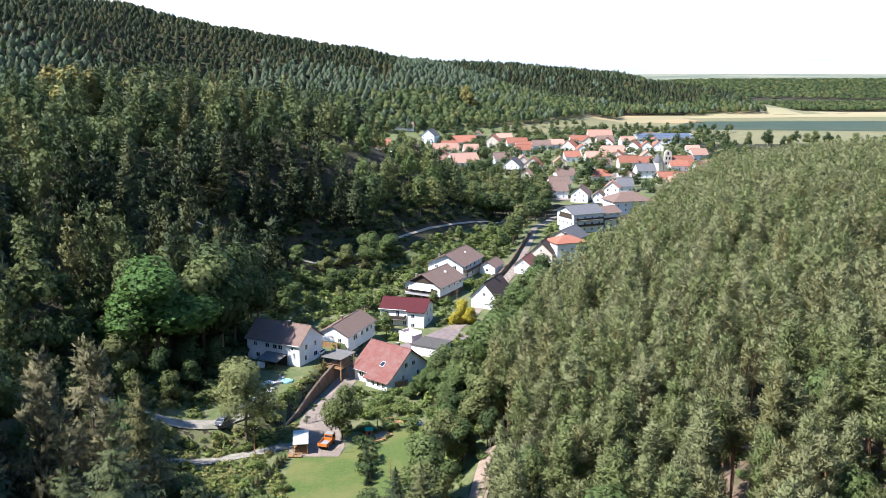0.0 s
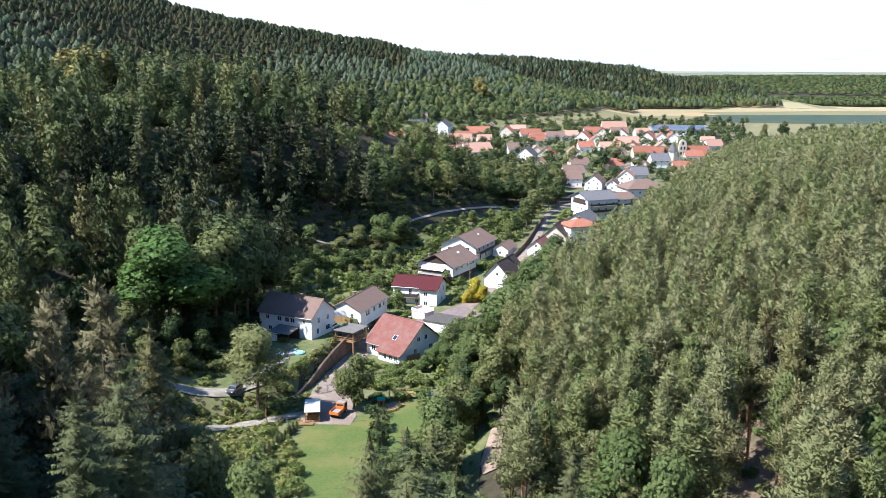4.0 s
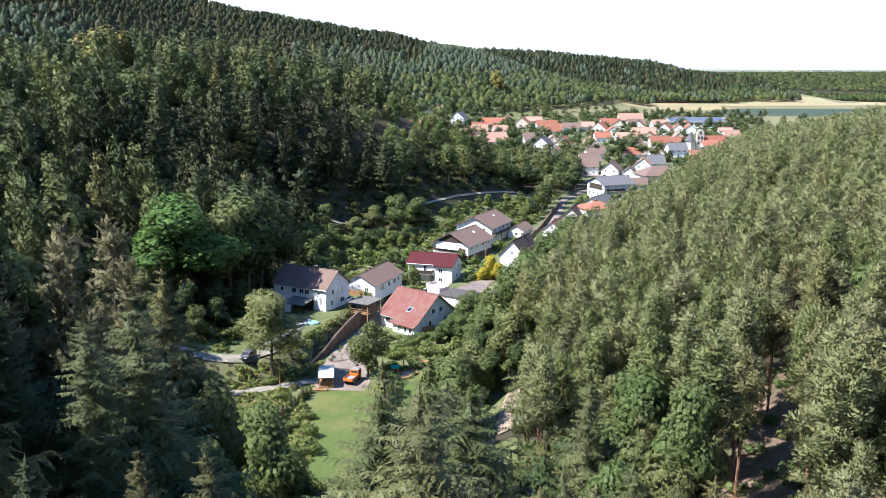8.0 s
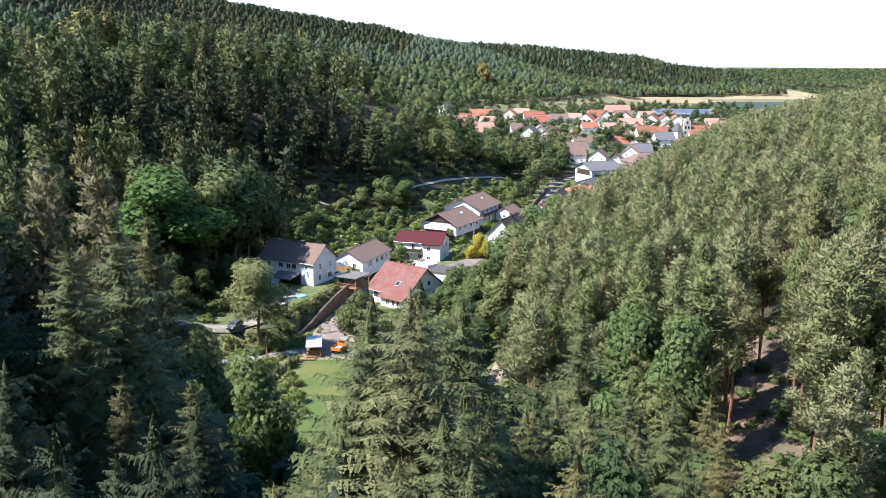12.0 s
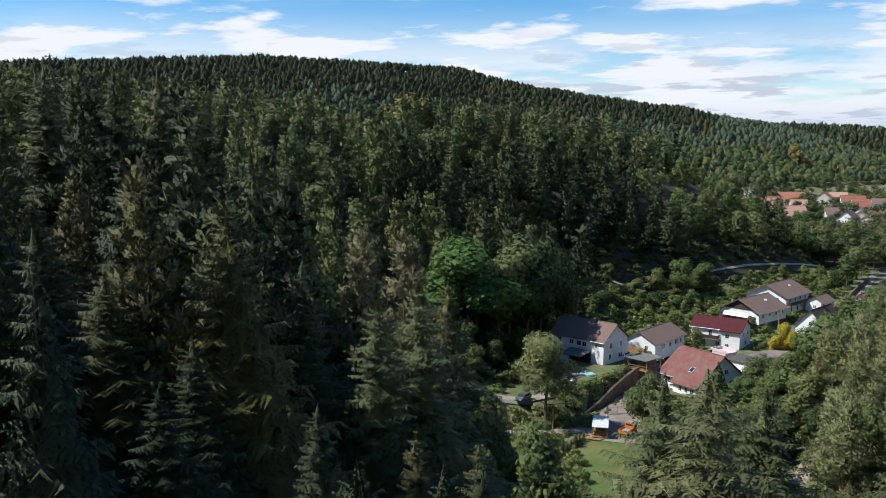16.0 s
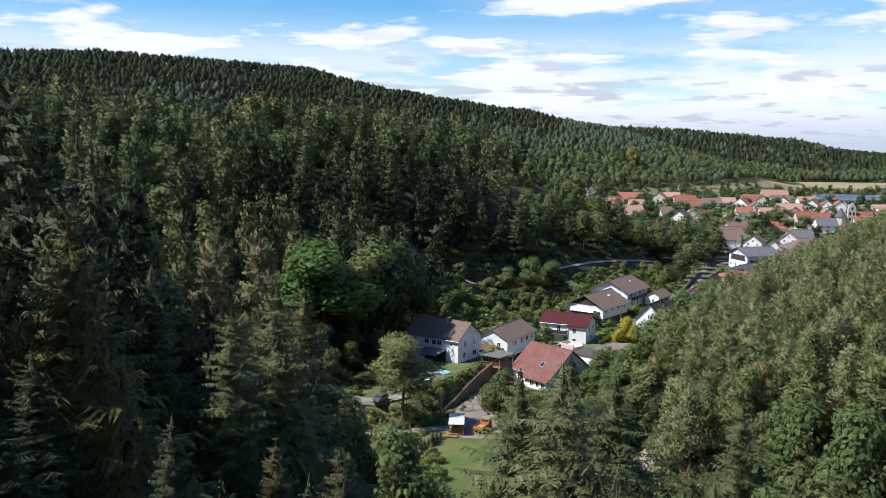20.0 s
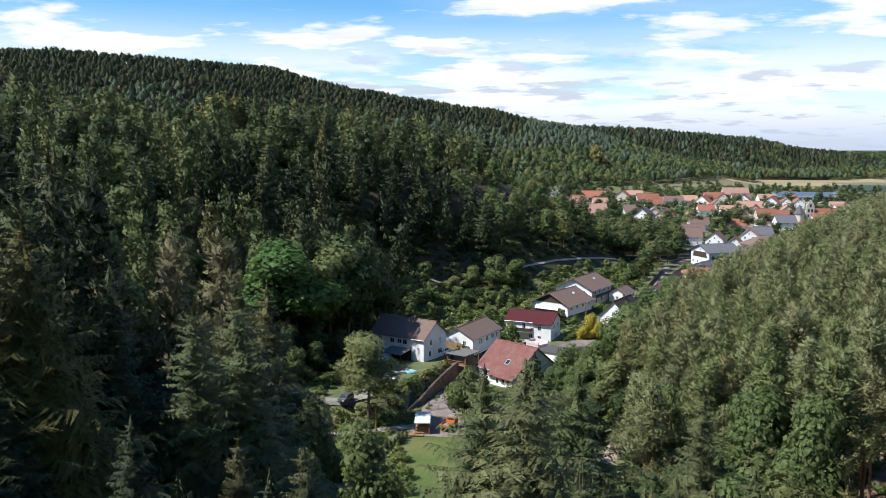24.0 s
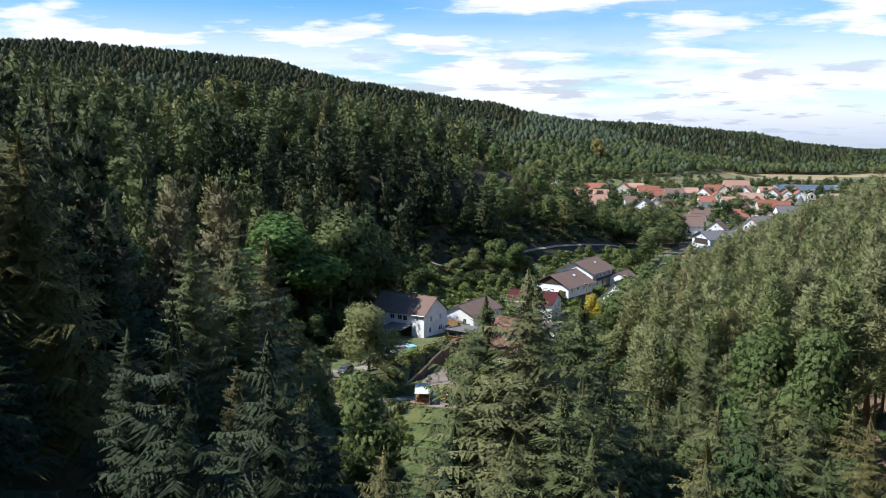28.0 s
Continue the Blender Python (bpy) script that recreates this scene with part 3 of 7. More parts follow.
def spruce_cards(h, r, whorls, per, along, droop, seed, base=0.10, loose=0.9):
    """Needle sprays of a spruce: branches in whorls, each a row of narrow leaf-like sprays on both sides."""
    g = np.random.default_rng(seed)
    V = []
    for w in range(whorls):
        f = base + (0.985 - base) * (w + g.uniform(-0.3, 0.3)) / whorls
        f = min(max(f, base), 0.99)
        reach = 1.12 * r * (1 - f) ** 0.78 * g.uniform(0.78, 1.14) + 0.12
        n = max(3, int(per * (0.55 + 0.45 * (1 - f))))
        a0 = g.uniform(0, 6.28)
        for k in range(n):
            a = a0 + 6.283 * k / n + g.uniform(-0.25, 0.25)
            rr = reach * g.uniform(0.65, 1.15)
            if k % 3 == 0:              # dense inner twigs
                c, sn = math.cos(a), math.sin(a)
                q = 0.55 * rr
                V.append((np.array([0, 0, f * h + 0.02 * h]), np.array([q * c - 0.5 * q * sn, q * sn + 0.5 * q * c, f * h - 0.05 * h]), np.array([q * c + 0.5 * q * sn, q * sn - 0.5 * q * c, f * h - 0.05 * h])))
            dirv = np.array([math.cos(a), math.sin(a), 0.0])
            side = np.array([-dirv[1], dirv[0], 0.0])
            rise = g.uniform(-0.1, 0.35) * (1.2 - droop) - droop * (1 - f) * g.uniform(0.25, 0.65)
            tip_lift, lift = 0.18 * rr, g.uniform(-loose, loose) * h / whorls
            for j in range(along):
                u = (j + 0.6) / along
                p = dirv * rr * u + np.array([0, 0, f * h + lift + rise * rr * u + tip_lift * max(0, u - 0.6)])
                wd = rr * (0.40 * (1 - u) + 0.16) * g.uniform(0.7, 1.2)
                ln = rr / along * 1.3
                for s in (-1, 1):
                    tip = p + side * s * wd * g.uniform(0.45, 1.15) + dirv * ln * g.uniform(0.1, 1.5) + np.array([0, 0, -wd * (0.35 + droop * g.uniform(0.2, 1.2))])
                    V.append((p - dirv * ln * 0.5, p + dirv * ln * 0.55, tip))
    top = np.array([0, 0, h])
    for k in range(3):
        a = 2.1 * k
        d = np.array([math.cos(a), math.sin(a), 0]) * h * 0.014
        V.append((np.array([0, 0, h * 0.93]) + d, np.array([0, 0, h * 0.93]) - d, top))
    V = np.array(V).reshape(-1, 3)
    out = V * (1, 1, 0)
    out /= np.maximum(np.linalg.norm(out, axis=1), 0.05)[:, None]
    return wound(V, out * 0.8 + (0, 0, 0.75) + np.repeat(g.normal(size=(len(V) // 3, 3)), 3, 0) * 0.22, 3)


def wound(V, N, k):
    """Turns each leaf so that its face looks the way its soft crown normal does."""
    N = N / np.linalg.norm(N, axis=1)[:, None]
    F = V.reshape(-1, k, 3)
    face = np.cross(F[:, 1] - F[:, 0], F[:, 2] - F[:, 0])
    back = (face * N.reshape(-1, k, 3).mean(1)).sum(1) < 0
    F[back] = F[back][:, ::-1]
    M = N.reshape(-1, k, 3)
    M[back] = M[back][:, ::-1]
    return F.reshape(-1, 3), M.reshape(-1, 3)


def blob_cards(lobes, count, size, seed, flat=0.75, corners=4, tuft=False, wild=0.7):
    """Leaf clumps over the skins of overlapping lobes (x, y, z, rx, rz), as leaf-shaped faces."""
    g = np.random.default_rng(seed)
    L = np.array(lobes)
    wgt = L[:, 3] ** 2
    pick = g.choice(len(L), count, p=wgt / wgt.sum())
    d = g.normal(size=(count, 3))
    d /= np.linalg.norm(d, axis=1)[:, None]
    rad = g.uniform(0.55, 1.08, count) ** 0.6
    rad[:count // 9] *= 0.5             # dense inner twigs
    P = L[pick, :3] + d * rad[:, None] * np.stack([L[pick, 3], L[pick, 3], L[pick, 4]], 1)
    nrm = d * 0.9 + g.normal(size=(count, 3)) * wild
    nrm[:, 2] += 0.35
    nrm /= np.linalg.norm(nrm, axis=1)[:, None]
    t = np.cross(nrm, g.normal(size=(count, 3)))
    t /= np.linalg.norm(t, axis=1)[:, None]
    if tuft:
        t = d * 0.8 + g.normal(size=(count, 3)) * 0.45 + (0, 0, 0.45)
        t /= np.linalg.norm(t, axis=1)[:, None]
        nrm = d * 0.8 + g.normal(size=(count, 3)) * 0.6 * wild + (0, 0, 0.6)
        nrm -= t * (nrm * t).sum(1)[:, None]
        nrm /= np.linalg.norm(nrm, axis=1)[:, None]
    b = np.cross(nrm, t)
    s = size * g.uniform(0.6, 1.4, count)[:, None]
    s[:count // 9] *= 1.8
    mid = np.array([0, 0, (L[:, 2] * wgt).sum() / wgt.sum()])
    whole = (P - mid) / np.maximum(np.ptp(P, axis=0) / 2, 0.01)
    soft = d * 0.65 + whole * 0.55 + g.normal(size=(count, 3)) * 0.24 + (0, 0, 0.15)
    if corners == 3:
        V = np.stack([P + t * s, P - t * s * 0.6 + b * s * 0.6, P - t * s * 0.6 - b * s * 0.6], 1).reshape(-1, 3)
        return wound(V, np.repeat(soft, 3, 0), 3)
    V = np.stack([P + t * s, P + b * s * flat, P - t * s, P - b * s * flat], 1).reshape(-1, 3)
    return wound(V, np.repeat(soft, 4, 0), 4)


def lump_cards(h, r, taper, seed):
    """A far-off crown: a lumpy shell of small facets, drawn in towards its top, with sprays standing out of it."""
    bm = bmesh.new()
    bmesh.ops.create_icosphere(bm, subdivisions=2, radius=1.0)
    g = np.random.default_rng(seed)
    shift = Vector(g.uniform(-9, 9, 3))
    for v in bm.verts:
        d = v.co.normalized()
        u = (d.z + 1) / 2
        lump = 1 + 0.7 * noise.noise(d * 1.9 + shift) + 0.5 * noise.noise(d * 4.3 + shift)
        w = r * lump * (1 - taper * u)
        v.co = Vector((d.x * w, d.y * w, h * (0.62 + 0.38 * d.z * (1 + 0.25 * noise.noise(d * 2.2 - shift)))))
    bm.normal_update()
    V, N = [], []
    for f in bm.faces:
        if f.calc_center_median().z < h * 0.50:
            continue
        for v in f.verts:
            V.append(v.co[:])
            N.append((v.normal + Vector(g.normal(0, 0.30, 3)))[:])
        if g.uniform() < 0.25:
            c, n = f.calc_center_median(), f.normal
            t = n.orthogonal().normalized()
            for p in (c - t * 0.20 * r, c + t * 0.20 * r, c + n * 0.38 * r + Vector((0, 0, 0.06 * h))):
                V.append(p[:])
                N.append(n[:])
    bm.free()
    return wound(np.array(V), np.array(N), 3)


def crown_lobes(h, r, seed, form):
    g = np.random.default_rng(seed)
    out = []
    if form == "broad":
        n = 11
        for i in range(n):
            f = g.uniform(0.36, 0.90)
            spread = r * (1 - abs(f - 0.52) * 1.5)
            a = 6.283 * i / n * 2.4 + g.uniform(-0.4, 0.4)
            q = spread * g.uniform(0.35, 0.75)
            out.append((q * math.cos(a), q * math.sin(a), f * h, r * g.uniform(0.34, 0.52), h * g.uniform(0.10, 0.16)))
        out.append((0, 0, h * 0.62, r * 0.55, h * 0.28))
    elif form == "dome":
        for i in range(4):
            a, q = 1.57 * i + g.uniform(-0.5, 0.5), r * g.uniform(0.25, 0.45)
            out.append((q * math.cos(a), q * math.sin(a), h * g.uniform(0.45, 0.7), r * g.uniform(0.45, 0.6), h * g.uniform(0.18, 0.26)))
        out.append((0, 0, h * 0.74, r * 0.5, h * 0.24))
    elif form == "fir":
        n = 26
        for i in range(n):
            u = (i + g.uniform(0, 0.9)) / n
            a = i * 2.4 + g.uniform(-0.5, 0.5)
            q = r * (1 - u) ** 0.62 * g.uniform(0.35, 0.88)
            out.append((q * math.cos(a), q * math.sin(a), h * (0.20 + 0.75 * u), r * (0.44 - 0.24 * u) * g.uniform(0.75, 1.25), h * g.uniform(0.04, 0.07) * (1.15 - 0.4 * u)))
    elif form == "pine":
        n = 22
        for i in range(n):
            f = 0.52 + 0.44 * (i + g.uniform(0, 0.9)) / n
            u = (f - 0.52) / 0.46
            spread = r * (0.55 + 0.75 * math.sin(math.pi * min(0.30 + 0.62 * u, 1.0)) - 0.35 * u)
            a = i * 2.4 + g.uniform(-0.6, 0.6)
            q = spread * g.uniform(0.1, 0.85) * (1 - 0.45 * u)
            out.append((q * math.cos(a), q * math.sin(a), f * h, r * g.uniform(0.30, 0.50) * (1.12 - 0.45 * u), h * g.uniform(0.030, 0.058)))
    else:  # shrub
        n = 6
        for i in range(n):
            a = i * 2.4
            q = r * g.uniform(0.2, 0.6)
            out.append((q * math.cos(a), q * math.sin(a), h * g.uniform(0.35, 0.7), r * g.uniform(0.4, 0.6), h * g.uniform(0.22, 0.35)))
    return out


def card_mesh(name, cards, k, mat, tint=None):
    me = bpy.data.meshes.new(name)
    fill_mesh(me, cards[0], np.arange(len(cards[0])).reshape(-1, k))
    me.materials.append(mat)
    soft = me.attributes.new("custom_normal", "FLOAT_VECTOR", "POINT")
    soft.data.foreach_set("vector", np.ascontiguousarray(cards[1], np.float32).ravel())
    if tint is not None:
        at = me.attributes.new("tint", "FLOAT", "POINT")
        at.data.foreach_set("value", np.ascontiguousarray(tint, np.float32))
    return me


def trunk_mesh(name, h, r, mat, seed, limbs=5, lo=0.3, hi=0.8, reach=0.2, n=7):
    g = random.Random(int(seed))
    bm = bmesh.new()
    pts = [Vector((0, 0, -0.6))]
    for i in range(1, 5):
        pts.append(Vector((g.uniform(-1, 1) * 0.012 * h, g.uniform(-1, 1) * 0.012 * h, h * 0.96 * i / 4)))
    for i in range(4):
        tube(bm, pts[i], pts[i + 1], r * (1 - i * 0.23), r * (1 - (i + 1) * 0.23), n)
    for i in range(limbs):
        f = g.uniform(lo, hi)
        a = g.uniform(0, 6.28)
        p = Vector((0, 0, f * h))
        q = p + Vector((math.cos(a), math.sin(a), g.uniform(0.3, 0.9))) * reach * h * (1.1 - f)
        tube(bm, p, q, r * 0.35 * (1.1 - f), r * 0.1, 4)
    me = bpy.data.meshes.new(name)
    bm.to_mesh(me)
    bm.free()
    me.materials.append(mat)
    return me


class Kind:
    """A kind of tree: prototypes of unit height class, in fine, middle and far grades."""

    def __init__(self, name, label, mat, bark, far_mat=None):
        self.far_mat = far_mat or mat
        self.name, self.label, self.mat, self.bark = name, label, mat, bark
        self.fine, self.good, self.mid, self.far, self.dot = [], [], [], [], []


def tree_kinds():
    out = {}
    k = Kind("spruce", "tall dark green spruce tree with drooping boughs", FOL_SPRUCE, BARK, FOL_SPRUCE_FAR)
    for s in range(4):
        k.fine.append((spruce_cards(26, 5.2 + 0.4 * s, 27, 12, 13, 0.3 + 0.13 * s, 10 + s, loose=0.4), 3))
        k.good.append((spruce_cards(26, 5.0 + 0.4 * s, 25, 11, 9, 0.3 + 0.13 * s, 15 + s, loose=0.45), 3))
        k.mid.append((spruce_cards(26, 5.0 + 0.5 * s, 26, 9, 4, 0.35 + 0.13 * s, 20 + s), 3))
        k.far.append((spruce_cards(26, 5.2 + 0.5 * s, 17, 8, 2, 0.6, 30 + s), 3))
        k.dot.append((spruce_cards(26, 5.2 + 0.4 * s, 9, 6, 1, 0.6, 35 + s, 0.25), 3))
    out["spruce"] = k
    k = Kind("pine", "slender grey-green pine tree with bare reddish trunk", FOL_PINE, BARK_PINE, FOL_PINE_FAR)
    for s in range(4):
        lob = crown_lobes(17, 2.15, 40 + s, "pine")
        k.fine.append((blob_cards(lob, 5200, 0.24, 50 + s, 0.30, tuft=True), 4))
        k.good.append((blob_cards(lob, 3300, 0.28, 55 + s, 0.32, tuft=True), 4))
        k.mid.append((blob_cards(lob, 760, 0.37, 60 + s, 0.38, tuft=True), 4))
        k.far.append((blob_cards(lob, 160, 0.56, 70 + s, 0.45, tuft=True, wild=0.5), 4))
        k.dot.append((lump_cards(17, 2.7, 0.45, 75 + s), 3))
    out["pine"] = k
    k = Kind("fir", "dark green fir tree with a full cone-shaped crown", FOL_FIR, BARK, FOL_FIR)
    for s in range(4):
        lob = crown_lobes(24, 5.2 + 0.45 * s, 340 + s, "fir")
        k.good.append((blob_cards(lob, 2600, 0.46, 355 + s, 0.42, tuft=True, wild=0.6), 4))
        k.mid.append((blob_cards(lob, 1000, 0.62, 360 + s, 0.46, tuft=True, wild=0.6), 4))
        k.far.append((blob_cards(lob, 320, 0.85, 370 + s, 0.5, tuft=True, wild=0.5), 4))
        k.dot.append((lump_cards(24, 5.0, 0.75, 375 + s), 3))
    out["fir"] = k
    k = Kind("broadleaf_tree", "leafy green broadleaf tree with a rounded crown", FOL_BROAD, BARK, FOL_BROAD_FAR)
    for s in range(4):
        lob = crown_lobes(18, 5.4, 80 + s, "broad")
        k.fine.append((blob_cards(lob, 6500, 0.32, 90 + s, wild=0.4), 4))
        k.good.append((blob_cards(lob, 3200, 0.42, 93 + s, wild=0.35), 4))
        k.mid.append((blob_cards(lob, 1000, 0.54, 95 + s, wild=0.28), 4))
        k.far.append((blob_cards(lob, 230, 0.84, 99 + s, wild=0.25), 4))
        k.dot.append((lump_cards(18, 5.4, 0.30, 105 + s), 3))
    out["broad"] = k
    k = Kind("shrub", "bushy green shrub with dense leaves", FOL_BROAD, BARK)
    for s in range(3):
        lob = crown_lobes(2.6, 1.7, 120 + s, "shrub")
        k.fine.append((blob_cards(lob, 500, 0.16, 125 + s), 4))
        k.good.append((blob_cards(lob, 260, 0.22, 127 + s), 4))
        k.mid.append((blob_cards(lob, 180, 0.27, 130 + s), 4))
        k.far.append((blob_cards(lob, 70, 0.50, 135 + s, corners=3), 3))
    out["shrub"] = k
    return out


KINDS = tree_kinds()
STATURE = {"fir": 24.0, "spruce": 26.0, "pine": 17.0, "broad": 18.0, "shrub": 2.6}
GIRTH = {"fir": 0.26, "spruce": 0.26, "pine": 0.16, "broad": 0.30, "shrub": 0.05}
PROTO = {}


def single(kind, grade, variant, x, y, tall, label="", mat=None, group="", wide=1.0, name="", sink=0.0):
    """One tree as a thing with its trunk and its crown."""
    k = KINDS[kind]
    stock = {"fine": k.fine, "good": k.good, "mid": k.mid}[grade]
    variant = int(variant) % len(stock)
    key = (kind, grade, variant, mat.name if mat else "")
    if key not in PROTO:
        cards, n = stock[variant]
        crown = card_mesh("crown", cards, n, mat or k.mat)
        tr = trunk_mesh("trunk", STATURE[kind], GIRTH[kind], k.bark, variant, *{"fir": (0,), "spruce": (0,), "pine": (6, 0.45, 0.9, 0.16), "broad": (9, 0.22, 0.75, 0.32), "shrub": (4, 0.1, 0.5, 0.3)}[kind])
        PROTO[key] = (crown, tr)
    crown, tr = PROTO[key]
    ob = thing(name or k.name, x, y, h1(x, y) - sink, 0, label or k.label, "shrub" if kind == "shrub" else "tree", group)
    s = tall / STATURE[kind]
    ob.matrix_world = pose(x, y, h1(x, y) - sink, 0, 0, (x * 37 + y * 91) % 360) @ Matrix.Diagonal((s * wide, s * wide, s, 1))
    part("trunk", tr, None, ob)
    part("crown", crown, None, ob)
    return ob


def joined(name, kind, grade, spots, label, category, mat=None):
    """Many trees in one mesh: rows of x, y, tall, wide."""
    k = KINDS[kind]
    stock = {"mid": k.mid, "far": k.far, "dot": k.dot}[grade]
    parts_v, parts_n, parts_t, n = [], [], [], stock[0][1]
    spots = np.array(spots)
    if not len(spots):
        return
    Z = height(spots[:, 0], spots[:, 1])
    if grade == "dot":
        Z = Z - 0.12 * spots[:, 2]
    turn, tint = rng.uniform(0, 6.283, len(spots)), rng.uniform(0, 1, len(spots))
    for i, (x, y, tall, wide) in enumerate(spots):
        c, nr = stock[i % len(stock)][0]
        s = tall / STATURE[kind]
        ca, sa = math.cos(turn[i]) * s * wide, math.sin(turn[i]) * s * wide
        v = np.empty_like(c)
        v[:, 0], v[:, 1], v[:, 2] = c[:, 0] * ca - c[:, 1] * sa + x, c[:, 0] * sa + c[:, 1] * ca + y, c[:, 2] * s + Z[i] - 0.3
        parts_v.append(v)
        w = nr.copy()
        w[:, 0], w[:, 1] = nr[:, 0] * math.cos(turn[i]) - nr[:, 1] * math.sin(turn[i]), nr[:, 0] * math.sin(turn[i]) + nr[:, 1] * math.cos(turn[i])
        parts_n.append(w)
        parts_t.append(np.full(len(c), tint[i]))
    me = card_mesh(name, (np.concatenate(parts_v), np.concatenate(parts_n)), n, mat or (k.mat if grade == "mid" or kind == "shrub" else k.far_mat), np.concatenate(parts_t))
    tagged(new(name, me), label, category, kind="stuff")
    # their trunks, as thin three-sided poles
    if grade == "mid" and kind in ("pine", "broad"):
        r = GIRTH[kind] * 1.0
        ang = np.array([0, 2.094, 4.189])
        ring = np.stack([np.cos(ang) * r, np.sin(ang) * r], 1)
        V, Fc = [], []
        for i, (x, y, tall, wide) in enumerate(spots):
            b = 6 * i
            lo = np.column_stack([ring + (x, y), np.full(3, Z[i] - 0.5)])
            hi = np.column_stack([ring * 0.4 + (x, y), np.full(3, Z[i] + tall * 0.85)])
            V += [lo, hi]
            Fc += [(b + j, b + (j + 1) % 3, b + 3 + (j + 1) % 3, b + 3 + j) for j in range(3)]
        me = bpy.data.meshes.new(name + "_trunks")
        fill_mesh(me, np.concatenate(V), np.array(Fc))
        me.materials.append(k.bark)
        tagged(new(name + "_trunks", me), "slender bare tree trunks under the canopy", "tree trunks", kind="stuff")


# ---- houses ----


def window(parent, w, h, m, shutters=None):
    """A framed window standing 4 cm proud of the wall; local y points out of the wall."""
    t = 0.09
    fr = part("window", boxes((-w / 2, w / 2, -0.10, 0.05, -h / 2, -h / 2 + t), (-w / 2, w / 2, -0.10, 0.05, h / 2 - t, h / 2), (-w / 2, -w / 2 + t, -0.10, 0.045, -h / 2 + t, h / 2 - t), (w / 2 - t, w / 2, -0.10, 0.045, -h / 2 + t, h / 2 - t), (-0.03, 0.03, -0.10, 0.04, -h / 2 + t, h / 2 - t)), FRAME_WHITE, parent)
    fr.matrix_basis = m
    part("pane", boxes((-w / 2 + t, w / 2 - t, -0.08, 0.015, -h / 2 + t, h / 2 - t)), GLASS, fr, "dark window pane")
    if shutters:
        for s in (-1, 1):
            part("shutter", boxes((s * (w / 2 + 0.28) - 0.25, s * (w / 2 + 0.28) + 0.25, -0.02, 0.07, -h / 2, h / 2)), shutters, fr, "brown wooden shutter")
    return fr


SIDES = {"S": (0, -1, 180), "N": (0, 1, 0), "E": (1, 0, -90), "W": (-1, 0, 90)}


def wall_place(side, L, W, u, z):
    sx, sy, a = SIDES[side]
    if sx:
        return pose(sx * L / 2, u, z, 0, 0, a)
    return pose(u, sy * W / 2, z, 0, 0, a)


def roof_slab(L, W, he, rise, over, eave, thick=0.22, top=0.0):
    """Two sloping slabs meeting at the ridge along x."""
    bm = bmesh.new()
    slope = rise / (W / 2)
    for s in (-1, 1):
        y1 = s * (W / 2 + eave)
        z1 = he - slope * eave
        a = L / 2 + over
        v = [(-a, 0, he + rise + top), (a, 0, he + rise + top), (a, y1, z1 + top), (-a, y1, z1 + top)]
        lo = [bm.verts.new((x, y, z + 0.02)) for x, y, z in v]
        hi = [bm.verts.new((x, y, z + thick)) for x, y, z in v]
        for f in ((0, 1, 2, 3),):
            bm.faces.new([hi[i] for i in f])
            bm.faces.new([lo[i] for i in f][::-1])
        for i in range(4):
            j = (i + 1) % 4
            bm.faces.new((lo[i], lo[j], hi[j], hi[i]))
    return bm


def hip_roof(L, W, he, rise, eave, thick=0.2):
    bm = bmesh.new()
    a, b = L / 2 + eave, W / 2 + eave
    r = max(L / 2 - W / 2, 0.3)
    lo = [bm.verts.new(p) for p in ((-a, -b, he - 0.1), (a, -b, he - 0.1), (a, b, he - 0.1), (-a, b, he - 0.1))]
    hi = [bm.verts.new(p) for p in ((-a, -b, he + thick), (a, -b, he + thick), (a, b, he + thick), (-a, b, he + thick))]
    t = [bm.verts.new((-r, 0, he + rise)), bm.verts.new((r, 0, he + rise))]
    bm.faces.new(lo[::-1])
    for i in range(4):
        bm.faces.new((lo[i], lo[(i + 1) % 4], hi[(i + 1) % 4], hi[i]))
    for f in ((hi[0], hi[1], t[1], t[0]), (hi[1], hi[2], t[1]), (hi[2], hi[3], t[0], t[1]), (hi[3], hi[0], t[0])):
        bm.faces.new(f)
    return bm


def gable_walls(L, W, he, rise, gable=True):
    bm = bmesh.new()
    a, b = L / 2, W / 2
    prof = [(-b, -1.5), (b, -1.5), (b, he)] + ([(0, he + rise)] if gable else []) + [(-b, he)]
    ends = [[bm.verts.new((x, y, z)) for y, z in prof] for x in (-a, a)]
    n = len(prof)
    bm.faces.new(ends[0][::-1])
    bm.faces.new(ends[1])
    for i in range(n):
        bm.faces.new((ends[0][i], ends[0][(i + 1) % n], ends[1][(i + 1) % n], ends[1][i]))
    return bm


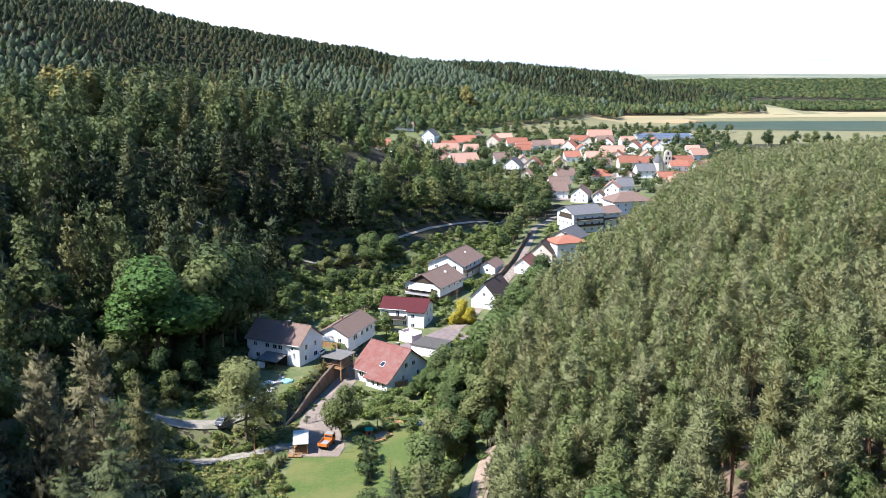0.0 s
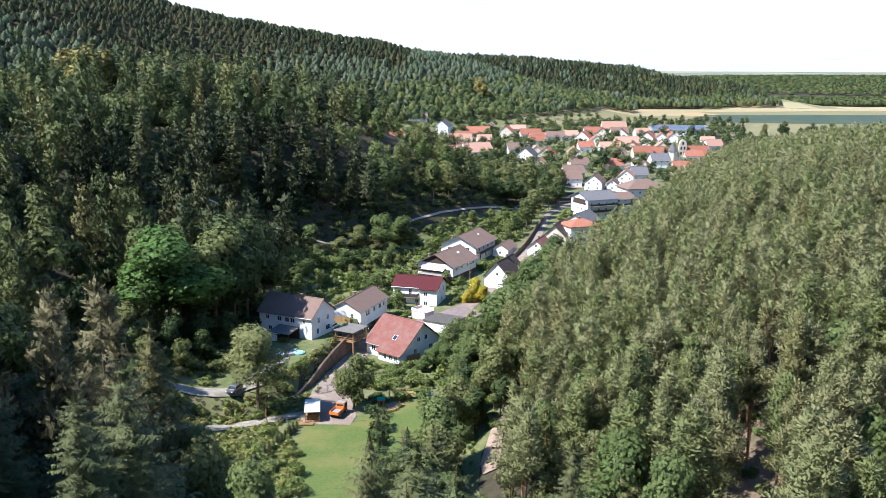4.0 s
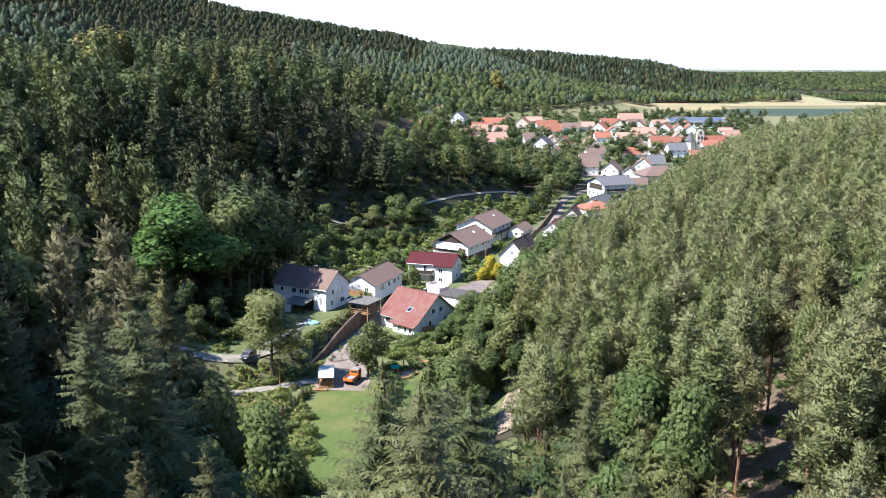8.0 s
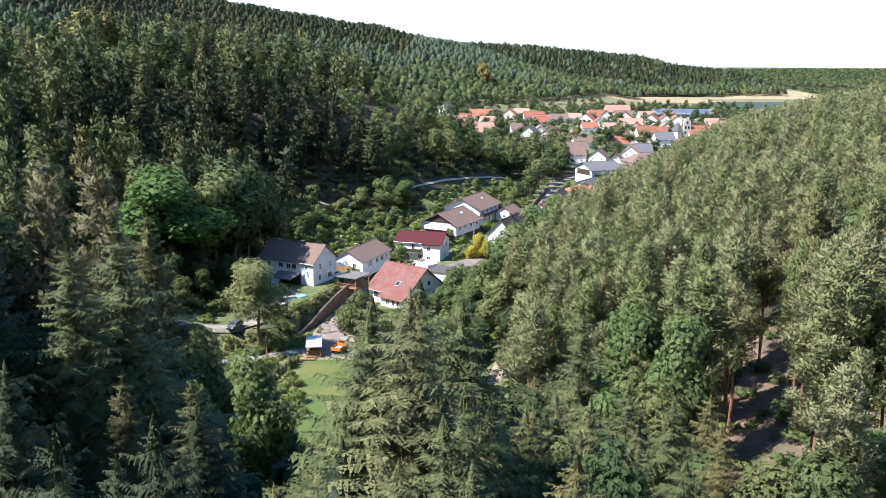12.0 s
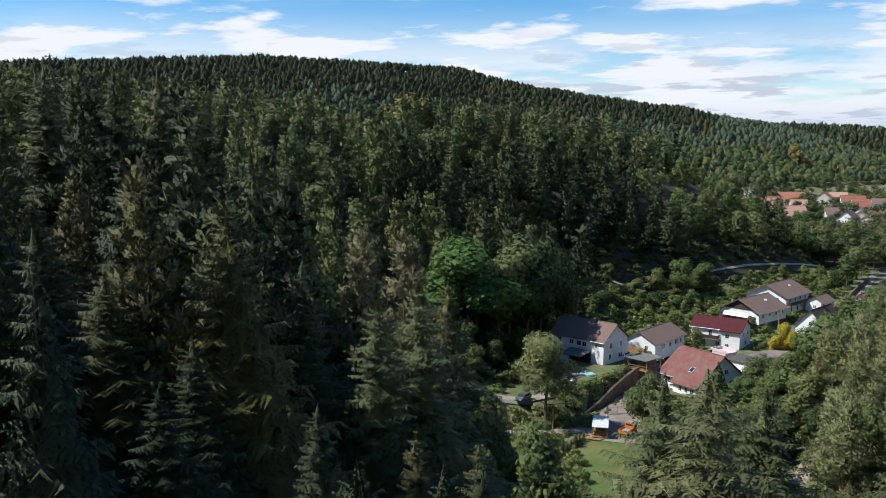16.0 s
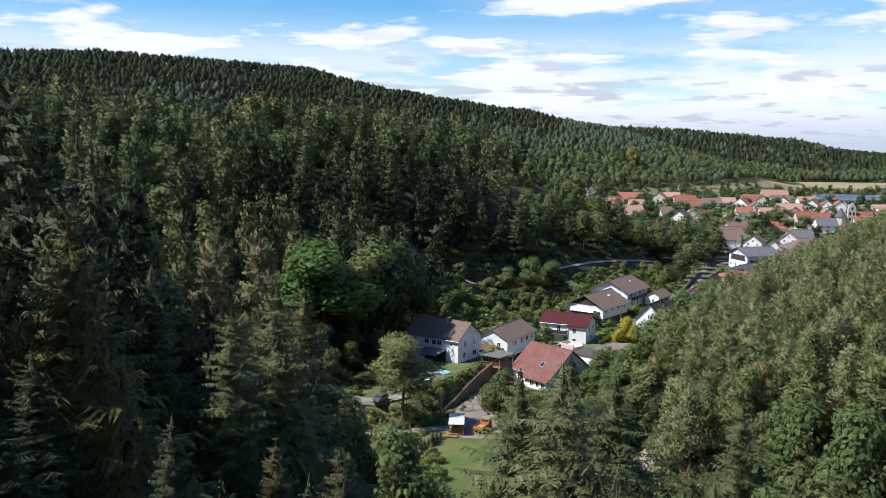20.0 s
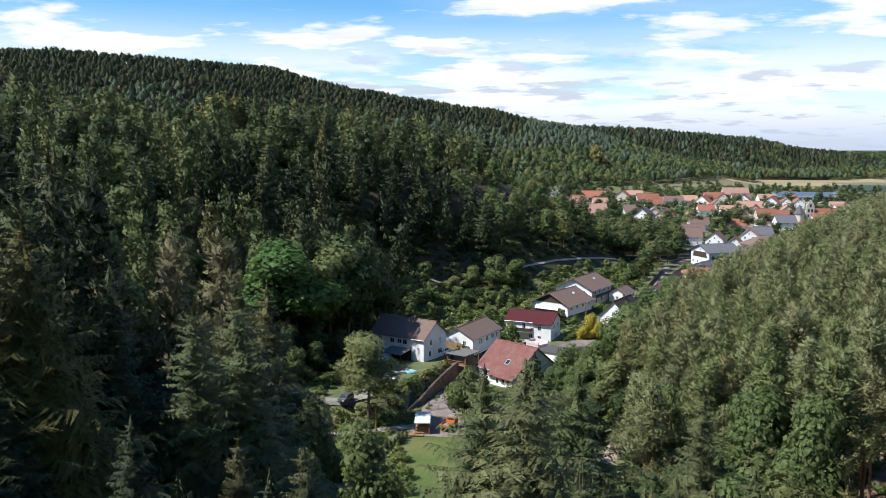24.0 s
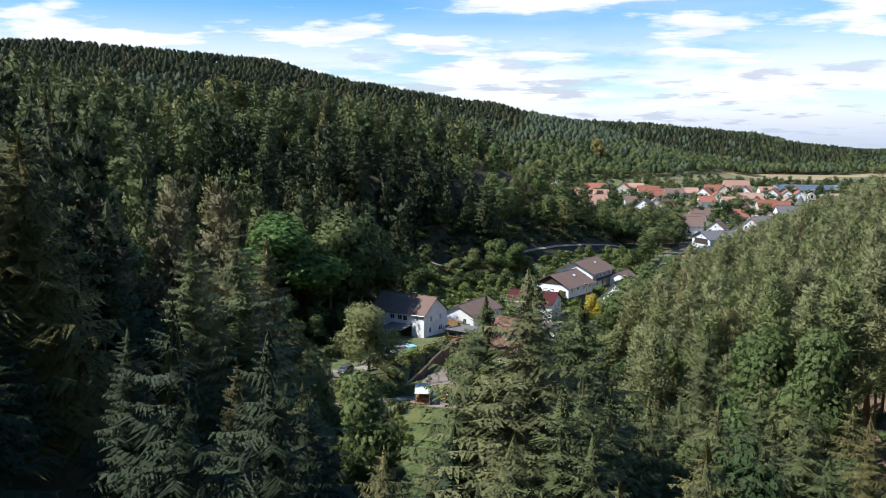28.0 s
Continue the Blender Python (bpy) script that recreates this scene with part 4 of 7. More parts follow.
def house(x, y, z, turn, L, W, he, rise, roof, wall, label, hip=False, over=0.5, eave=0.5, chimney=(0.2, 0.0), group="", wins=None, shut=None, name="house", plinth=None, seen="SNEW"):
    ob = thing(name, x, y, z, turn, label, "house", group)
    part("wall", gable_walls(L, W, he, rise, not hip), wall, ob)
    if hip:
        part("roof", hip_roof(L, W, he, rise, eave), roof, ob)
    else:
        rf = part("roof", roof_slab(L, W, he, rise, over, eave), roof, ob)
        part("ridge_cap", tubes(((-L / 2 - over, 0, he + rise + 0.2), (L / 2 + over, 0, he + rise + 0.2), 0.14, 0.14), n=6), roof, rf)
        part("gutter", tubes(((-L / 2 - over, -W / 2 - eave - 0.05, he - eave * rise / (W / 2) + 0.08), (L / 2 + over, -W / 2 - eave - 0.05, he - eave * rise / (W / 2) + 0.08), 0.09, 0.09), n=6), METAL, rf, "metal gutter")
        part("gutter", tubes(((-L / 2 - over, W / 2 + eave + 0.05, he - eave * rise / (W / 2) + 0.08), (L / 2 + over, W / 2 + eave + 0.05, he - eave * rise / (W / 2) + 0.08), 0.09, 0.09), n=6), METAL, rf, "metal gutter")
    if plinth:
        part("plinth", boxes((-L / 2 - 0.04, L / 2 + 0.04, -W / 2 - 0.04, W / 2 + 0.04, -1.5, plinth[0])), plinth[1], ob)
    if chimney:
        cx, cy = chimney[0] * L, chimney[1] * W
        ct = he + rise * (1 - abs(cy) / (W / 2)) + 1.1
        ch = part("chimney", boxes((cx - 0.35, cx + 0.35, cy - 0.3, cy + 0.3, ct - 2.2, ct)), STONE, ob, "brick chimney")
        part("cap", boxes((cx - 0.42, cx + 0.42, cy - 0.37, cy + 0.37, ct, ct + 0.1)), SHEET, ch)
    if wins is None:
        floors = max(1, int(he // 2.5))
        for s in seen:
            span = W if s in "EW" else L
            n = max(1, int(span // (3.4 if s in "EW" else 3.6)))
            for f in range(floors + (1 if s in "EW" and not hip and rise > 2.2 else 0)):
                for i in range(n if f < floors else 1):
                    u = (i + 0.5) / n * span - span / 2 if f < floors else 0
                    if f == floors and not hip:
                        window(ob, 0.9, 1.0, wall_place(s, L, W, u, he + rise * 0.25))
                    else:
                        window(ob, 1.0, 1.2, wall_place(s, L, W, u, 1.6 + f * 2.6), shut)
    else:
        for s, u, zz, w, h in wins:
            window(ob, w, h, wall_place(s, L, W, u, zz), shut)
    return ob


def village_house(x, y, turn, L, W, he, roof, wall):
    rise = W * 0.42
    words = roof.name.replace("_", " ")
    house(x, y, h1(x, y), turn, L, W, he, rise, roof, wall, "village house with " + wall.name.replace("_", " ") + " walls and " + words, group="village houses", chimney=(0.22, 0.08), seen="SW")


# the houses of the lane
house(-39.0, 204.0, 4.0, 154, 15.4, 9.4, 5.5, 3.4, TILE_BROWN, WHITE, "long white two-storey house with a brown tiled roof", wins=[("N", -5.6, 4.2, 0.8, 0.8), ("N", -2.2, 4.2, 1.3, 1.2), ("N", -0.6, 4.2, 1.3, 1.2), ("N", 1.6, 4.2, 1.3, 1.2), ("N", 5.2, 4.2, 1.0, 1.1), ("N", 4.5, 1.5, 1.2, 1.2), ("W", -2.0, 4.2, 1.0, 1.4), ("W", 1.8, 4.2, 1.0, 1.4), ("W", -2.0, 1.6, 1.7, 1.3), ("W", 2.2, 1.6, 0.9, 1.4)], chimney=(-0.12, 0.05))
house(-25.9, 223.7, 3.0, 70, 16.4, 8.9, 2.9, 2.4, TILE_BROWN, WHITE, "low white bungalow with a brown tiled gable roof", wins=[("S", -4, 1.6, 2.4, 1.5), ("S", 0, 1.6, 1.2, 1.3), ("S", 3.4, 1.6, 1.6, 1.3), ("S", 6, 1.6, 1.0, 1.3), ("W", -2, 1.6, 1.0, 1.2), ("N", 0, 1.6, 1.2, 1.2)], chimney=(0.1, 0.25))
red_h = house(-12.6, 200.5, 0.4, 141, 12.0, 13.0, 3.0, 4.9, TILE_RED, WHITE, "white house with a broad weathered red tiled roof", wins=[("N", 3.8, 1.5, 1.4, 1.4), ("N", -0.6, 1.5, 1.0, 1.8), ("N", -2.4, 1.5, 1.0, 1.8), ("W", -3, 1.6, 1.1, 1.3), ("W", 2.5, 1.6, 1.1, 1.3), ("W", -1.3, 4.3, 1.1, 1.2), ("W", 1.3, 4.3, 1.1, 1.2)], chimney=(-0.15, -0.04), over=0.6, eave=0.7)
maroon_h = house(-10.7, 248.1, -0.5, 166, 13.5, 9.0, 5.6, 2.2, TILE_MAROON, WHITE, "white two-storey house with a maroon tiled roof", wins=[("N", 5.0, 4.2, 1.2, 1.2), ("N", 1.5, 4.1, 1.0, 2.0), ("N", -2.0, 4.2, 1.2, 1.2), ("N", -0.5, 1.5, 1.2, 1.2), ("N", 3.5, 1.3, 1.4, 2.0), ("W", -2, 4.2, 1.1, 1.2), ("W", 2, 4.2, 1.1, 1.2), ("W", 0, 1.6, 1.1, 1.2)], chimney=None, plinth=(0.5, TILE_MAROON))
white2 = house(-2.8, 281.0, 0.0, 62, 16.5, 13.0, 5.0, 3.4, TILE_BROWN, WHITE, "white gabled house with brown roof and stone base", plinth=(1.6, STONE), wins=[("W", -3.4, 3.4, 1.5, 1.3), ("W", 0, 3.4, 2.2, 2.0), ("W", 3.4, 3.4, 1.5, 1.3), ("S", -6, 3.9, 1.1, 1.2), ("S", -2, 3.9, 1.1, 1.2), ("S", 2, 3.9, 1.1, 1.2), ("S", 6, 3.9, 1.1, 1.2), ("S", -4, 1.0, 1.1, 1.0), ("S", 4, 1.0, 1.1, 1.0)], chimney=(-0.4, 0.25), over=0.9, eave=0.8)
white1 = house(4.6, 309.5, 0.3, 66, 18.0, 13.5, 5.4, 3.4, TILE_BROWN, WHITE, "white gabled house with brown roof and long balcony", wins=[("W", -3.6, 4.0, 1.4, 2.0), ("W", 0, 4.0, 2.4, 2.0), ("W", 3.6, 4.0, 1.4, 1.4), ("S", -6, 4.1, 1.2, 1.2), ("S", -2, 4.1, 1.2, 1.2), ("S", 2, 4.1, 1.2, 1.2), ("S", 6, 4.1, 1.2, 1.2), ("S", -5, 1.5, 1.2, 1.2), ("S", 0, 1.5, 1.2, 1.2)], chimney=(-0.3, 0.3), over=0.9, eave=0.8)
house(15.6, 268.5, -0.5, 66, 14.0, 8.4, 4.4, 4.4, TILE_DARK, WHITE, "white house with steep dark brown gable roof", wins=[("W", -1.0, 2.0, 1.6, 0.6), ("W", 0, 5.2, 0.9, 1.0), ("N", 0, 2, 1, 1.2)], chimney=(0.1, 0.0))
house(40.0, 333.5, 0.0, 72, 15.0, 9.0, 4.2, 4.2, TILE_DARK, CREAM, "house with a steep dark brown roof and wooden gable", chimney=(-0.3, 0.1))
house(31.0, 314.0, 0.0, 68, 10.0, 6.5, 3.4, 2.6, TILE_RED, WHITE, "small white house with red-brown gable roof", chimney=(0.1, 0.1))
house(48.5, 334.0, 1.0, 20, 13.0, 10.0, 6.6, 2.4, TILE_ORANGE, WHITE, "white two-storey house with orange hipped roof", hip=True, chimney=(0.0, 0.1))
house(52.0, 354.0, 1.0, 60, 16.0, 11.0, 4.6, 3.6, TILE_GREY, CREAM, "house with a long mossy grey gable roof", chimney=None)
roofA = house(64.0, 399.0, 0.0, 25, 16.0, 14.0, 9.0, 2.8, TILE_GREY, PALE_BLUE, "tall white hillside house with grey roof and balconies", over=0.9, eave=0.9, chimney=(-0.2, 0.1))
roofA2 = house(77.0, 408.0, 0.0, 25, 11.0, 11.0, 7.6, 2.2, TILE_BROWN, PALE_BLUE, "pale hillside house with brown roof and balcony", chimney=None, eave=0.8)
house(97.0, 452.0, 0.5, 15, 21.0, 14.0, 6.0, 4.4, TILE_BROWN, WHITE, "large white house with brown hipped roof", hip=True, chimney=(0.3, 0.15), eave=0.8)
house(43.0, 302.0, h1(43, 302), 68, 8.5, 6.5, 3.0, 2.6, TILE_ORANGE, WHITE, "small white house with orange gable roof", chimney=None)

village_house(-51, 705, 10, 17.3, 14.0, 5.5, TILE_ORANGE, CREAM)
village_house(-27, 702, 75, 20.0, 14.0, 4.5, TILE_BROWN, WHITE)
village_house(-11, 767, 70, 13.1, 11.9, 7.5, TILE_GREY, PALE_BLUE)
village_house(-36, 803, 5, 17.7, 8.0, 3.5, TILE_BROWN, WHITE)
village_house(18, 745, 8, 19.3, 12.0, 5, TILE_ORANGE, CREAM)
village_house(43, 751, 80, 17.1, 14.0, 4.5, TILE_ORANGE, CREAM)
village_house(63, 745, 5, 17.4, 10.0, 4, TILE_ORANGE, WHITE)
village_house(63, 693, 10, 11.7, 9.0, 4.5, TILE_ORANGE, WHITE)
village_house(2, 698, 5, 19.9, 11.0, 4, TILE_PEACH, WHITE)
village_house(14, 618, 25, 20.8, 14.0, 5, TILE_PEACH, WHITE)
village_house(43, 642, 15, 12.5, 10.0, 4, TILE_BROWN, WHITE)
village_house(49, 600, 70, 12.8, 11.7, 5, TILE_GREY, WHITE)
village_house(63, 603, 75, 12.9, 11.8, 5, TILE_ORANGE, CREAM)
village_house(96, 736, 10, 12.0, 9.0, 4, TILE_PEACH, WHITE)
village_house(82, 728, 5, 15.2, 9.0, 4, TILE_BROWN, WHITE)
village_house(104, 710, 65, 14.3, 13.0, 4.5, TILE_ORANGE, WHITE)
village_house(117, 753, 5, 14.8, 10.0, 5, TILE_ORANGE, WHITE)
village_house(124, 743, 80, 11.0, 8.8, 6, TILE_ORANGE, CREAM)
village_house(141, 787, 5, 21.7, 14.0, 5, TILE_PEACH, CREAM)
village_house(140, 741, 75, 11.8, 10.7, 4.5, TILE_ORANGE, WHITE)
village_house(134, 687, 8, 19.0, 11.0, 3.5, TILE_PEACH, WHITE)
village_house(114, 649, 5, 15.4, 10.0, 4, TILE_PEACH, WHITE)
village_house(97, 655, 10, 12.0, 9.0, 4, TILE_ORANGE, WHITE)
village_house(154, 702, 70, 15.3, 13.9, 4.5, TILE_ORANGE, WHITE)
village_house(165, 705, 80, 12.4, 11.2, 5, TILE_ORANGE, WHITE)
village_house(131, 616, 5, 13.1, 10.0, 5, TILE_ORANGE, CREAM)
village_house(145, 623, 10, 10.8, 9.0, 4, TILE_ORANGE, WHITE)
village_house(121, 578, 75, 11.0, 8.4, 4.5, TILE_DARK, WHITE)
village_house(134, 575, 8, 12.2, 10.0, 5, TILE_GREY, WHITE)
village_house(112, 612, 5, 12.1, 10.0, 4, TILE_BROWN, WHITE)
village_house(160, 592, 10, 12.7, 10.0, 6, TILE_ORANGE, WHITE)
village_house(142, 545, 5, 13.1, 10.0, 4, TILE_ORANGE, CREAM)
village_house(151, 541, 10, 11.6, 10.0, 4, TILE_ORANGE, CREAM)
village_house(171, 581, 60, 14.6, 13.3, 4, TILE_ORANGE, WHITE)
village_house(189, 601, 5, 16.3, 10.0, 4, TILE_PEACH, CREAM)
village_house(66, 497, 5, 10.4, 11.0, 5, TILE_BROWN, WHITE)
village_house(78, 485, 70, 11.0, 9.5, 5, TILE_BROWN, WHITE)
village_house(88, 485, 75, 11.0, 5.8, 4, TILE_BROWN, WHITE)
village_house(99, 503, 75, 11.0, 8.6, 5.5, TILE_PEACH, WHITE)
village_house(109, 519, 5, 9.6, 10.0, 4, TILE_GREY, WHITE)
village_house(297, 652, 5, 13.9, 10.0, 4, TILE_BROWN, WHITE)
village_house(314, 659, 70, 12.5, 11.4, 4, TILE_ORANGE, WHITE)
village_house(-52, 627, 70, 15.2, 13.8, 5, TILE_PEACH, CREAM)


infill = np.random.default_rng(31)
TAKEN = [o.location.xy.copy() for o in scene.objects if o.name.startswith("house")]
for iy in range(9):
    for ix in range(13):
        x, y = -58 + ix * 22 + infill.uniform(-4, 4) + iy * 3, 520 + iy * 34 + infill.uniform(-5, 5)
        if x > 205 or x < -60 or x < 40 and y < 610 or x > 0.30 * y or any((Vector((x, y)) - q).length < 17 for q in TAKEN):
            continue
        if infill.uniform() < 0.36:
            continue
        TAKEN.append(Vector((x, y)))
        village_house(x, y, float(infill.choice((5, 12, 75, 85))), infill.uniform(10, 15), infill.uniform(8, 10.5), infill.uniform(3.6, 5), (TILE_ORANGE, TILE_PEACH, TILE_BROWN, TILE_PEACH, TILE_ORANGE)[infill.integers(5)], (WHITE, CREAM)[infill.integers(2)])

# ---- wooded hills ----


def scatter(x0, x1, y0, y1, step, seed):
    g = np.random.default_rng(seed)
    X, Y = np.meshgrid(np.arange(x0, x1, step), np.arange(y0, y1, step))
    X = X.ravel() + g.uniform(-0.42, 0.42, X.size) * step
    Y = Y.ravel() + g.uniform(-0.42, 0.42, Y.size) * step
    return X, Y, g


def right_s(x, y):
    return x - soft_curve(RIGHT_FOOT, y, 12)


def left_s(x, y):
    return soft_curve(LEFT_FOOT, y, 12) - x


def clear_of(line, x, y, gap):
    return np.abs(left_of(line, x, y)) > gap


TRACK = [(5.5, 122), (5.8, 131), (6.6, 138), (7.6, 145), (9, 151)]
UPPER = [(-80, 268), (-62, 281), (-45, 294), (-38, 304), (-29, 317), (-17, 340), (-6, 360), (5, 377), (17.6, 394), (27, 412), (32, 430)]

# pines of the right-hand hill
X, Y, g = scatter(0, 330, 46, 470, 3.9, 11)
S = right_s(X, Y)
ok = (S > 5) & (S < 190) & (X < 0.60 * Y + 10) & clear_of(TRACK, X, Y, 5.5) & ~((Y < 90) & (S < 16)) & ~((X > 0.015 * Y) & (X < 0.068 * Y) & (Y > 88) & (Y < 131))
X, Y, S = X[ok], Y[ok], S[ok]
tall = g.uniform(13.0, 20.5, len(X))
wide = g.uniform(0.9, 1.35, len(X))
spruce_like = g.uniform(0, 1, len(X))
thin = (X > 21) & (X < 66) & (Y < 86) & (g.uniform(0, 1, len(X)) < 0.30)
X, Y, S, tall, wide, spruce_like = (a[~thin] for a in (X, Y, S, tall, wide, spruce_like))
ratio = X / Y
open_slope = (ratio > 0.22) & (ratio < 0.43) & (Y < 104) & ((Y < 72) | (g.uniform(0, 1, len(X)) < 0.45))
X, Y, S, tall, wide, spruce_like = (a[~open_slope] for a in (X, Y, S, tall, wide, spruce_like))
near = (Y < 112) & (S < 62)
mid = ~near & (Y < 225) & (S < 95)
for i in np.flatnonzero(near):
    if spruce_like[i] < 0.12:
        single("broad", "good", i, X[i], Y[i], tall[i] * 0.85, "green broadleaf tree among the pines", FOL_EDGE, group="broadleaf trees among the pines", wide=0.8)
    else:
        single("pine", "fine" if Y[i] < 80 else "good", i, X[i], Y[i], tall[i], group="pines on the hill", wide=wide[i])
for v, x, y, t in ((0, 20.5, 80.5, 18.5), (1, 26.5, 82.5, 20.5), (2, 23.2, 79.0, 18), (3, 33.5, 84, 15.5), (1, 36.2, 80.5, 16.5), (0, 38.0, 88.5, 18), (2, 41.0, 86.0, 17), (3, 29.5, 92, 19), (2, 35, 97, 17), (0, 27, 88, 17)):
    single("pine", "fine", v, x, y, t, "tall pine with a bare reddish trunk above open soil", group="pines on the hill", wide=1.1)
for v, x, y, top in ((0, 24.0, 55, 28.0), (1, 30.5, 57, 30.0), (2, 19.5, 53, 27.0), (3, 36.0, 60, 31.0), (0, 27, 61, 26.5)):
    single("broad", "good", v, x, y, max(top - h1(x, y), 5), "fresh green broadleaf tree below the open slope", FOL_EDGE, "broadleaf trees among the pines", 1.0)
Xs, Ys, gs = scatter(15, 58, 58, 112, 2.6, 71)
ok = (gs.uniform(0, 1, len(Xs)) < 0.55) & (Xs / Ys > 0.2)
joined("brush", "shrub", "mid", np.column_stack([Xs[ok], Ys[ok], gs.uniform(0.5, 2.2, ok.sum()), gs.uniform(1.0, 1.7, ok.sum())]), "low green brush on the open soil under the pines", "undergrowth", FOL_EDGE)
P = np.column_stack([X, Y, tall, wide])
joined("pine_wood", "pine", "mid", P[mid], "grey-green pine wood on a sunny slope", "forest")
joined("pine_wood", "pine", "far", P[~near & ~mid], "grey-green pine wood on a sunny slope", "forest")

# broadleaf edge at the foot of that hill
X, Y, g = scatter(-12, 130, 95, 430, 6.0, 12)
S = right_s(X, Y)
ok = (S > -3) & (S < 11) & clear_of(TRACK, X, Y, 6.5) & ~((X > -1) & (X < 0.11 * Y) & (Y < 124)) & clear_of(LANE, X, Y, 8) & ~((X < 2) & (Y > 150) & (Y < 172)) & ~((Y > 320) & (S < 3))
X, Y = X[ok], Y[ok]
tall = g.uniform(8, 15, len(X))
for i in range(len(X)):
    if Y[i] < 200:
        single("broad", "mid" if Y[i] > 165 else "good", i, X[i], Y[i], tall[i], mat=FOL_EDGE, group="trees at the foot of the hill", wide=g.uniform(0.8, 1.1))
joined("edge_wood", "broad", "mid", [(x, y, t * 0.8, 0.9) for x, y, t in zip(X, Y, tall) if y >= 200], "green broadleaf trees behind the houses", "trees", FOL_EDGE)

# mixed wood of the left-hand hill
X, Y, g = scatter(-330, 60, 22, 520, 8.8, 13)
S = left_s(X, Y)
ok = (S > 6) & (S < 175) & clear_of(UPPER, X, Y, 5) & (left_of(UPPER, X, Y) > -3) & ~((Y > 140) & (Y < 262) & (S < 4)) & ~((Y > 150) & (Y < 185) & (X > -52))
ok |= (S > 2) & (S < 175) & (Y < 262) & ((Y < 140) | (S > 8)) & ~((Y > 150) & (Y < 200) & (X > -54))
ok &= (-X < 1.2 * Y + 25) & clear_of(UPPER, X, Y, 5) & ~((Y < 95) & (S < 22)) & ~((Y < 62) & (S < 26))
X, Y, S = X[ok], Y[ok], S[ok]
sort = g.uniform(0, 1, len(X)) + 0.15 * np.sin(X * 0.05 + Y * 0.03)
# Shade of the steep lower slope, put in as darker needles on its firs.
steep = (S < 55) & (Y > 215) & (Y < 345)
leafy = (S < 60) & (Y >= 345) & (Y < 520)
is_sp = sort < np.where(Y < 88, 0.5, 0.16)
is_sp &= ~leafy | (sort < 0.06)
is_fir = ~is_sp & ((sort < np.where(steep, 0.9, np.where(leafy, 0.18, 0.70))) | (Y < 88))
near = (Y < 120) & (S < 60)
mid = ~near & (S < 95) & (Y < 330) | (S < 45) & (Y >= 330) & (Y < 420)
tall = np.where(is_sp | is_fir, g.uniform(16, 28, len(X)), g.uniform(11, 23, len(X))) * np.where(Y < 62, np.where(S > 34, 0.68, 0.80), 1.0) * np.where((Y > 95) & (Y < 150) & (S < 30), 0.75, 1.0) * np.where((Y > 140) & (Y < 182) & (X > -82), 0.72, 1.0) * np.where(leafy, 0.8, 1.0)
wide = np.where(is_sp, g.uniform(0.9, 1.25, len(X)), g.uniform(0.75, 1.1, len(X)))
tall = np.where(Y < 130, np.minimum(tall, np.maximum(54.0 + 0.09 * np.hypot(X, Y) - height(X, Y), 7)), tall)
# Nearest conifers get the darker needles in place of the slope's shade.
for i in np.flatnonzero(near):
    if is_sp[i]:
        single("spruce", "good" if Y[i] < 80 else "mid", i, X[i], Y[i], tall[i], mat=FOL_SPRUCE_SHADED, group="spruces on the hill", wide=wide[i])
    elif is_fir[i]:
        single("fir", "good", i, X[i], Y[i], tall[i], mat=FOL_SPRUCE_SHADED if Y[i] < 88 else None, group="firs on the hill", wide=wide[i])
    else:
        single("broad", "good", i, X[i], Y[i], tall[i], group="broadleaf trees on the hill", wide=wide[i])
P = np.column_stack([X, Y, tall, wide])
for grade, sel in (("mid", mid), ("far", ~near & ~mid)):
    joined("spruce_wood", "spruce", grade, P[sel & is_sp], "dark spruce wood on a shady hillside", "forest")
    joined("fir_wood", "fir", grade, P[sel & is_fir & ~steep], "green fir wood on the upper hillside", "forest")
    joined("fir_wood", "fir", grade, P[sel & is_fir & steep], "fir wood on the steep slope, its shade put into dark needles", "forest", FOL_SPRUCE_FAR)
    joined("mixed_wood", "broad", grade, P[sel & ~is_sp & ~is_fir & ~leafy], "dark green broadleaf trees among the spruces", "forest")
    joined("leafy_wood", "broad", grade, P[sel & ~is_sp & ~is_fir & leafy], "green leafy wood at the foot of the slope", "forest", FOL_EDGE)

# belt of broadleaf trees between the lane and the village
X, Y, g = scatter(-80, 60, 325, 500, 7, 14)
ok = (left_of(UPPER, X, Y) < np.where(Y < 405, -15, -4)) & (left_s(X, Y) < 8) & clear_of(LANE, X, Y, 6.5) & (X < soft_curve(RIGHT_FOOT, Y, 12) - 40) & (Y > 350) | ((Y > 420) & (Y < 520) & (X < 45) & (left_s(X, Y) < 10))
X, Y = X[ok], Y[ok]
X2, Y2, g2 = scatter(-80, 45, 520, 606, 8.5, 19)
ok = (X2 < 0.062 * Y2) & ~((X2 > 5) & (Y2 > 596))
joined("village_edge_trees", "broad", "mid", np.column_stack([X2[ok], Y2[ok], g2.uniform(8, 14, ok.sum()), g2.uniform(1.0, 1.4, ok.sum())]), "tall leafy trees before the village", "trees")
low = (Y < 404) | (X > 14) & (Y < 418)
joined("valley_bushes", "broad", "mid", np.column_stack([X, Y, g.uniform(3, 6.5, len(X)), g.uniform(1.2, 1.7, len(X))])[low], "sunlit bushes and young trees on the slope", "trees", FOL_GARDEN)
joined("valley_trees", "broad", "mid", np.column_stack([X, Y, g.uniform(10, 19, len(X)), g.uniform(1.0, 1.4, len(X))])[~low], "belt of green broadleaf trees below the village", "trees", FOL_BROAD)

# far woods
X, Y, g = scatter(-900, 420, 330, 1420, 6.4, 15)
Z = height(X, Y)
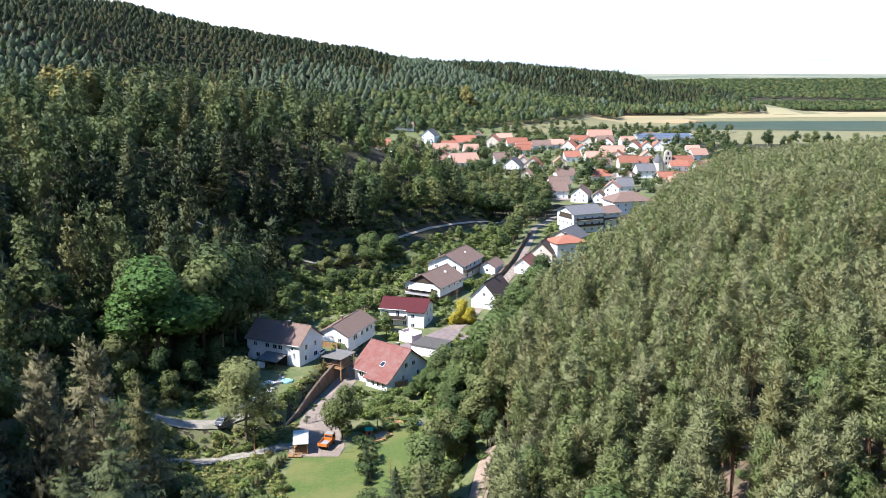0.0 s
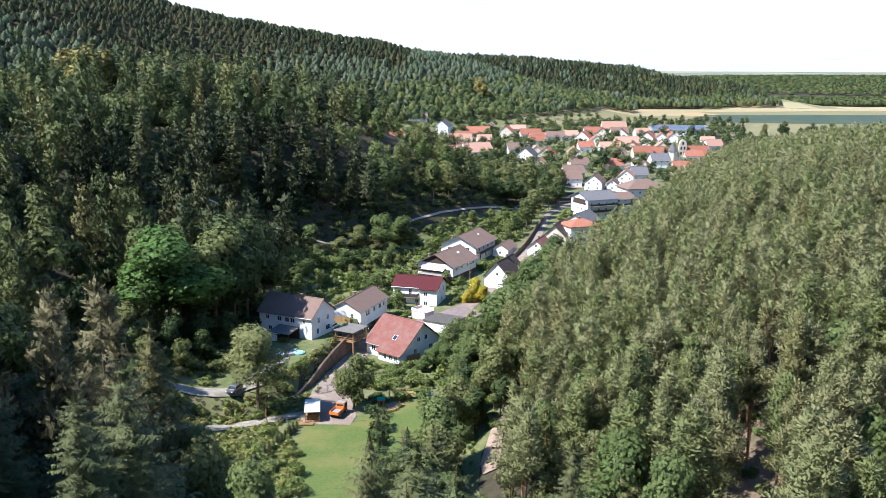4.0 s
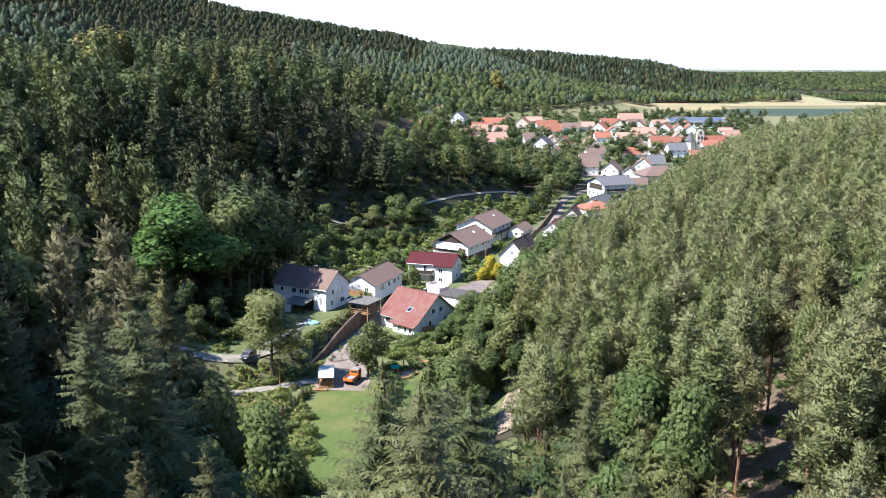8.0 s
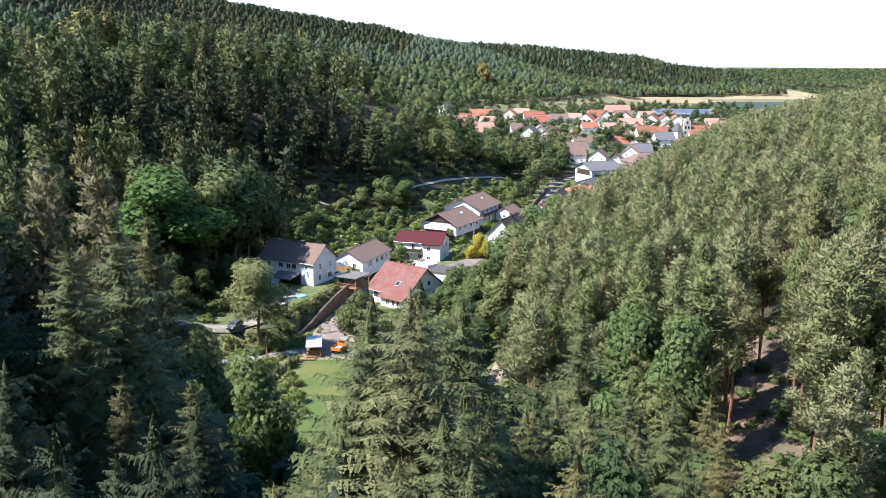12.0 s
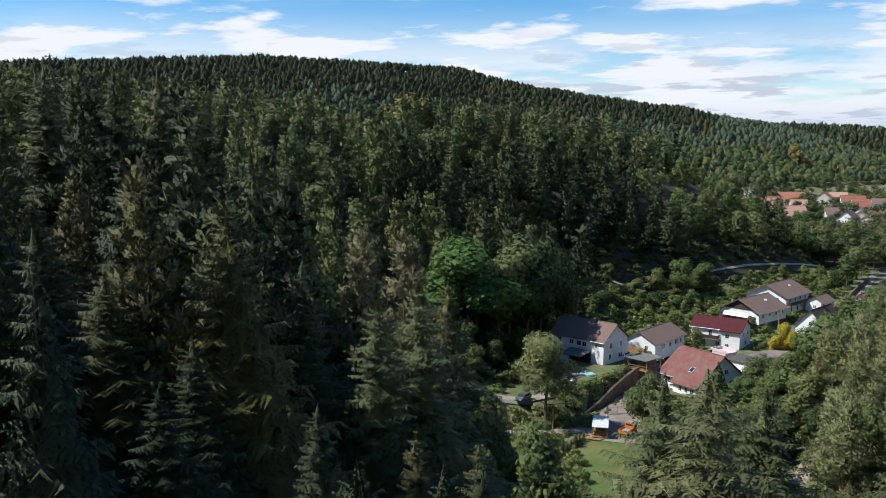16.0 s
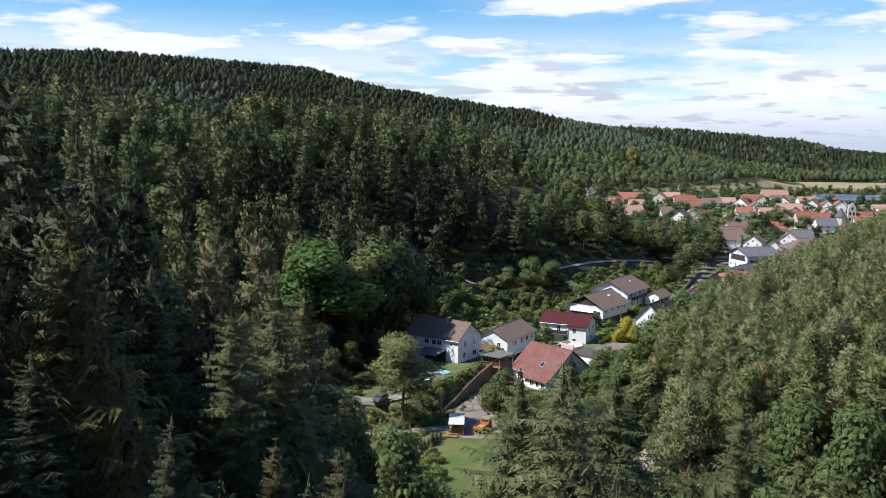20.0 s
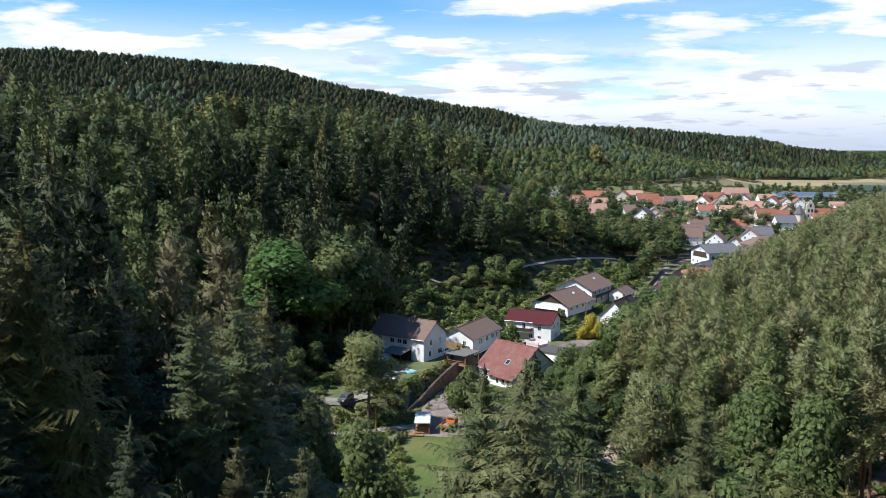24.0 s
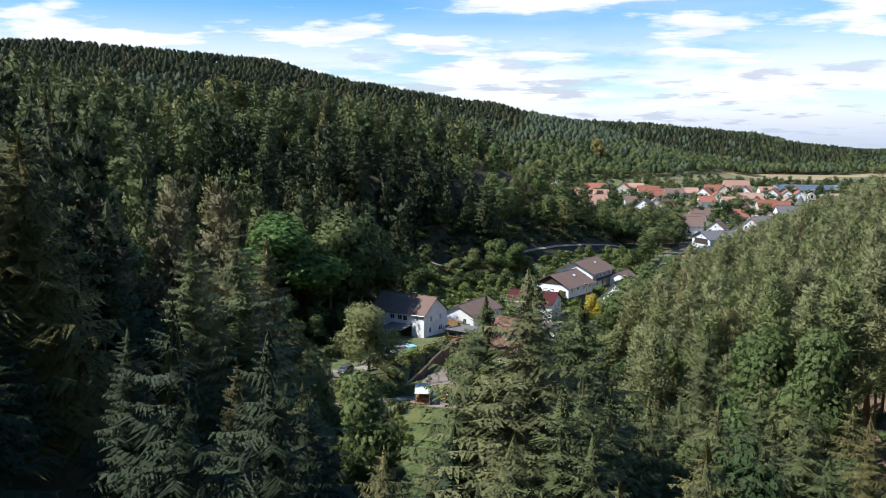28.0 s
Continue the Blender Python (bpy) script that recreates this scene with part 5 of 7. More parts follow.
flat = soft_curve(FLOOR, Y, 15)
ok = (Z - flat > 7) & (left_s(X, Y) > 150) | (Z - flat > 1) & (Y > 1000) | (Y > 1094) & (Y < 1330) & (X > -60) & (X < 330) | (Z - flat > 7) & (Y > 760)
ok &= (np.arctan2(-X, Y) < 0.9)
ok &= ~(height(X, Y - 30) > Z + 5)          # the far side of the hills stays out of sight
X, Y = X[ok], Y[ok]
sort = g.uniform(0, 1, len(X)) + 0.25 * np.sin(X * 0.021 + 1.3) * np.sin(Y * 0.017)
low = height(X, Y) - soft_curve(FLOOR, Y, 15) < 34
kind_of = np.where(sort < np.where(low, 0.22, 0.86), 0, np.where(sort < np.where(low, 0.36, 0.93), 1, 2))
# Cloud shade along the crest, put in as a band of dark trees.
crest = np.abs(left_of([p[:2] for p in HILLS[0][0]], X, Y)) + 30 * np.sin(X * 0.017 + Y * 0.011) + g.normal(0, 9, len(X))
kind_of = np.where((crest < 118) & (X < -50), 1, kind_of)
# The spur's cloud shade is put in the same way, by dark trees.
spur = (np.abs(left_of([p[:2] for p in HILLS[1][0]], X, Y)) < 170 + 20 * np.sin(X * 0.03)) & (X > -20) & (Y > 1120)
kind_of = np.where(spur & (g.uniform(0, 1, len(X)) < 0.9), 1, kind_of)
P = np.column_stack([X, Y, g.uniform(11, 15, len(X)), g.uniform(1.0, 1.3, len(X))])
joined("hill_wood", "pine", "dot", P[kind_of == 0] * (1, 1, 1.0, 1.5), "grey-green pine wood on the far hill", "forest", FOL_HILL)
joined("hill_wood", "fir", "dot", P[kind_of == 1] * (1, 1, 0.84, 1.4), "dark spruce wood on the far hill, partly standing in for cloud shade", "forest", FOL_SPRUCE_FAR)
joined("hill_wood", "broad", "dot", P[kind_of == 2] * (1, 1, 0.9, 1.15), "green broadleaf wood on the far hill", "forest")
X, Y, g = scatter(380, 2000, 1340, 2700, 15, 16)
ok = (height(X, Y) - soft_curve(FLOOR, Y, 15) > 3) & (X < Y * 0.62) & (Y > 1640) | (X > 430) & (Y > 1385) & (Y < 1660) & (X < Y * 0.62)
P = np.column_stack([X[ok], Y[ok], g.uniform(8, 12, ok.sum()), g.uniform(2.2, 3.0, ok.sum())])
joined("distant_wood", "broad", "dot", P, "wide distant wood beyond the fields", "forest")
X, Y, g = scatter(430, 1300, 1360, 1760, 11, 17)
ok = X < Y * 0.62
joined("distant_wood", "broad", "dot", np.column_stack([X[ok], Y[ok], g.uniform(8, 13, ok.sum()), g.uniform(1.6, 2.2, ok.sum())]), "edge of the distant wood behind pale fields", "forest")

# ---- single trees ----
for v, x, y, top, wide in ((3, -7.7, 72, 36, 1.2), (0, -3.1, 62, 39.6, 1.9), (2, 0.1, 60, 38.6, 1.8), (1, -3.2, 51, 41.8, 1.8), (2, -6.0, 54.5, 39.5, 1.75), (0, 0.2, 46.5, 37.5, 1.4), (0, -30.2, 74, 41.5, 1.75), (1, -32.0, 68, 41.2, 1.6), (3, -36.3, 52, 49.5, 1.5), (0, -38.8, 67, 44.5, 1.5), (2, -45, 64, 48.5, 1.4), (1, -13.1, 25.5, 44.0, 1.15), (2, -11.8, 30.5, 42.2, 1.2), (1, 10.8, 74, 34.5, 1.2), (0, 44.6, 95, 38.5, 1.2)):
    single("spruce", "fine", v, x, y, top - h1(x, y), mat=(FOL_OLIVE if x < -30 and y < 56 else FOL_SPRUCE_BLUE if y > 62 else FOL_SPRUCE_SHADED) if x < -10 and y < 56 or x < -15 else FOL_SPRUCE_GREY, group="spruces before the meadow", wide=wide)
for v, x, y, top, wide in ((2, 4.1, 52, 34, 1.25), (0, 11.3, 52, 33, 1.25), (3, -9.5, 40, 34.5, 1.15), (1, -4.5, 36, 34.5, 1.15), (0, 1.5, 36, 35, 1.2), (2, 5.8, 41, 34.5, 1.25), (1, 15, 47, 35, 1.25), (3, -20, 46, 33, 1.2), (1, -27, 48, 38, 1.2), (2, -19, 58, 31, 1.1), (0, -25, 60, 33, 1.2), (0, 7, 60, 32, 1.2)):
    single("spruce", "fine", v, x, y, top - h1(x, y), mat=(FOL_OLIVE if x < -30 and y < 56 else FOL_SPRUCE_BLUE if y > 62 else FOL_SPRUCE_SHADED) if x < -10 and y < 56 or x < -15 else FOL_SPRUCE_GREY, group="spruces before the meadow", wide=wide)
for v, x, y, top, wide in ((0, -41.2, 84, 46.5, 0.9), (1, -39.2, 91, 45.7, 0.85), (2, -46.5, 80, 44, 0.9)):
    single("fir", "good", v, x, y, top - h1(x, y), "spruce tree with browned thinning needles", FOL_BROWNED, group="spruces before the meadow", wide=wide)
# These spruces carry the slope's shade in their needle colour.
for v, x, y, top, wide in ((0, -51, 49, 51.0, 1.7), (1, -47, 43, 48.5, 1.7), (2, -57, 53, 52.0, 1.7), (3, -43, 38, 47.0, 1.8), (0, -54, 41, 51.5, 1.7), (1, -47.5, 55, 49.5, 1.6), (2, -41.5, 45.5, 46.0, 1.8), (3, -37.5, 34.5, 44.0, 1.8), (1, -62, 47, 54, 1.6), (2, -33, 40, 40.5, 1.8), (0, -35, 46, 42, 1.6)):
    single("spruce", "fine", v, x, y, top - h1(x, y), "dark spruce with the slope's shade put into its needles", FOL_SPRUCE_SHADED, "spruces on the hill", wide)
single("broad", "fine", 0, -62, 181, 34.0 - h1(-62, 181), "large bright green broadleaf tree", FOL_BRIGHT, wide=1.55)
single("spruce", "fine", 2, -36, 97, 38.5 - h1(-36, 97), "dark green spruce at the edge of the wood", wide=1.1)
single("broad", "fine", 1, -56.5, 195, 32.5 - h1(-56.5, 195), "large green broadleaf tree with a broad crown", FOL_EDGE, wide=1.25)
for v, x, y, top, wide in ((0, -28.9, 92, 26, 0.8), (1, -22, 88, 25.5, 0.75), (2, -33, 100, 24, 0.8), (3, -26, 80, 25, 0.8), (0, 16.2, 80, 33, 0.85), (2, 18.6, 71, 34.5, 0.8), (3, 11.8, 185, 23.5, 1.1), (1, 27, 230, 21.5, 1.1), (0, 19, 208, 22, 1.0), (2, 3, 62, 27, 0.8), (3, 12, 66, 31, 0.8)):
    single("broad", "fine", v, x, y, top - h1(x, y), mat=FOL_EDGE, group="broadleaf trees in the valley", wide=wide)
for v, x, y, top in ((0, 3.8, 84, 22.8), (1, 5.8, 87, 21.7), (2, 4.6, 78, 25.3), (3, 8.0, 90, 20.5)):
    single("broad", "good", v, x, y, top - h1(x, y), mat=FOL_EDGE, group="broadleaf trees in the valley", wide=0.9)
single("broad", "fine", 2, -38.8, 160.5, 19.0 - h1(-38.8, 160.5), "grey-green walnut tree with a loose crown", FOL_GREY, wide=1.25, name="walnut_tree", sink=0.3)
single("broad", "fine", 3, -20.4, 164, 14.6, "round dense dark green maple beside the yard", wide=1.0, name="maple_tree", sink=2.2)
for v, x, y, t, w, down in ((0, 5.4, 246.6, 11.0, 0.95, 3.4), (2, 7.6, 245.4, 8.2, 1.05, 2.9), (1, 3.4, 245.6, 7.0, 1.05, 2.8)):
    single("broad", "fine", v, x, y, t, "golden yellow leafed tree beside the lane", FOL_YELLOW, "golden trees", w, "golden_tree", down)
for v, x, y, t in ((0, 16, 233, 14), (1, 20, 243, 15), (2, 24.5, 254, 15), (3, 13, 222, 12), (0, 29, 266, 15), (1, 22, 232, 15), (2, 33, 280, 15), (3, 27, 247, 16)):
    single("broad", "good", v, x, y, t, "large dark green tree at the foot of the hill", group="dark trees below the pines", wide=1.15, sink=1.5)

# filling the head of the valley, below the line of sight
brush = []
X, Y, g = scatter(-34, 34, 30, 124, 5.0, 21)
ok = (left_s(X, Y) < 24) & (right_s(X, Y) < 20) & clear_of(TRACK, X, Y, 5)
for x, y in zip(X[ok], Y[ok]):
    limit = 49 - 0.27 * y
    if -0.30 * y < x < -0.10 * y and y > 52:
        limit = 46 - 0.36 * y
    if 0.0 < x < 0.11 * y and 82 < y < 124:
        limit = 15
    if -0.01 * y < x < 0.10 * y and 76 < y < 131:
        limit = min(limit, 1.0 + (129 - y) * 0.42)
        if limit - h1(x, y) < 5:
            for k in range(4):
                a, b = x + g.uniform(-3, 3), y + g.uniform(-3, 3)
                brush.append((a, b, g.uniform(1.0, max(1.6, min(limit - h1(x, y), 4.0))), g.uniform(1.2, 1.7)))
    limit += g.uniform(-4, 0)
    if x < -9 and y < 66:
        limit -= 13
    t = limit - h1(x, y)
    if t > 5 and y > 40:
        if g.uniform() < (0.65 if y < 80 else 0.25) and t > 12:
            single("spruce", "good", int(x * 7 + y), x, y, min(t, 27), mat=FOL_SPRUCE_SHADED if x < -4 else FOL_SPRUCE_GREY, group="spruces before the meadow", wide=g.uniform(1.5, 1.9))
        else:
            single("broad", "good", int(x * 7 + y), x, y, min(t, 15), group="broadleaf trees in the valley", wide=g.uniform(0.8, 1.1))

# brush beside the track, and between the hillside road and the wood
joined("brush", "shrub", "mid", brush, "green brush beside the forest track", "undergrowth", FOL_EDGE)
X, Y, g2 = scatter(-100, 40, 250, 430, 2.9, 51)
up = left_of(UPPER, X, Y)
ok = (up > 2.0) & (up < 26)
joined("brush", "shrub", "mid", np.column_stack([X[ok], Y[ok], g2.uniform(1.0, 3.4, ok.sum()), g2.uniform(1.0, 1.6, ok.sum())]), "dark green brush at the edge of the wood", "undergrowth", FOL_BROAD)
# trees on the grassy slope below the hillside road
for v, x, y, t, w in ((0, -27.0, 308, 14.5, 1.35), (2, -34.4, 299, 11, 1.2), (1, -45.5, 240, 13, 1.4), (3, -10.5, 337, 5.0, 1.5), (1, -40, 291, 8, 1.4), (0, -49, 285, 9, 1.4)):
    single("broad", "good", v, x, y, t, "leafy green tree on the grassy slope", FOL_EDGE, "trees below the road", w, sink=0.6)
# trees hiding the upper lane
for v, x, y, t in ((0, 30, 362, 14), (1, 33, 376, 15), (2, 36, 390, 14), (3, 39, 404, 14), (0, 45, 417, 12), (1, 25, 350, 9), (2, 51, 426, 11)):
    single("broad", "mid", v, x, y, t, group="trees beside the lane", wide=1.3)
for i in range(26):
    u = i / 25
    x, y = -70 + 62 * u + 3.5, 262 + 72 * u - 3.5 - 6 * math.sin(u * 3.1)
    single("shrub", "good", i, x, y, 2.0 + 1.6 * math.sin(i * 2.7) ** 2, None, FOL_GARDEN, "shrubs below the hillside road", 1.5)

# bushes and a thin pale birch at the near end of the meadow
for i in range(22):
    x, y = -34 + 1.35 * i + g.uniform(-0.6, 0.6), 112.5 + g.uniform(-3.5, 2.5)
    if i % 4 == 1:
        single("broad", "good", i, x, y - 3, g.uniform(4.5, 7), mat=FOL_EDGE, group="broadleaf trees in the valley", wide=1.1)
    else:
        single("shrub", "fine", i, x, y, g.uniform(1.5, 3.4), None, FOL_GARDEN, "bushes round the meadow", g.uniform(1.0, 1.4))

# gardens on the slope between the lane and the hillside road
growth = []
X, Y, g = scatter(-60, 60, 208, 400, 4.4, 22)
inside = (left_of(UPPER, X, Y) < -4) & (left_of(LANE, X, Y) > 7)
HOMES = ((-39, 204, 12), (-26, 224, 12), (-11, 248, 10.5), (-3, 281, 13), (4.6, 309.5, 14), (-12.6, 200.5, 11))
for x, y in zip(X[inside], Y[inside]):
    if any(math.hypot(x - a, y - b) < r for a, b, r in HOMES) or g.uniform() < 0.18 or left_s(x, y) > 9 and y < 262:
        continue
    if g.uniform() < 0.22:
        single("broad", "mid", int(x + y), x, y, g.uniform(3.5, 7), "garden tree on the slope above the lane", FOL_GARDEN if int(x) % 2 else FOL_EDGE, group="garden trees", wide=g.uniform(1.0, 1.4))
    else:
        growth.append((x, y, g.uniform(1.2, 3.6), g.uniform(1.0, 1.5)))
joined("garden_shrubs", "shrub", "mid", growth, "light green shrubs in the sloping gardens", "shrubs", FOL_GARDEN)

# bushes round the meadow, the red-roofed house and along the bank
X, Y, g = scatter(-60, 16, 126, 215, 3.0, 23)
for x, y in zip(X, Y):
    bank = -40 < x + 0.35 * (y - 150) < -31 and 124 < y < 153
    west = -1.5 - 0.02 * (y - 150) < x < 9 and 146 < y < 205
    behind = -18 < x < -2 and 168 < y < 184
    rough = x < -33 and left_of(TERRACE, x, y) > -1.5 and left_of(TERRACE, x, y) < 4 and y < 166
    if math.hypot(x + 45, y - 161) < 6.5 or -52 < x < -41 and 152 < y < 162 or not (bank or west or behind or rough) or not clear_of(LANE, x, y, 4) or math.hypot(x + 12.6, y - 200.5) < 11:
        continue
    if west and g.uniform() < 0.45:
        single("broad", "good", int(x + y), x, y, g.uniform(6, 11), mat=FOL_EDGE if int(x + y) % 3 else None, group="trees beside the meadow", wide=g.uniform(0.9, 1.2))
    elif g.uniform() < 0.75:
        single("shrub", "fine", int(x + y), x, y, g.uniform(1.0, 2.8), None, FOL_GARDEN, group="bushes round the meadow", wide=g.uniform(0.9, 1.4))

# trees among the village houses, the orchard row, trees beyond
X, Y, g = scatter(-100, 250, 500, 860, 10.5, 24)
spots = []
for x, y in zip(X, Y):
    if g.uniform() < 0.75:
        before = any(abs(x - q.x) < 9 and -2 < q.y - (y - 7) < 26 for q in TAKEN)
        spots.append((x, y - 7, g.uniform(3.5, 6.5) if before else g.uniform(7, 13), g.uniform(1.1, 1.7)))
joined("village_trees", "broad", "far", spots, "leafy trees among the village houses", "trees")
for i in range(26):
    single("broad", "mid", i, 62 + i * 9 + g.uniform(-2, 2), 890 + 12 * math.sin(i) - i * 0.8, g.uniform(6, 11), "round orchard tree on the dry meadow", group="orchard trees", wide=g.uniform(1.0, 1.3))
for i in range(22):
    single("broad", "mid", i, 258 + i * 6 + g.uniform(-3, 3), 742 + g.uniform(-12, 12) - i, g.uniform(9, 17), "tall leafy tree in the row beyond the village", group="row of trees", wide=g.uniform(0.9, 1.2))
for x, y, t in ((-31, 600, 27), (-20, 590, 20), (-60, 610, 24), (243, 745, 17), (178, 470, 20), (150, 455, 16), (170, 480, 15), (200, 505, 18)):
    single("spruce", "mid", int(x), x, y, t, "tall dark conifer beside the village", group="village conifers", wide=1.1)
for x, y, t, w in ((76, 560, 15, 1.5), (60, 565, 13, 1.5), (92, 548, 15, 1.5), (116, 550, 14, 1.6), (104, 556, 16, 1.6), (30, 640, 13, 1.4), (20, 655, 12, 1.3)):
    single("broad", "mid", int(x), x, y, t, "broad dark green tree in the village", group="village trees", wide=w)

# ---- fittings of the houses ----


def balcony(h, x0, x1, y0, y1, z, mat, posts=(), rail_h=1.0):
    """A slab with a boarded railing on three sides; the wall is on the y0 side."""
    b = part("balcony", boxes((x0, x1, min(y0, y1), max(y0, y1), z - 0.18, z)), SHEET, h, "balcony with boarded railing")
    s = 1 if y1 > y0 else -1
    part("railing", boxes((x0, x1, y1 - 0.04, y1 + 0.04, z + 0.12, z + rail_h), (x0 - 0.04, x0 + 0.04, min(y0, y1), max(y0, y1) - 0.05, z + 0.12, z + rail_h), (x1 - 0.04, x1 + 0.04, min(y0, y1), max(y0, y1) - 0.05, z + 0.12, z + rail_h)), mat, b, "dark railing")
    for p in posts:
        part("post", boxes((p - 0.08, p + 0.08, y1 - s * 0.2 - 0.08, y1 - s * 0.2 + 0.08, -0.5, z - 0.18)), mat, b)
    return b


def skylight(h, u, frac, L, W, he, rise, side=1):
    y, z = side * W / 2 * (1 - frac), he + rise * frac + 0.26
    ang = -side * math.degrees(math.atan2(rise, W / 2))
    sk = part("skylight", boxes((-0.6, 0.6, -0.75, 0.75, -0.1, 0.06)), METAL, h, "tilted roof window in a metal frame")
    sk.matrix_basis = pose(u, y, z, ang, 0, 0)
    part("pane", boxes((-0.48, 0.48, -0.62, 0.62, 0.05, 0.075)), GLASS, sk)


# red-roofed house: lower front roof, bay wall, roof window, board fence
slope = 4.9 / 6.5
bm = bmesh.new()
for zoff in (0.02,):
    lo = [bm.verts.new(p) for p in ((-6.6, 7.2, 3.0 - 0.7 * slope + zoff), (1.2, 7.2, 3.0 - 0.7 * slope + zoff), (1.2, 8.7, 3.0 - 2.2 * slope + 0.35), (-6.6, 8.7, 3.0 - 2.2 * slope + 0.35))]
    hi = [bm.verts.new(v.co + Vector((0, 0, 0.2))) for v in lo]
    bm.faces.new(hi)
    bm.faces.new(lo[::-1])
    for i in range(4):
        bm.faces.new((lo[i], lo[(i + 1) % 4], hi[(i + 1) % 4], hi[i]))
part("lower_roof", bm, TILE_RED, red_h)
part("bay_wall", boxes((-6.0, 0.8, 6.45, 8.0, -1.2, 1.9)), WHITE, red_h)
for u in (-4.8, -3.2, -1.4):
    window(red_h, 1.0, 1.3, pose(u, 8.0, 0.85))
skylight(red_h, -1.6, 0.28, 12.0, 13.0, 3.0, 4.9, 1)
part("bargeboard", boxes((-6.75, -6.62, -0.2, 0.2, 7.6, 8.0)), WOOD_DARK, red_h)
for a, b in (((0, 0), (7.3, -5.5)), ((0, 0), (-7.3, -5.5))):
    bm = bmesh.new()
    tube(bm, (-6.65, a[0], 7.95 + a[1]), (-6.65, b[0], 7.95 + b[1]), 0.13, 0.13, 4)
    part("bargeboard", bm, WOOD_DARK, red_h, "dark wooden bargeboard")

# maroon-roofed house: balcony, canopy, cross gable front, pinkish terrace block
balcony(maroon_h, -1.0, 4.2, 4.5, 6.2, 2.9, WOOD_DARK, (-0.8, 4.0))
part("front_wing", boxes((-6.75, -1.6, 4.4, 5.6, -1.0, 5.2)), WHITE, maroon_h)
bm = bmesh.new()
lo = [bm.verts.new(p) for p in ((-7.1, 4.6, 5.62), (-1.3, 4.6, 5.62), (-1.3, 6.2, 5.2), (-7.1, 6.2, 5.2))]
hi = [bm.verts.new(v.co + Vector((0, 0, 0.2))) for v in lo]
bm.faces.new(hi)
bm.faces.new(lo[::-1])
for i in range(4):
    bm.faces.new((lo[i], lo[(i + 1) % 4], hi[(i + 1) % 4], hi[i]))
part("wing_roof", bm, TILE_MAROON, maroon_h)
window(maroon_h, 1.1, 1.2, pose(-3.4, 5.6, 4.0))
window(maroon_h, 1.1, 1.2, pose(-3.4, 5.6, 1.3))
part("downpipe", tubes(((-1.7, 5.65, -0.5), (-1.7, 5.65, 5.0), 0.06, 0.06), n=6), METAL, maroon_h)
blk = thing("terrace_block", -9.0, 229.5, 0.2, 140, "low pale pink rendered terrace block before the house", "terrace")
part("wall", boxes((-2.4, 2.4, -2.0, 2.0, -0.8, 2.0)), PALE_PINK, blk)
part("rim", boxes((-2.5, 2.5, -2.1, -1.85, 2.0, 2.7), (-2.5, 2.5, 1.85, 2.1, 2.0, 2.7), (2.25, 2.5, -1.85, 1.85, 2.0, 2.7)), PALE_PINK, blk)

# garage
gar = thing("garage", -3.1, 219.6, 0.0, 61, "low white garage with a flat grey-brown roof", "garage")
part("wall", boxes((-3.6, 3.6, -4.0, 4.0, -1.0, 2.6)), WHITE, gar)
part("flat_roof", boxes((-3.9, 3.9, -4.3, 4.3, 2.6, 2.85)), surface("roofing_felt", (0.06, 0.052, 0.047), (0.10, 0.088, 0.08), 1.5, (0.08, 0.08, 0.068), 0.5), gar)
part("garage_door", boxes((3.6, 3.66, -1.4, 1.4, -0.2, 2.1)), WOOD_DARK, gar, "dark garage door")

# the two white gabled houses: balconies, wooden gables, solar panels, aerial dishes
balcony(white2, -10.0, -8.3, -5.5, 5.5, 2.7, WOOD_DARK)
bm = bmesh.new()
v = [bm.verts.new(p) for p in ((-8.3, -5.2, 5.55), (-8.3, 5.2, 5.55), (-8.3, 0, 8.25))]
w = [bm.verts.new((p.co.x - 0.08, p.co.y, p.co.z)) for p in v]
bm.faces.new(v)
bm.faces.new(w[::-1])
for i in range(3):
    bm.faces.new((v[i], v[(i + 1) % 3], w[(i + 1) % 3], w[i]))
part("gable_boarding", bm, WOOD_DARK, white2, "dark brown boarded gable")
for i in range(4):
    sp = part("solar_panel", boxes((-0.75, 0.75, -1.0, 1.0, -0.04, 0.04)), SOLAR, white2, "blue solar panel on the balcony")
    sp.matrix_basis = pose(-10.2, -3.2 + i * 2.1, 4.2, 0, -55, 0)
part("awning", boxes((-12.2, -10.1, -5.0, 4.6, 2.35, 2.45)), SHEET, white2, "pale corrugated canopy")
for i in range(4):
    part("post", boxes((-12.1, -11.98, -4.8 + i * 3.0, -4.68 + i * 3.0, -0.8, 2.35)), METAL, white2)
for h, z in ((white2, 7.3), (white1, 7.6)):
    dish = part("dish", tubes(((2.5, -2.6, z), (2.3, -2.9, z + 0.15), 0.45, 0.40), n=12), FRAME_WHITE, h, "white satellite dish")
    part("mast", tubes(((2.5, -2.6, z - 0.8), (2.5, -2.6, z + 0.2), 0.03, 0.03), n=5), METAL, dish)
balcony(white1, -9.0, 8.8, -6.75, -8.3, 2.8, WOOD_DARK, (-8, -3, 3, 8))
balcony(white1, -10.6, -9.0, -6.0, 6.0, 2.8, FRAME_WHITE)
house(18.0, 313.0, 0.2, 66, 9.0, 6.0, 2.8, 1.8, TILE_BROWN, WHITE, "small white annexe with a brown roof", chimney=None, wins=[("W", 0, 1.4, 1.0, 1.0)], name="annexe")
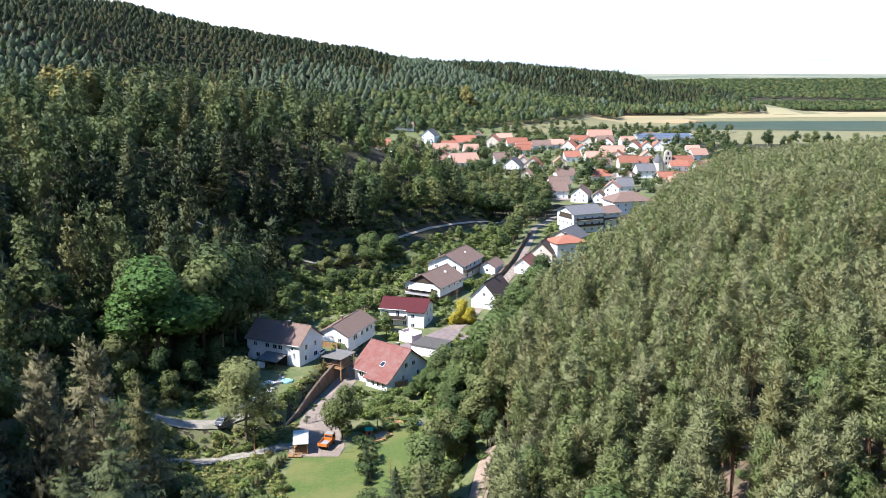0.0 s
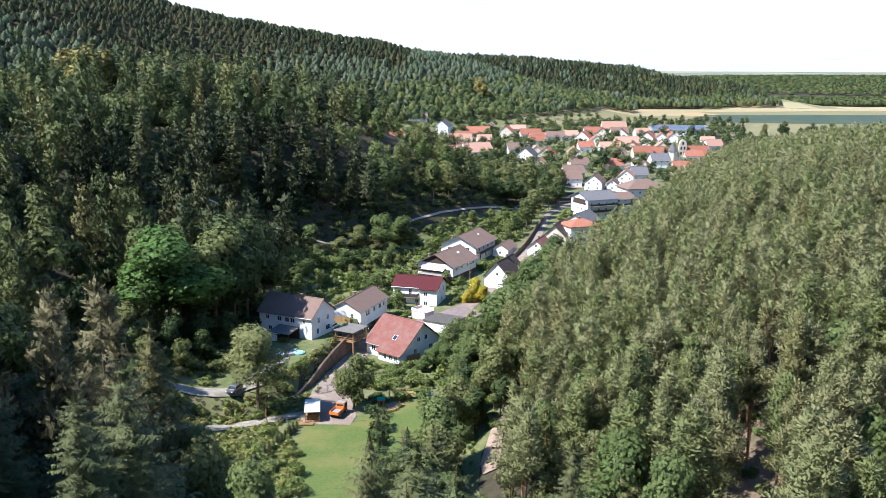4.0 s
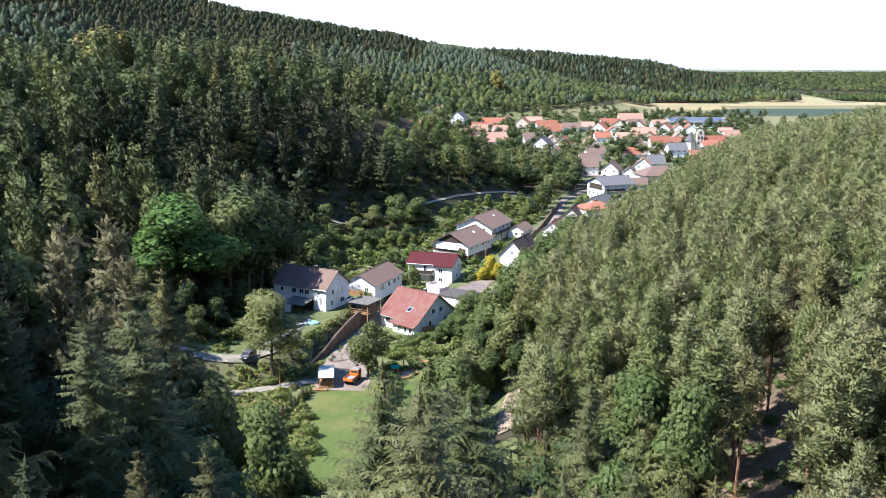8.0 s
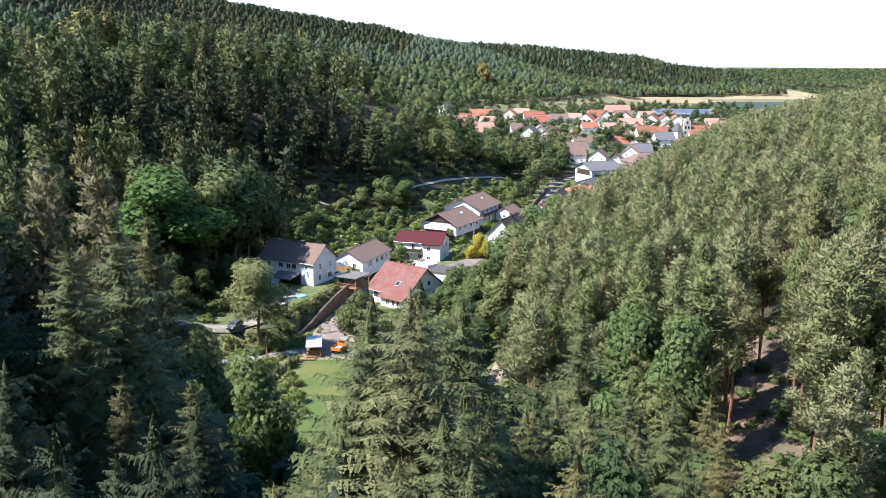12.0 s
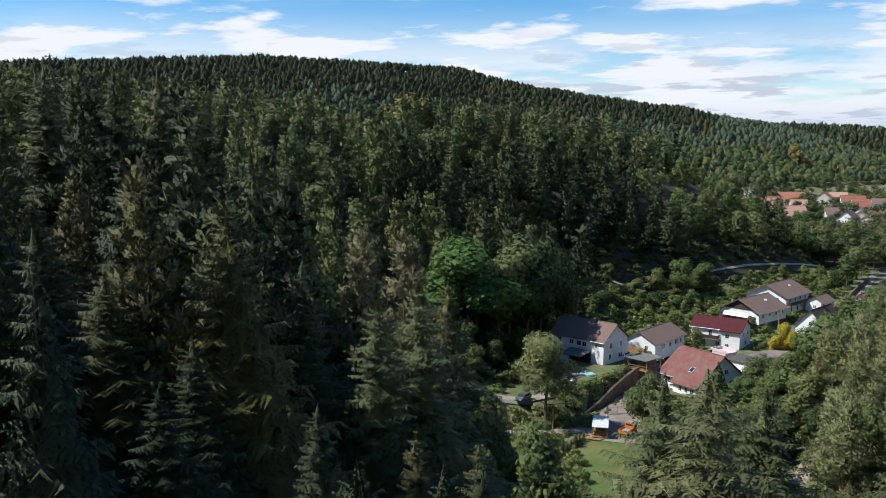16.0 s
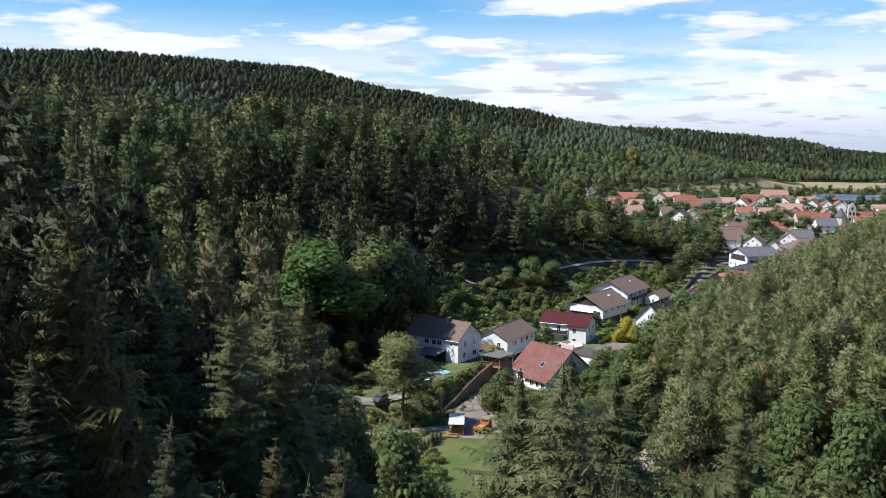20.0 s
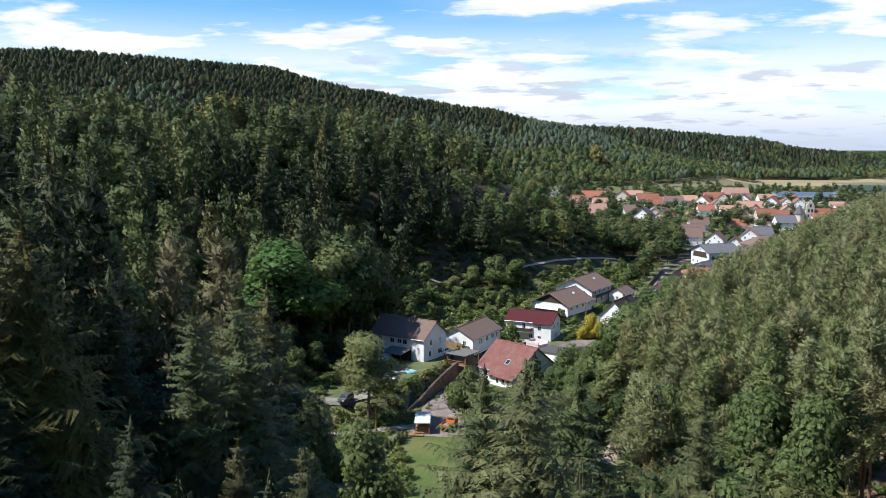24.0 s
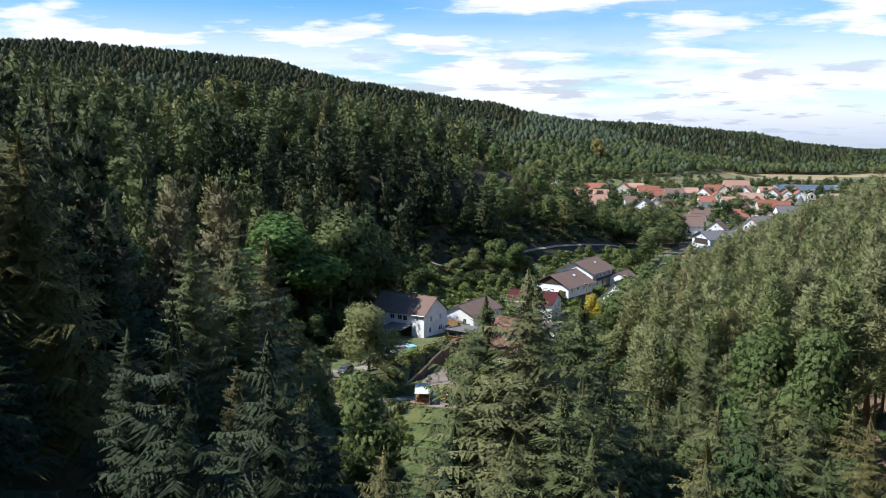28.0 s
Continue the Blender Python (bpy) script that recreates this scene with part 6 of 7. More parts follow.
for h, L, W, z in ((roofA, 16, 14, 6.0), (roofA, 16, 14, 3.2), (roofA2, 11, 11, 4.6)):
    balcony(h, -L / 2 + 0.5, L / 2 - 0.5, -W / 2, -W / 2 - 1.6, z, WOOD_DARK, (-L / 2 + 0.8, L / 2 - 0.8))
part("gable_boarding", boxes((-8.12, -8.0, -5.0, 5.0, 6.4, 8.8)), WOOD_DARK, roofA, "dark boarded loggia")

# left house: lean-to with posts
lean = thing("lean_to", -40.6, 197.0, 4.0, 154, "open lean-to shed with a grey sheet roof", "shed")
bm = bmesh.new()
lo = [bm.verts.new(p) for p in ((-3.0, -1.8, 2.9), (3.0, -1.8, 2.9), (3.0, 2.6, 2.2), (-3.0, 2.6, 2.2))]
hi = [bm.verts.new(v.co + Vector((0, 0, 0.1))) for v in lo]
bm.faces.new(hi)
bm.faces.new(lo[::-1])
for i in range(4):
    bm.faces.new((lo[i], lo[(i + 1) % 4], hi[(i + 1) % 4], hi[i]))
part("sheet_roof", bm, FELT_GREY, lean)
for px_, py_ in ((-2.8, 2.4), (0, 2.4), (2.8, 2.4), (-2.8, -1.6), (2.8, -1.6)):
    part("post", boxes((px_ - 0.07, px_ + 0.07, py_ - 0.07, py_ + 0.07, -0.5, 2.25 if py_ > 0 else 2.85)), WOOD_DARK, lean)
part("side_wall", boxes((0.6, 2.7, 2.3, 2.42, -0.5, 1.7)), WHITE, lean, "white boarded side")
part("back_wall", boxes((-2.9, 2.9, -1.75, -1.65, -0.5, 2.7)), WOOD_DARK, lean)

# carport on the end of the retaining wall
cp = thing("carport", -24.8, 200.4, 3.4, 64, "open wooden carport with flat grey roof on posts", "carport")
part("deck", boxes((-3.0, 3.0, -2.0, 3.2, -0.2, 0.0)), WOOD, cp)
part("flat_roof", boxes((-3.4, 3.4, -2.3, 3.5, 2.35, 2.5)), FELT_GREY, cp)
for a in (-2.9, 0.0, 2.9):
    for b in (-1.9, 3.1):
        part("post", boxes((a - 0.09, a + 0.09, b - 0.09, b + 0.09, 0.0, 2.35)), WOOD, cp)
    part("prop", boxes((a - 0.12, a + 0.12, -1.95, -1.7, -3.4, -0.2)), WOOD, cp, "orange-brown timber prop")
part("rail", boxes((-2.9, 2.9, -1.98, -1.92, 0.85, 0.97), (-2.9, 2.9, -1.98, -1.92, 0.4, 0.5)), WOOD, cp)
part("rail", boxes((-2.98, -2.92, -1.9, 3.1, 0.85, 0.97), (-2.98, -2.92, -1.9, 3.1, 0.4, 0.5)), WOOD, cp)
hedge = thing("board_fence", -29.4, 211.5, 3.6, 157, "tall orange-brown board fence", "fence")
for i in range(14):
    part("board", boxes((-2.8 + i * 0.4, -2.44 + i * 0.4, -0.03, 0.03, -0.4, 1.9)), WOOD, hedge)
fen = thing("board_fence", -9.8, 193.0, 0.4, 35, "low orange-brown board fence by the red house", "fence")
for i in range(9):
    part("board", boxes((-1.8 + i * 0.4, -1.44 + i * 0.4, -0.03, 0.03, -0.3, 1.5)), WOOD, fen)

# retaining wall along the lane, with a pale cap
WALL = [(-33.3, 170.5), (-31.5, 176), (-29.7, 184), (-28.1, 191.5), (-26.5, 198.5), (-25.5, 203.5), (-24.0, 210)]
TOPS = (0.3, 1.3, 2.7, 3.5, 3.9, 4.1, 4.2)
rw = thing("retaining_wall", -30.0, 186.0, 0.0, 0, "rough brown stone retaining wall beside the lane", "wall", kind="")
for (p, q), (za, zb) in zip(zip(WALL, WALL[1:]), zip(TOPS, TOPS[1:])):
    d = Vector((q[0] - p[0], q[1] - p[1])).normalized()
    n = Vector((-d.y, d.x)) * 0.25
    bm = bmesh.new()
    pts = [(p[0] - n.x, p[1] - n.y), (q[0] - n.x, q[1] - n.y), (q[0] + n.x, q[1] + n.y), (p[0] + n.x, p[1] + n.y)]
    tops = (za, zb, zb, za)
    lo = [bm.verts.new((x + 30, y - 186, -0.8)) for x, y in pts]
    hi = [bm.verts.new((x + 30, y - 186, t)) for (x, y), t in zip(pts, tops)]
    bm.faces.new(lo[::-1])
    bm.faces.new(hi)
    for i in range(4):
        bm.faces.new((lo[i], lo[(i + 1) % 4], hi[(i + 1) % 4], hi[i]))
    sec = part("wall_section", bm, STONE, rw)
    bm = bmesh.new()
    tube(bm, (p[0] + 30, p[1] - 186, za + 0.03), (q[0] + 30, q[1] - 186, zb + 0.03), 0.27, 0.27, 4)
    part("cap", bm, BOARD_TAN, sec, "tan weathered wall cap")
drape("terrace_lawn", ([(-46, 172), (-44, 186), (-43, 196)], [(-34.6, 172), (-30.2, 188), (-28.0, 196)]), ROUGH_GRASS, "rough sunlit lawn on the terrace", "lawn", 0.16)
ribbon("terrace_path", [(-43.5, 169), (-41, 174.5), (-37.8, 182), (-37, 190)], 1.1, SHEET, "pale slab path on the terrace", "path", 0.26)

# round paddling pool and things beside the lean-to
pool = thing("paddling_pool", -35.4, 186.3, h1(-35.4, 186.3) + 0.1, 0, "round turquoise paddling pool on the lawn", "pool")
bm = bmesh.new()
for i in range(20):
    a, b = 2 * math.pi * i / 20, 2 * math.pi * (i + 1) / 20
    tube(bm, (0.95 * math.cos(a), 0.95 * math.sin(a), 0.3), (0.95 * math.cos(b), 0.95 * math.sin(b), 0.3), 0.24, 0.24, 8)
TURQ = surface("turquoise_vinyl", (0.20, 0.40, 0.39), (0.28, 0.48, 0.46), 3, rough=0.4)
part("rim", bm, TURQ, pool)
part("water", tubes(((0, 0, 0.0), (0, 0, 0.36), 1.35, 1.35), n=24), surface("pool_water", (0.20, 0.40, 0.41), (0.26, 0.47, 0.48), 2, rough=0.05), pool, "shallow clear water")
g2 = random.Random(5)
for i in range(9):
    x, y = -38.6 + g2.uniform(-1.6, 1.6), 182 + g2.uniform(-3.5, 4)
    t = thing("garden_box", x, y, h1(x, y) + 0.12, g2.uniform(0, 90), "small pale crate lying on the terrace", "crate", "crates on the terrace")
    a, b, c = g2.uniform(0.3, 0.7), g2.uniform(0.3, 0.6), g2.uniform(0.25, 0.6)
    part("box", boxes((-a, a, -b, b, 0, c)), (SHEET, PALE_PINK, TURQ, FRAME_WHITE)[i % 4], t)
    part("lid", boxes((-a - 0.04, a + 0.04, -b - 0.04, b + 0.04, c, c + 0.06)), (FRAME_WHITE, SHEET)[i % 2], t)

# ---- yard: wood shelter, tipper truck, gate, cars ----
sh = thing("wood_shelter", -28.0, 159.3, 0.15, 8, "open firewood shelter with a pale metal roof", "shelter")
bm = bmesh.new()
lo = [bm.verts.new(p) for p in ((-1.5, -2.7, 2.2), (1.5, -2.7, 2.2), (1.5, 2.8, 2.75), (-1.5, 2.8, 2.75))]
hi = [bm.verts.new(v.co + Vector((0, 0, 0.08))) for v in lo]
bm.faces.new(hi)
bm.faces.new(lo[::-1])
for i in range(4):
    bm.faces.new((lo[i], lo[(i + 1) % 4], hi[(i + 1) % 4], hi[i]))
part("metal_roof", bm, surface("pale_metal_sheet", (0.42, 0.44, 0.40), (0.54, 0.55, 0.50), 2, rough=0.75, spec=0.1), sh, "pale grey-green metal roof")
for a in (-1.3, 1.3):
    for b in (-2.4, 0, 2.5):
        part("post", boxes((a - 0.08, a + 0.08, b - 0.08, b + 0.08, -0.3, 2.2 + (b + 2.7) * 0.1)), WOOD, sh)
for k, (b0, top) in enumerate(((-2.3, 1.5), (-0.7, 1.7), (0.9, 1.7))):
    bm = bmesh.new()
    for r in range(int(top / 0.3)):
        for c in range(8):
            x = -1.1 + c * 0.3 + (0.15 if r % 2 else 0)
            tube(bm, (x, b0, 0.15 + r * 0.29), (x + g2.uniform(-0.05, 0.05), b0 + 1.4, 0.15 + r * 0.29), 0.14, 0.14, 6)
    part("firewood", bm, WOOD, sh, "stacked split firewood")
for i in range(16):
    x, y = -29.8 + (i % 5) * 0.55 + g2.uniform(-0.1, 0.1), 155.6 + (i // 5) * 0.4
    lg = thing("log", x, y, 0.16 + (0.28 if i > 11 else 0), 0, "short cut log lying before the shelter", "log", "cut logs")
    part("trunk", tubes(((-0.25, 0, 0.16), (0.25, 0.05, 0.16), 0.17, 0.16), n=8), WOOD, lg)


def wheel(parent, x, y, z, r, w):
    t = part("wheel", tubes(((x, y - w / 2, z), (x, y + w / 2, z), r, r), n=16), BLACK, parent)
    part("rim", tubes(((x, y - w / 2 - 0.01, z), (x, y + w / 2 + 0.01, z), r * 0.55, r * 0.55), n=12), METAL, t)


tr = thing("tipper_truck", -23.0, 160.8, 0.2, 72, "small orange tipper truck with a flat load bed", "truck")
part("chassis", boxes((-2.2, 2.1, -0.55, 0.55, 0.5, 0.75)), BLACK, tr)
bed = part("load_bed", boxes((-2.4, 0.3, -1.0, 1.0, 0.85, 0.95)), ORANGE_PAINT, tr)
for d in ((-2.4, 0.3, -1.0, -0.93, 0.95, 1.45), (-2.4, 0.3, 0.93, 1.0, 0.95, 1.45), (-2.4, -2.33, -0.93, 0.93, 0.95, 1.45), (0.23, 0.3, -0.93, 0.93, 0.95, 1.7)):
    part("side_board", boxes(d), ORANGE_PAINT, bed)
part("load", boxes((-2.1, 0.0, -0.8, 0.8, 0.95, 1.15)), SHEET, bed, "pale rubble load")
bm = boxes((0.5, 1.9, -0.95, 0.95, 0.75, 2.2))
bmesh.ops.bevel(bm, geom=list(bm.edges), offset=0.10, segments=2, affect="EDGES")
cab = part("cab", bm, ORANGE_PAINT, tr)
part("windscreen", boxes((1.88, 1.93, -0.8, 0.8, 1.45, 2.0)), GLASS, cab)
part("rear_window", boxes((0.47, 0.52, -0.7, 0.7, 1.5, 2.0)), GLASS, cab)
for s in (-1, 1):
    part("side_window", boxes((0.8, 1.6, s * 0.93 - 0.03, s * 0.93 + 0.05, 1.45, 2.0)), GLASS, cab)
part("cab_roof", boxes((0.55, 1.85, -0.85, 0.85, 2.19, 2.25)), SHEET, cab, "pale cab roof")
for x in (-1.5, 1.35):
    for s in (-0.8, 0.8):
        wheel(tr, x, s, 0.45, 0.45, 0.3)
for s in (-0.7, 0.7):
    part("headlight", tubes(((2.0, s, 0.9), (2.08, s, 0.9), 0.12, 0.12), n=10), FRAME_WHITE, tr)


def car(x, y, z, turn, paint, label):
    c = thing("car", x, y, z, turn, label, "car", "parked cars")
    bm = bmesh.new()
    prof = [(-2.05, 0.35), (2.05, 0.35), (2.1, 0.72), (1.15, 0.92), (0.55, 1.40), (-1.35, 1.45), (-2.0, 0.95)]
    rings = [[bm.verts.new((x_, s * (0.86 if z_ < 1.0 else 0.70), z_)) for x_, z_ in prof] for s in (-1, 1)]
    bm.faces.new(rings[0])
    bm.faces.new(rings[1][::-1])
    for i in range(len(prof)):
        j = (i + 1) % len(prof)
        bm.faces.new((rings[0][i], rings[1][i], rings[1][j], rings[0][j]))
    bmesh.ops.bevel(bm, geom=list(bm.edges), offset=0.07, segments=2, affect="EDGES")
    body = part("body", bm, paint, c)
    for s in (-1, 1):
        bm = bmesh.new()
        v = [bm.verts.new(p) for p in ((1.0, s * 0.87, 0.96), (0.5, s * 0.735, 1.34), (-1.25, s * 0.735, 1.36), (-1.75, s * 0.86, 0.98))]
        bm.faces.new(v)
        part("side_window", bm, GLASS, body)
    bm = bmesh.new()
    bm.faces.new([bm.verts.new(p) for p in ((1.14, -0.72, 0.96), (1.14, 0.72, 0.96), (0.62, 0.62, 1.37), (0.62, -0.62, 1.37))])
    part("windscreen", bm, GLASS, body)
    bm = bmesh.new()
    bm.faces.new([bm.verts.new(p) for p in ((-2.0, -0.70, 1.0), (-1.42, -0.62, 1.42), (-1.42, 0.62, 1.42), (-2.0, 0.70, 1.0))])
    part("rear_window", bm, GLASS, body)
    for x_ in (-1.3, 1.3):
        for s in (-0.78, 0.78):
            wheel(c, x_, s, 0.31, 0.31, 0.2)
    for s in (-0.6, 0.6):
        part("headlight", boxes((2.02, 2.13, s - 0.16, s + 0.16, 0.6, 0.72)), FRAME_WHITE, body)
        part("tail_light", boxes((-2.12, -2.02, s - 0.14, s + 0.14, 0.8, 0.95)), TILE_MAROON, body)
    return c


DARK_GREY = surface("dark_grey_paint", (0.10, 0.105, 0.11), (0.14, 0.145, 0.15), 3, rough=0.3, metal=0.4)
WHITE_PAINT = surface("white_paint", (0.72, 0.72, 0.71), (0.78, 0.78, 0.77), 3, rough=0.35)
car(-44.0, 162.3, h1(-44, 162.3) + 0.25, 255, DARK_GREY, "dark grey hatchback parked on the gravel track")
car(-18.8, 218.6, h1(-18.8, 218.6) + 0.25, 120, WHITE_PAINT, "white car parked beside the bungalow")
car(-30.5, 205.5, 4.2, 70, WHITE_PAINT, "white car parked under the carport")

gt = thing("yard_gate", -27.0, 173.0, 0.15, 34, "two-leaf wire mesh gate across the lane", "gate")
for k, x0 in enumerate((-2.2, 0.05)):
    lf = part("gate_leaf", tubes(((x0, 0, 0.15), (x0 + 2.1, 0, 0.15), 0.035, 0.035), ((x0, 0, 1.6), (x0 + 2.1, 0, 1.6), 0.035, 0.035), ((x0, 0, 0.15), (x0, 0, 1.6), 0.035, 0.035), ((x0 + 2.1, 0, 0.15), (x0 + 2.1, 0, 1.6), 0.035, 0.035), n=6), METAL, gt)
    part("mesh", tubes(*[((x0 + 0.1 + i * 0.2, 0, 0.15), (x0 + 0.1 + i * 0.2, 0, 1.6), 0.012, 0.012) for i in range(10)], n=4), METAL, lf)
for x0 in (-2.3, 2.25):
    part("gate_post", tubes(((x0, 0, -0.3), (x0, 0, 1.9), 0.07, 0.07), n=8), METAL, gt)


def pole(x, y, tall, label, arms=True):
    p = thing("utility_pole", x, y, h1(x, y), 20, label, "pole", "poles")
    part("shaft", tubes(((0, 0, -0.5), (0, 0, tall), 0.13, 0.09), n=8), WOOD, p)
    if arms:
        part("crossarm", boxes((-0.7, 0.7, -0.06, 0.06, tall - 0.6, tall - 0.48)), WOOD_DARK, p)
        for s in (-0.6, 0, 0.6):
            part("insulator", tubes(((s, 0, tall - 0.48), (s, 0, tall - 0.25), 0.06, 0.04), n=6), FRAME_WHITE, p)


pole(-36.8, 157.7, 5.5, "weathered wooden pole beside the track")
pole(-9.7, 146.5, 4.2, "slender grey pole in the meadow", False)
pole(-21.5, 199.2, 6.5, "weathered wooden pole beside the lane")
pole(4.5, 268.9, 7.0, "slender street pole beside the lane")
pole(38, 395, 8.0, "tall wooden pole beside the street")

# ---- playground beside the meadow ----
sb = thing("sandpit", -13.2, 165.2, 0.14, 38, "sandpit framed with wooden boards", "sandpit")
part("sand", boxes((-2.6, 2.6, -1.2, 1.2, -0.1, 0.08)), DIRT, sb)
for d in ((-2.7, 2.7, -1.35, -1.2, -0.1, 0.3), (-2.7, 2.7, 1.2, 1.35, -0.1, 0.3), (-2.7, -2.55, -1.2, 1.2, -0.1, 0.3), (2.55, 2.7, -1.2, 1.2, -0.1, 0.3)):
    part("board", boxes(d), WOOD, sb)
bench = thing("bench", -13.0, 162.6, 0.12, 38, "low plain wooden bench at the sandpit", "bench")
part("seat", boxes((-1.9, 1.9, -0.22, 0.22, 0.4, 0.47)), WOOD, bench)
for a in (-1.5, 1.5):
    part("leg", boxes((a - 0.08, a + 0.08, -0.18, 0.18, -0.1, 0.4)), WOOD, bench)
ph = thing("playhouse", -15.2, 166.6, 0.14, 10, "small red plastic playhouse with a green roof", "playhouse")
part("wall", boxes((-0.7, 0.7, -0.6, 0.6, 0, 1.1)), surface("red_plastic", (0.50, 0.06, 0.03), (0.58, 0.09, 0.05), 3, rough=0.5), ph)
# Black sheet on the wall, put in for the shade inside the door opening.
part("doorway", boxes((-0.25, 0.25, -0.63, -0.6, 0, 0.8)), BLACK, ph)
part("roof", roof_slab(1.4, 1.3, 1.1, 0.4, 0.12, 0.15, 0.08), surface("green_plastic", (0.02, 0.28, 0.16), (0.03, 0.34, 0.20), 3, rough=0.5), ph, "green plastic roof")
sw = thing("swing_frame", -11.6, 169.4, 0.12, 12, "wooden swing frame with a yellow slide", "swing")
part("beam", tubes(((-2.2, 0, 2.3), (1.6, 0, 2.3), 0.09, 0.09), n=8), WOOD, sw)
for a in (-2.1, 1.5):
    for b in (-1.0, 1.0):
        part("leg", tubes(((a, b, -0.2), (a, 0, 2.3), 0.07, 0.07), n=6), WOOD, sw)
for a in (-1.2, 0.2):
    part("rope", tubes(((a, 0, 2.3), (a, 0, 0.5), 0.02, 0.02), ((a + 0.5, 0, 2.3), (a + 0.5, 0, 0.5), 0.02, 0.02), n=4), METAL, sw)
    part("swing_seat", boxes((a - 0.02, a + 0.52, -0.12, 0.12, 0.46, 0.5)), BLACK, sw)
part("platform", boxes((1.6, 2.8, -0.6, 0.6, 1.3, 1.4)), WOOD, sw)
YEL = surface("yellow_plastic", (0.60, 0.42, 0.10), (0.68, 0.50, 0.16), 3, rough=0.4)
for b in (-0.5, 0.5):
    part("slide_rail", tubes(((2.8, b * 0.7, 1.4), (5.0, b * 0.7, 0.2), 0.06, 0.06), n=6), YEL, sw)
bm = bmesh.new()
v = [bm.verts.new(p) for p in ((2.8, -0.33, 1.34), (2.8, 0.33, 1.34), (5.0, 0.33, 0.14), (5.0, -0.33, 0.14))]
w = [bm.verts.new(p.co - Vector((0, 0, 0.05))) for p in v]
bm.faces.new(v)
bm.faces.new(w[::-1])
for i in range(4):
    bm.faces.new((v[i], v[(i + 1) % 4], w[(i + 1) % 4], w[i]))
part("chute", bm, YEL, sw, "yellow slide chute")
tp = thing("covered_heap", -5.5, 171.5, h1(-5.5, 171.5), 0, "heap under a crumpled blue tarpaulin", "tarpaulin")
bm = bmesh.new()
bmesh.ops.create_icosphere(bm, subdivisions=3, radius=1.0)
for v in bm.verts:
    v.co = Vector((v.co.x * 1.2, v.co.y * 0.9, max(v.co.z, -0.1) * 0.9)) * (1 + 0.25 * noise.noise(v.co * 2.3))
part("sheet", bm, surface("blue_tarpaulin", (0.10, 0.17, 0.34), (0.22, 0.30, 0.46), 3, rough=0.5), tp)

# hedge of young trees across the meadow and along its edge
for i in range(9):
    single("spruce" if i % 3 else "shrub", "mid", i, -15.4 + 0.22 * i + (i % 2) * 0.6, 159.5 - 1.9 * i, (3.6, 2.4, 3.0)[i % 3] + (i == 4) * 1.5, "young tree in the row across the meadow", group="saplings in the meadow", wide=1.5 if i % 3 else 1.1)
for i in range(13):
    single("spruce", "mid", i, -30.3 - 0.42 * i, 154.5 - 1.6 * i, 1.9 + 0.4 * (i % 3), "young conifer in the row beside the meadow", group="young conifers", wide=1.6)

# rockery on the slope, low street wall, road through the village
for i in range(24):
    x, y = -25.5 + g2.uniform(-4.5, 4), 262 + g2.uniform(-3.5, 3.5)
    rk = thing("boulder", x, y, h1(x, y), g2.uniform(0, 180), "pale reddish sandstone boulder on the slope", "boulder", "boulders on the slope")
    bm = bmesh.new()
    bmesh.ops.create_icosphere(bm, subdivisions=2, radius=g2.uniform(0.5, 1.3))
    for v in bm.verts:
        v.co = Vector((v.co.x * 1.4, v.co.y, v.co.z * 0.6)) * (1 + 0.35 * noise.noise(v.co * 1.7 + Vector((i, 0, 0))))
    part("stone", bm, DIRT, rk)
sw_line = [(13.5, 283), (19.4, 301), (26.5, 327), (33.5, 360), (40, 388)]
stw = thing("street_wall", 26, 330, 0, 0, "long low dark stone wall along the street", "wall")
for p, q in zip(sw_line, sw_line[1:]):
    d = Vector((q[0] - p[0], q[1] - p[1])).normalized()
    n = Vector((-d.y, d.x)) * 0.25
    bm = bmesh.new()
    ring = [(p[0] - n.x, p[1] - n.y), (q[0] - n.x, q[1] - n.y), (q[0] + n.x, q[1] + n.y), (p[0] + n.x, p[1] + n.y)]
    lo = [bm.verts.new((x - 26, y - 330, -0.5 + h1(x, y))) for x, y in ring]
    hi = [bm.verts.new((x - 26, y - 330, 1.7 + h1(x, y))) for x, y in ring]
    bm.faces.new(lo[::-1])
    bm.faces.new(hi)
    for i in range(4):
        bm.faces.new((lo[i], lo[(i + 1) % 4], hi[(i + 1) % 4], hi[i]))
    part("wall_section", bm, STONE, stw)
ribbon("village_road", [(20, 478), (40, 490), (70, 489), (96, 505), (112, 540), (118, 600)], 6, ASPHALT, "pale asphalt road through the village", "road", 0.5)

# ---- church and hall of the village ----
ch = house(163, 594, h1(163, 594), 8, 16, 10, 6.5, 5.5, TILE_ORANGE, CREAM, "small church nave with an orange roof", chimney=None, name="church")
tw = thing("bell_tower", 153, 590, h1(153, 590), 8, "narrow rounded sandstone bell gable with open arches", "tower")
bm = bmesh.new()
ring = [(-2.6, -1), (2.6, -1), (2.6, 13.5), (2.2, 15.2), (1.2, 16.3), (0, 16.7), (-1.2, 16.3), (-2.2, 15.2), (-2.6, 13.5)]
f = [[bm.verts.new((x, s, z)) for x, z in ring] for s in (-0.7, 0.7)]
bm.faces.new(f[0])
bm.faces.new(f[1][::-1])
for i in range(len(ring)):
    j = (i + 1) % len(ring)
    bm.faces.new((f[0][i], f[1][i], f[1][j], f[0][j]))
part("wall", bm, CREAM, tw)
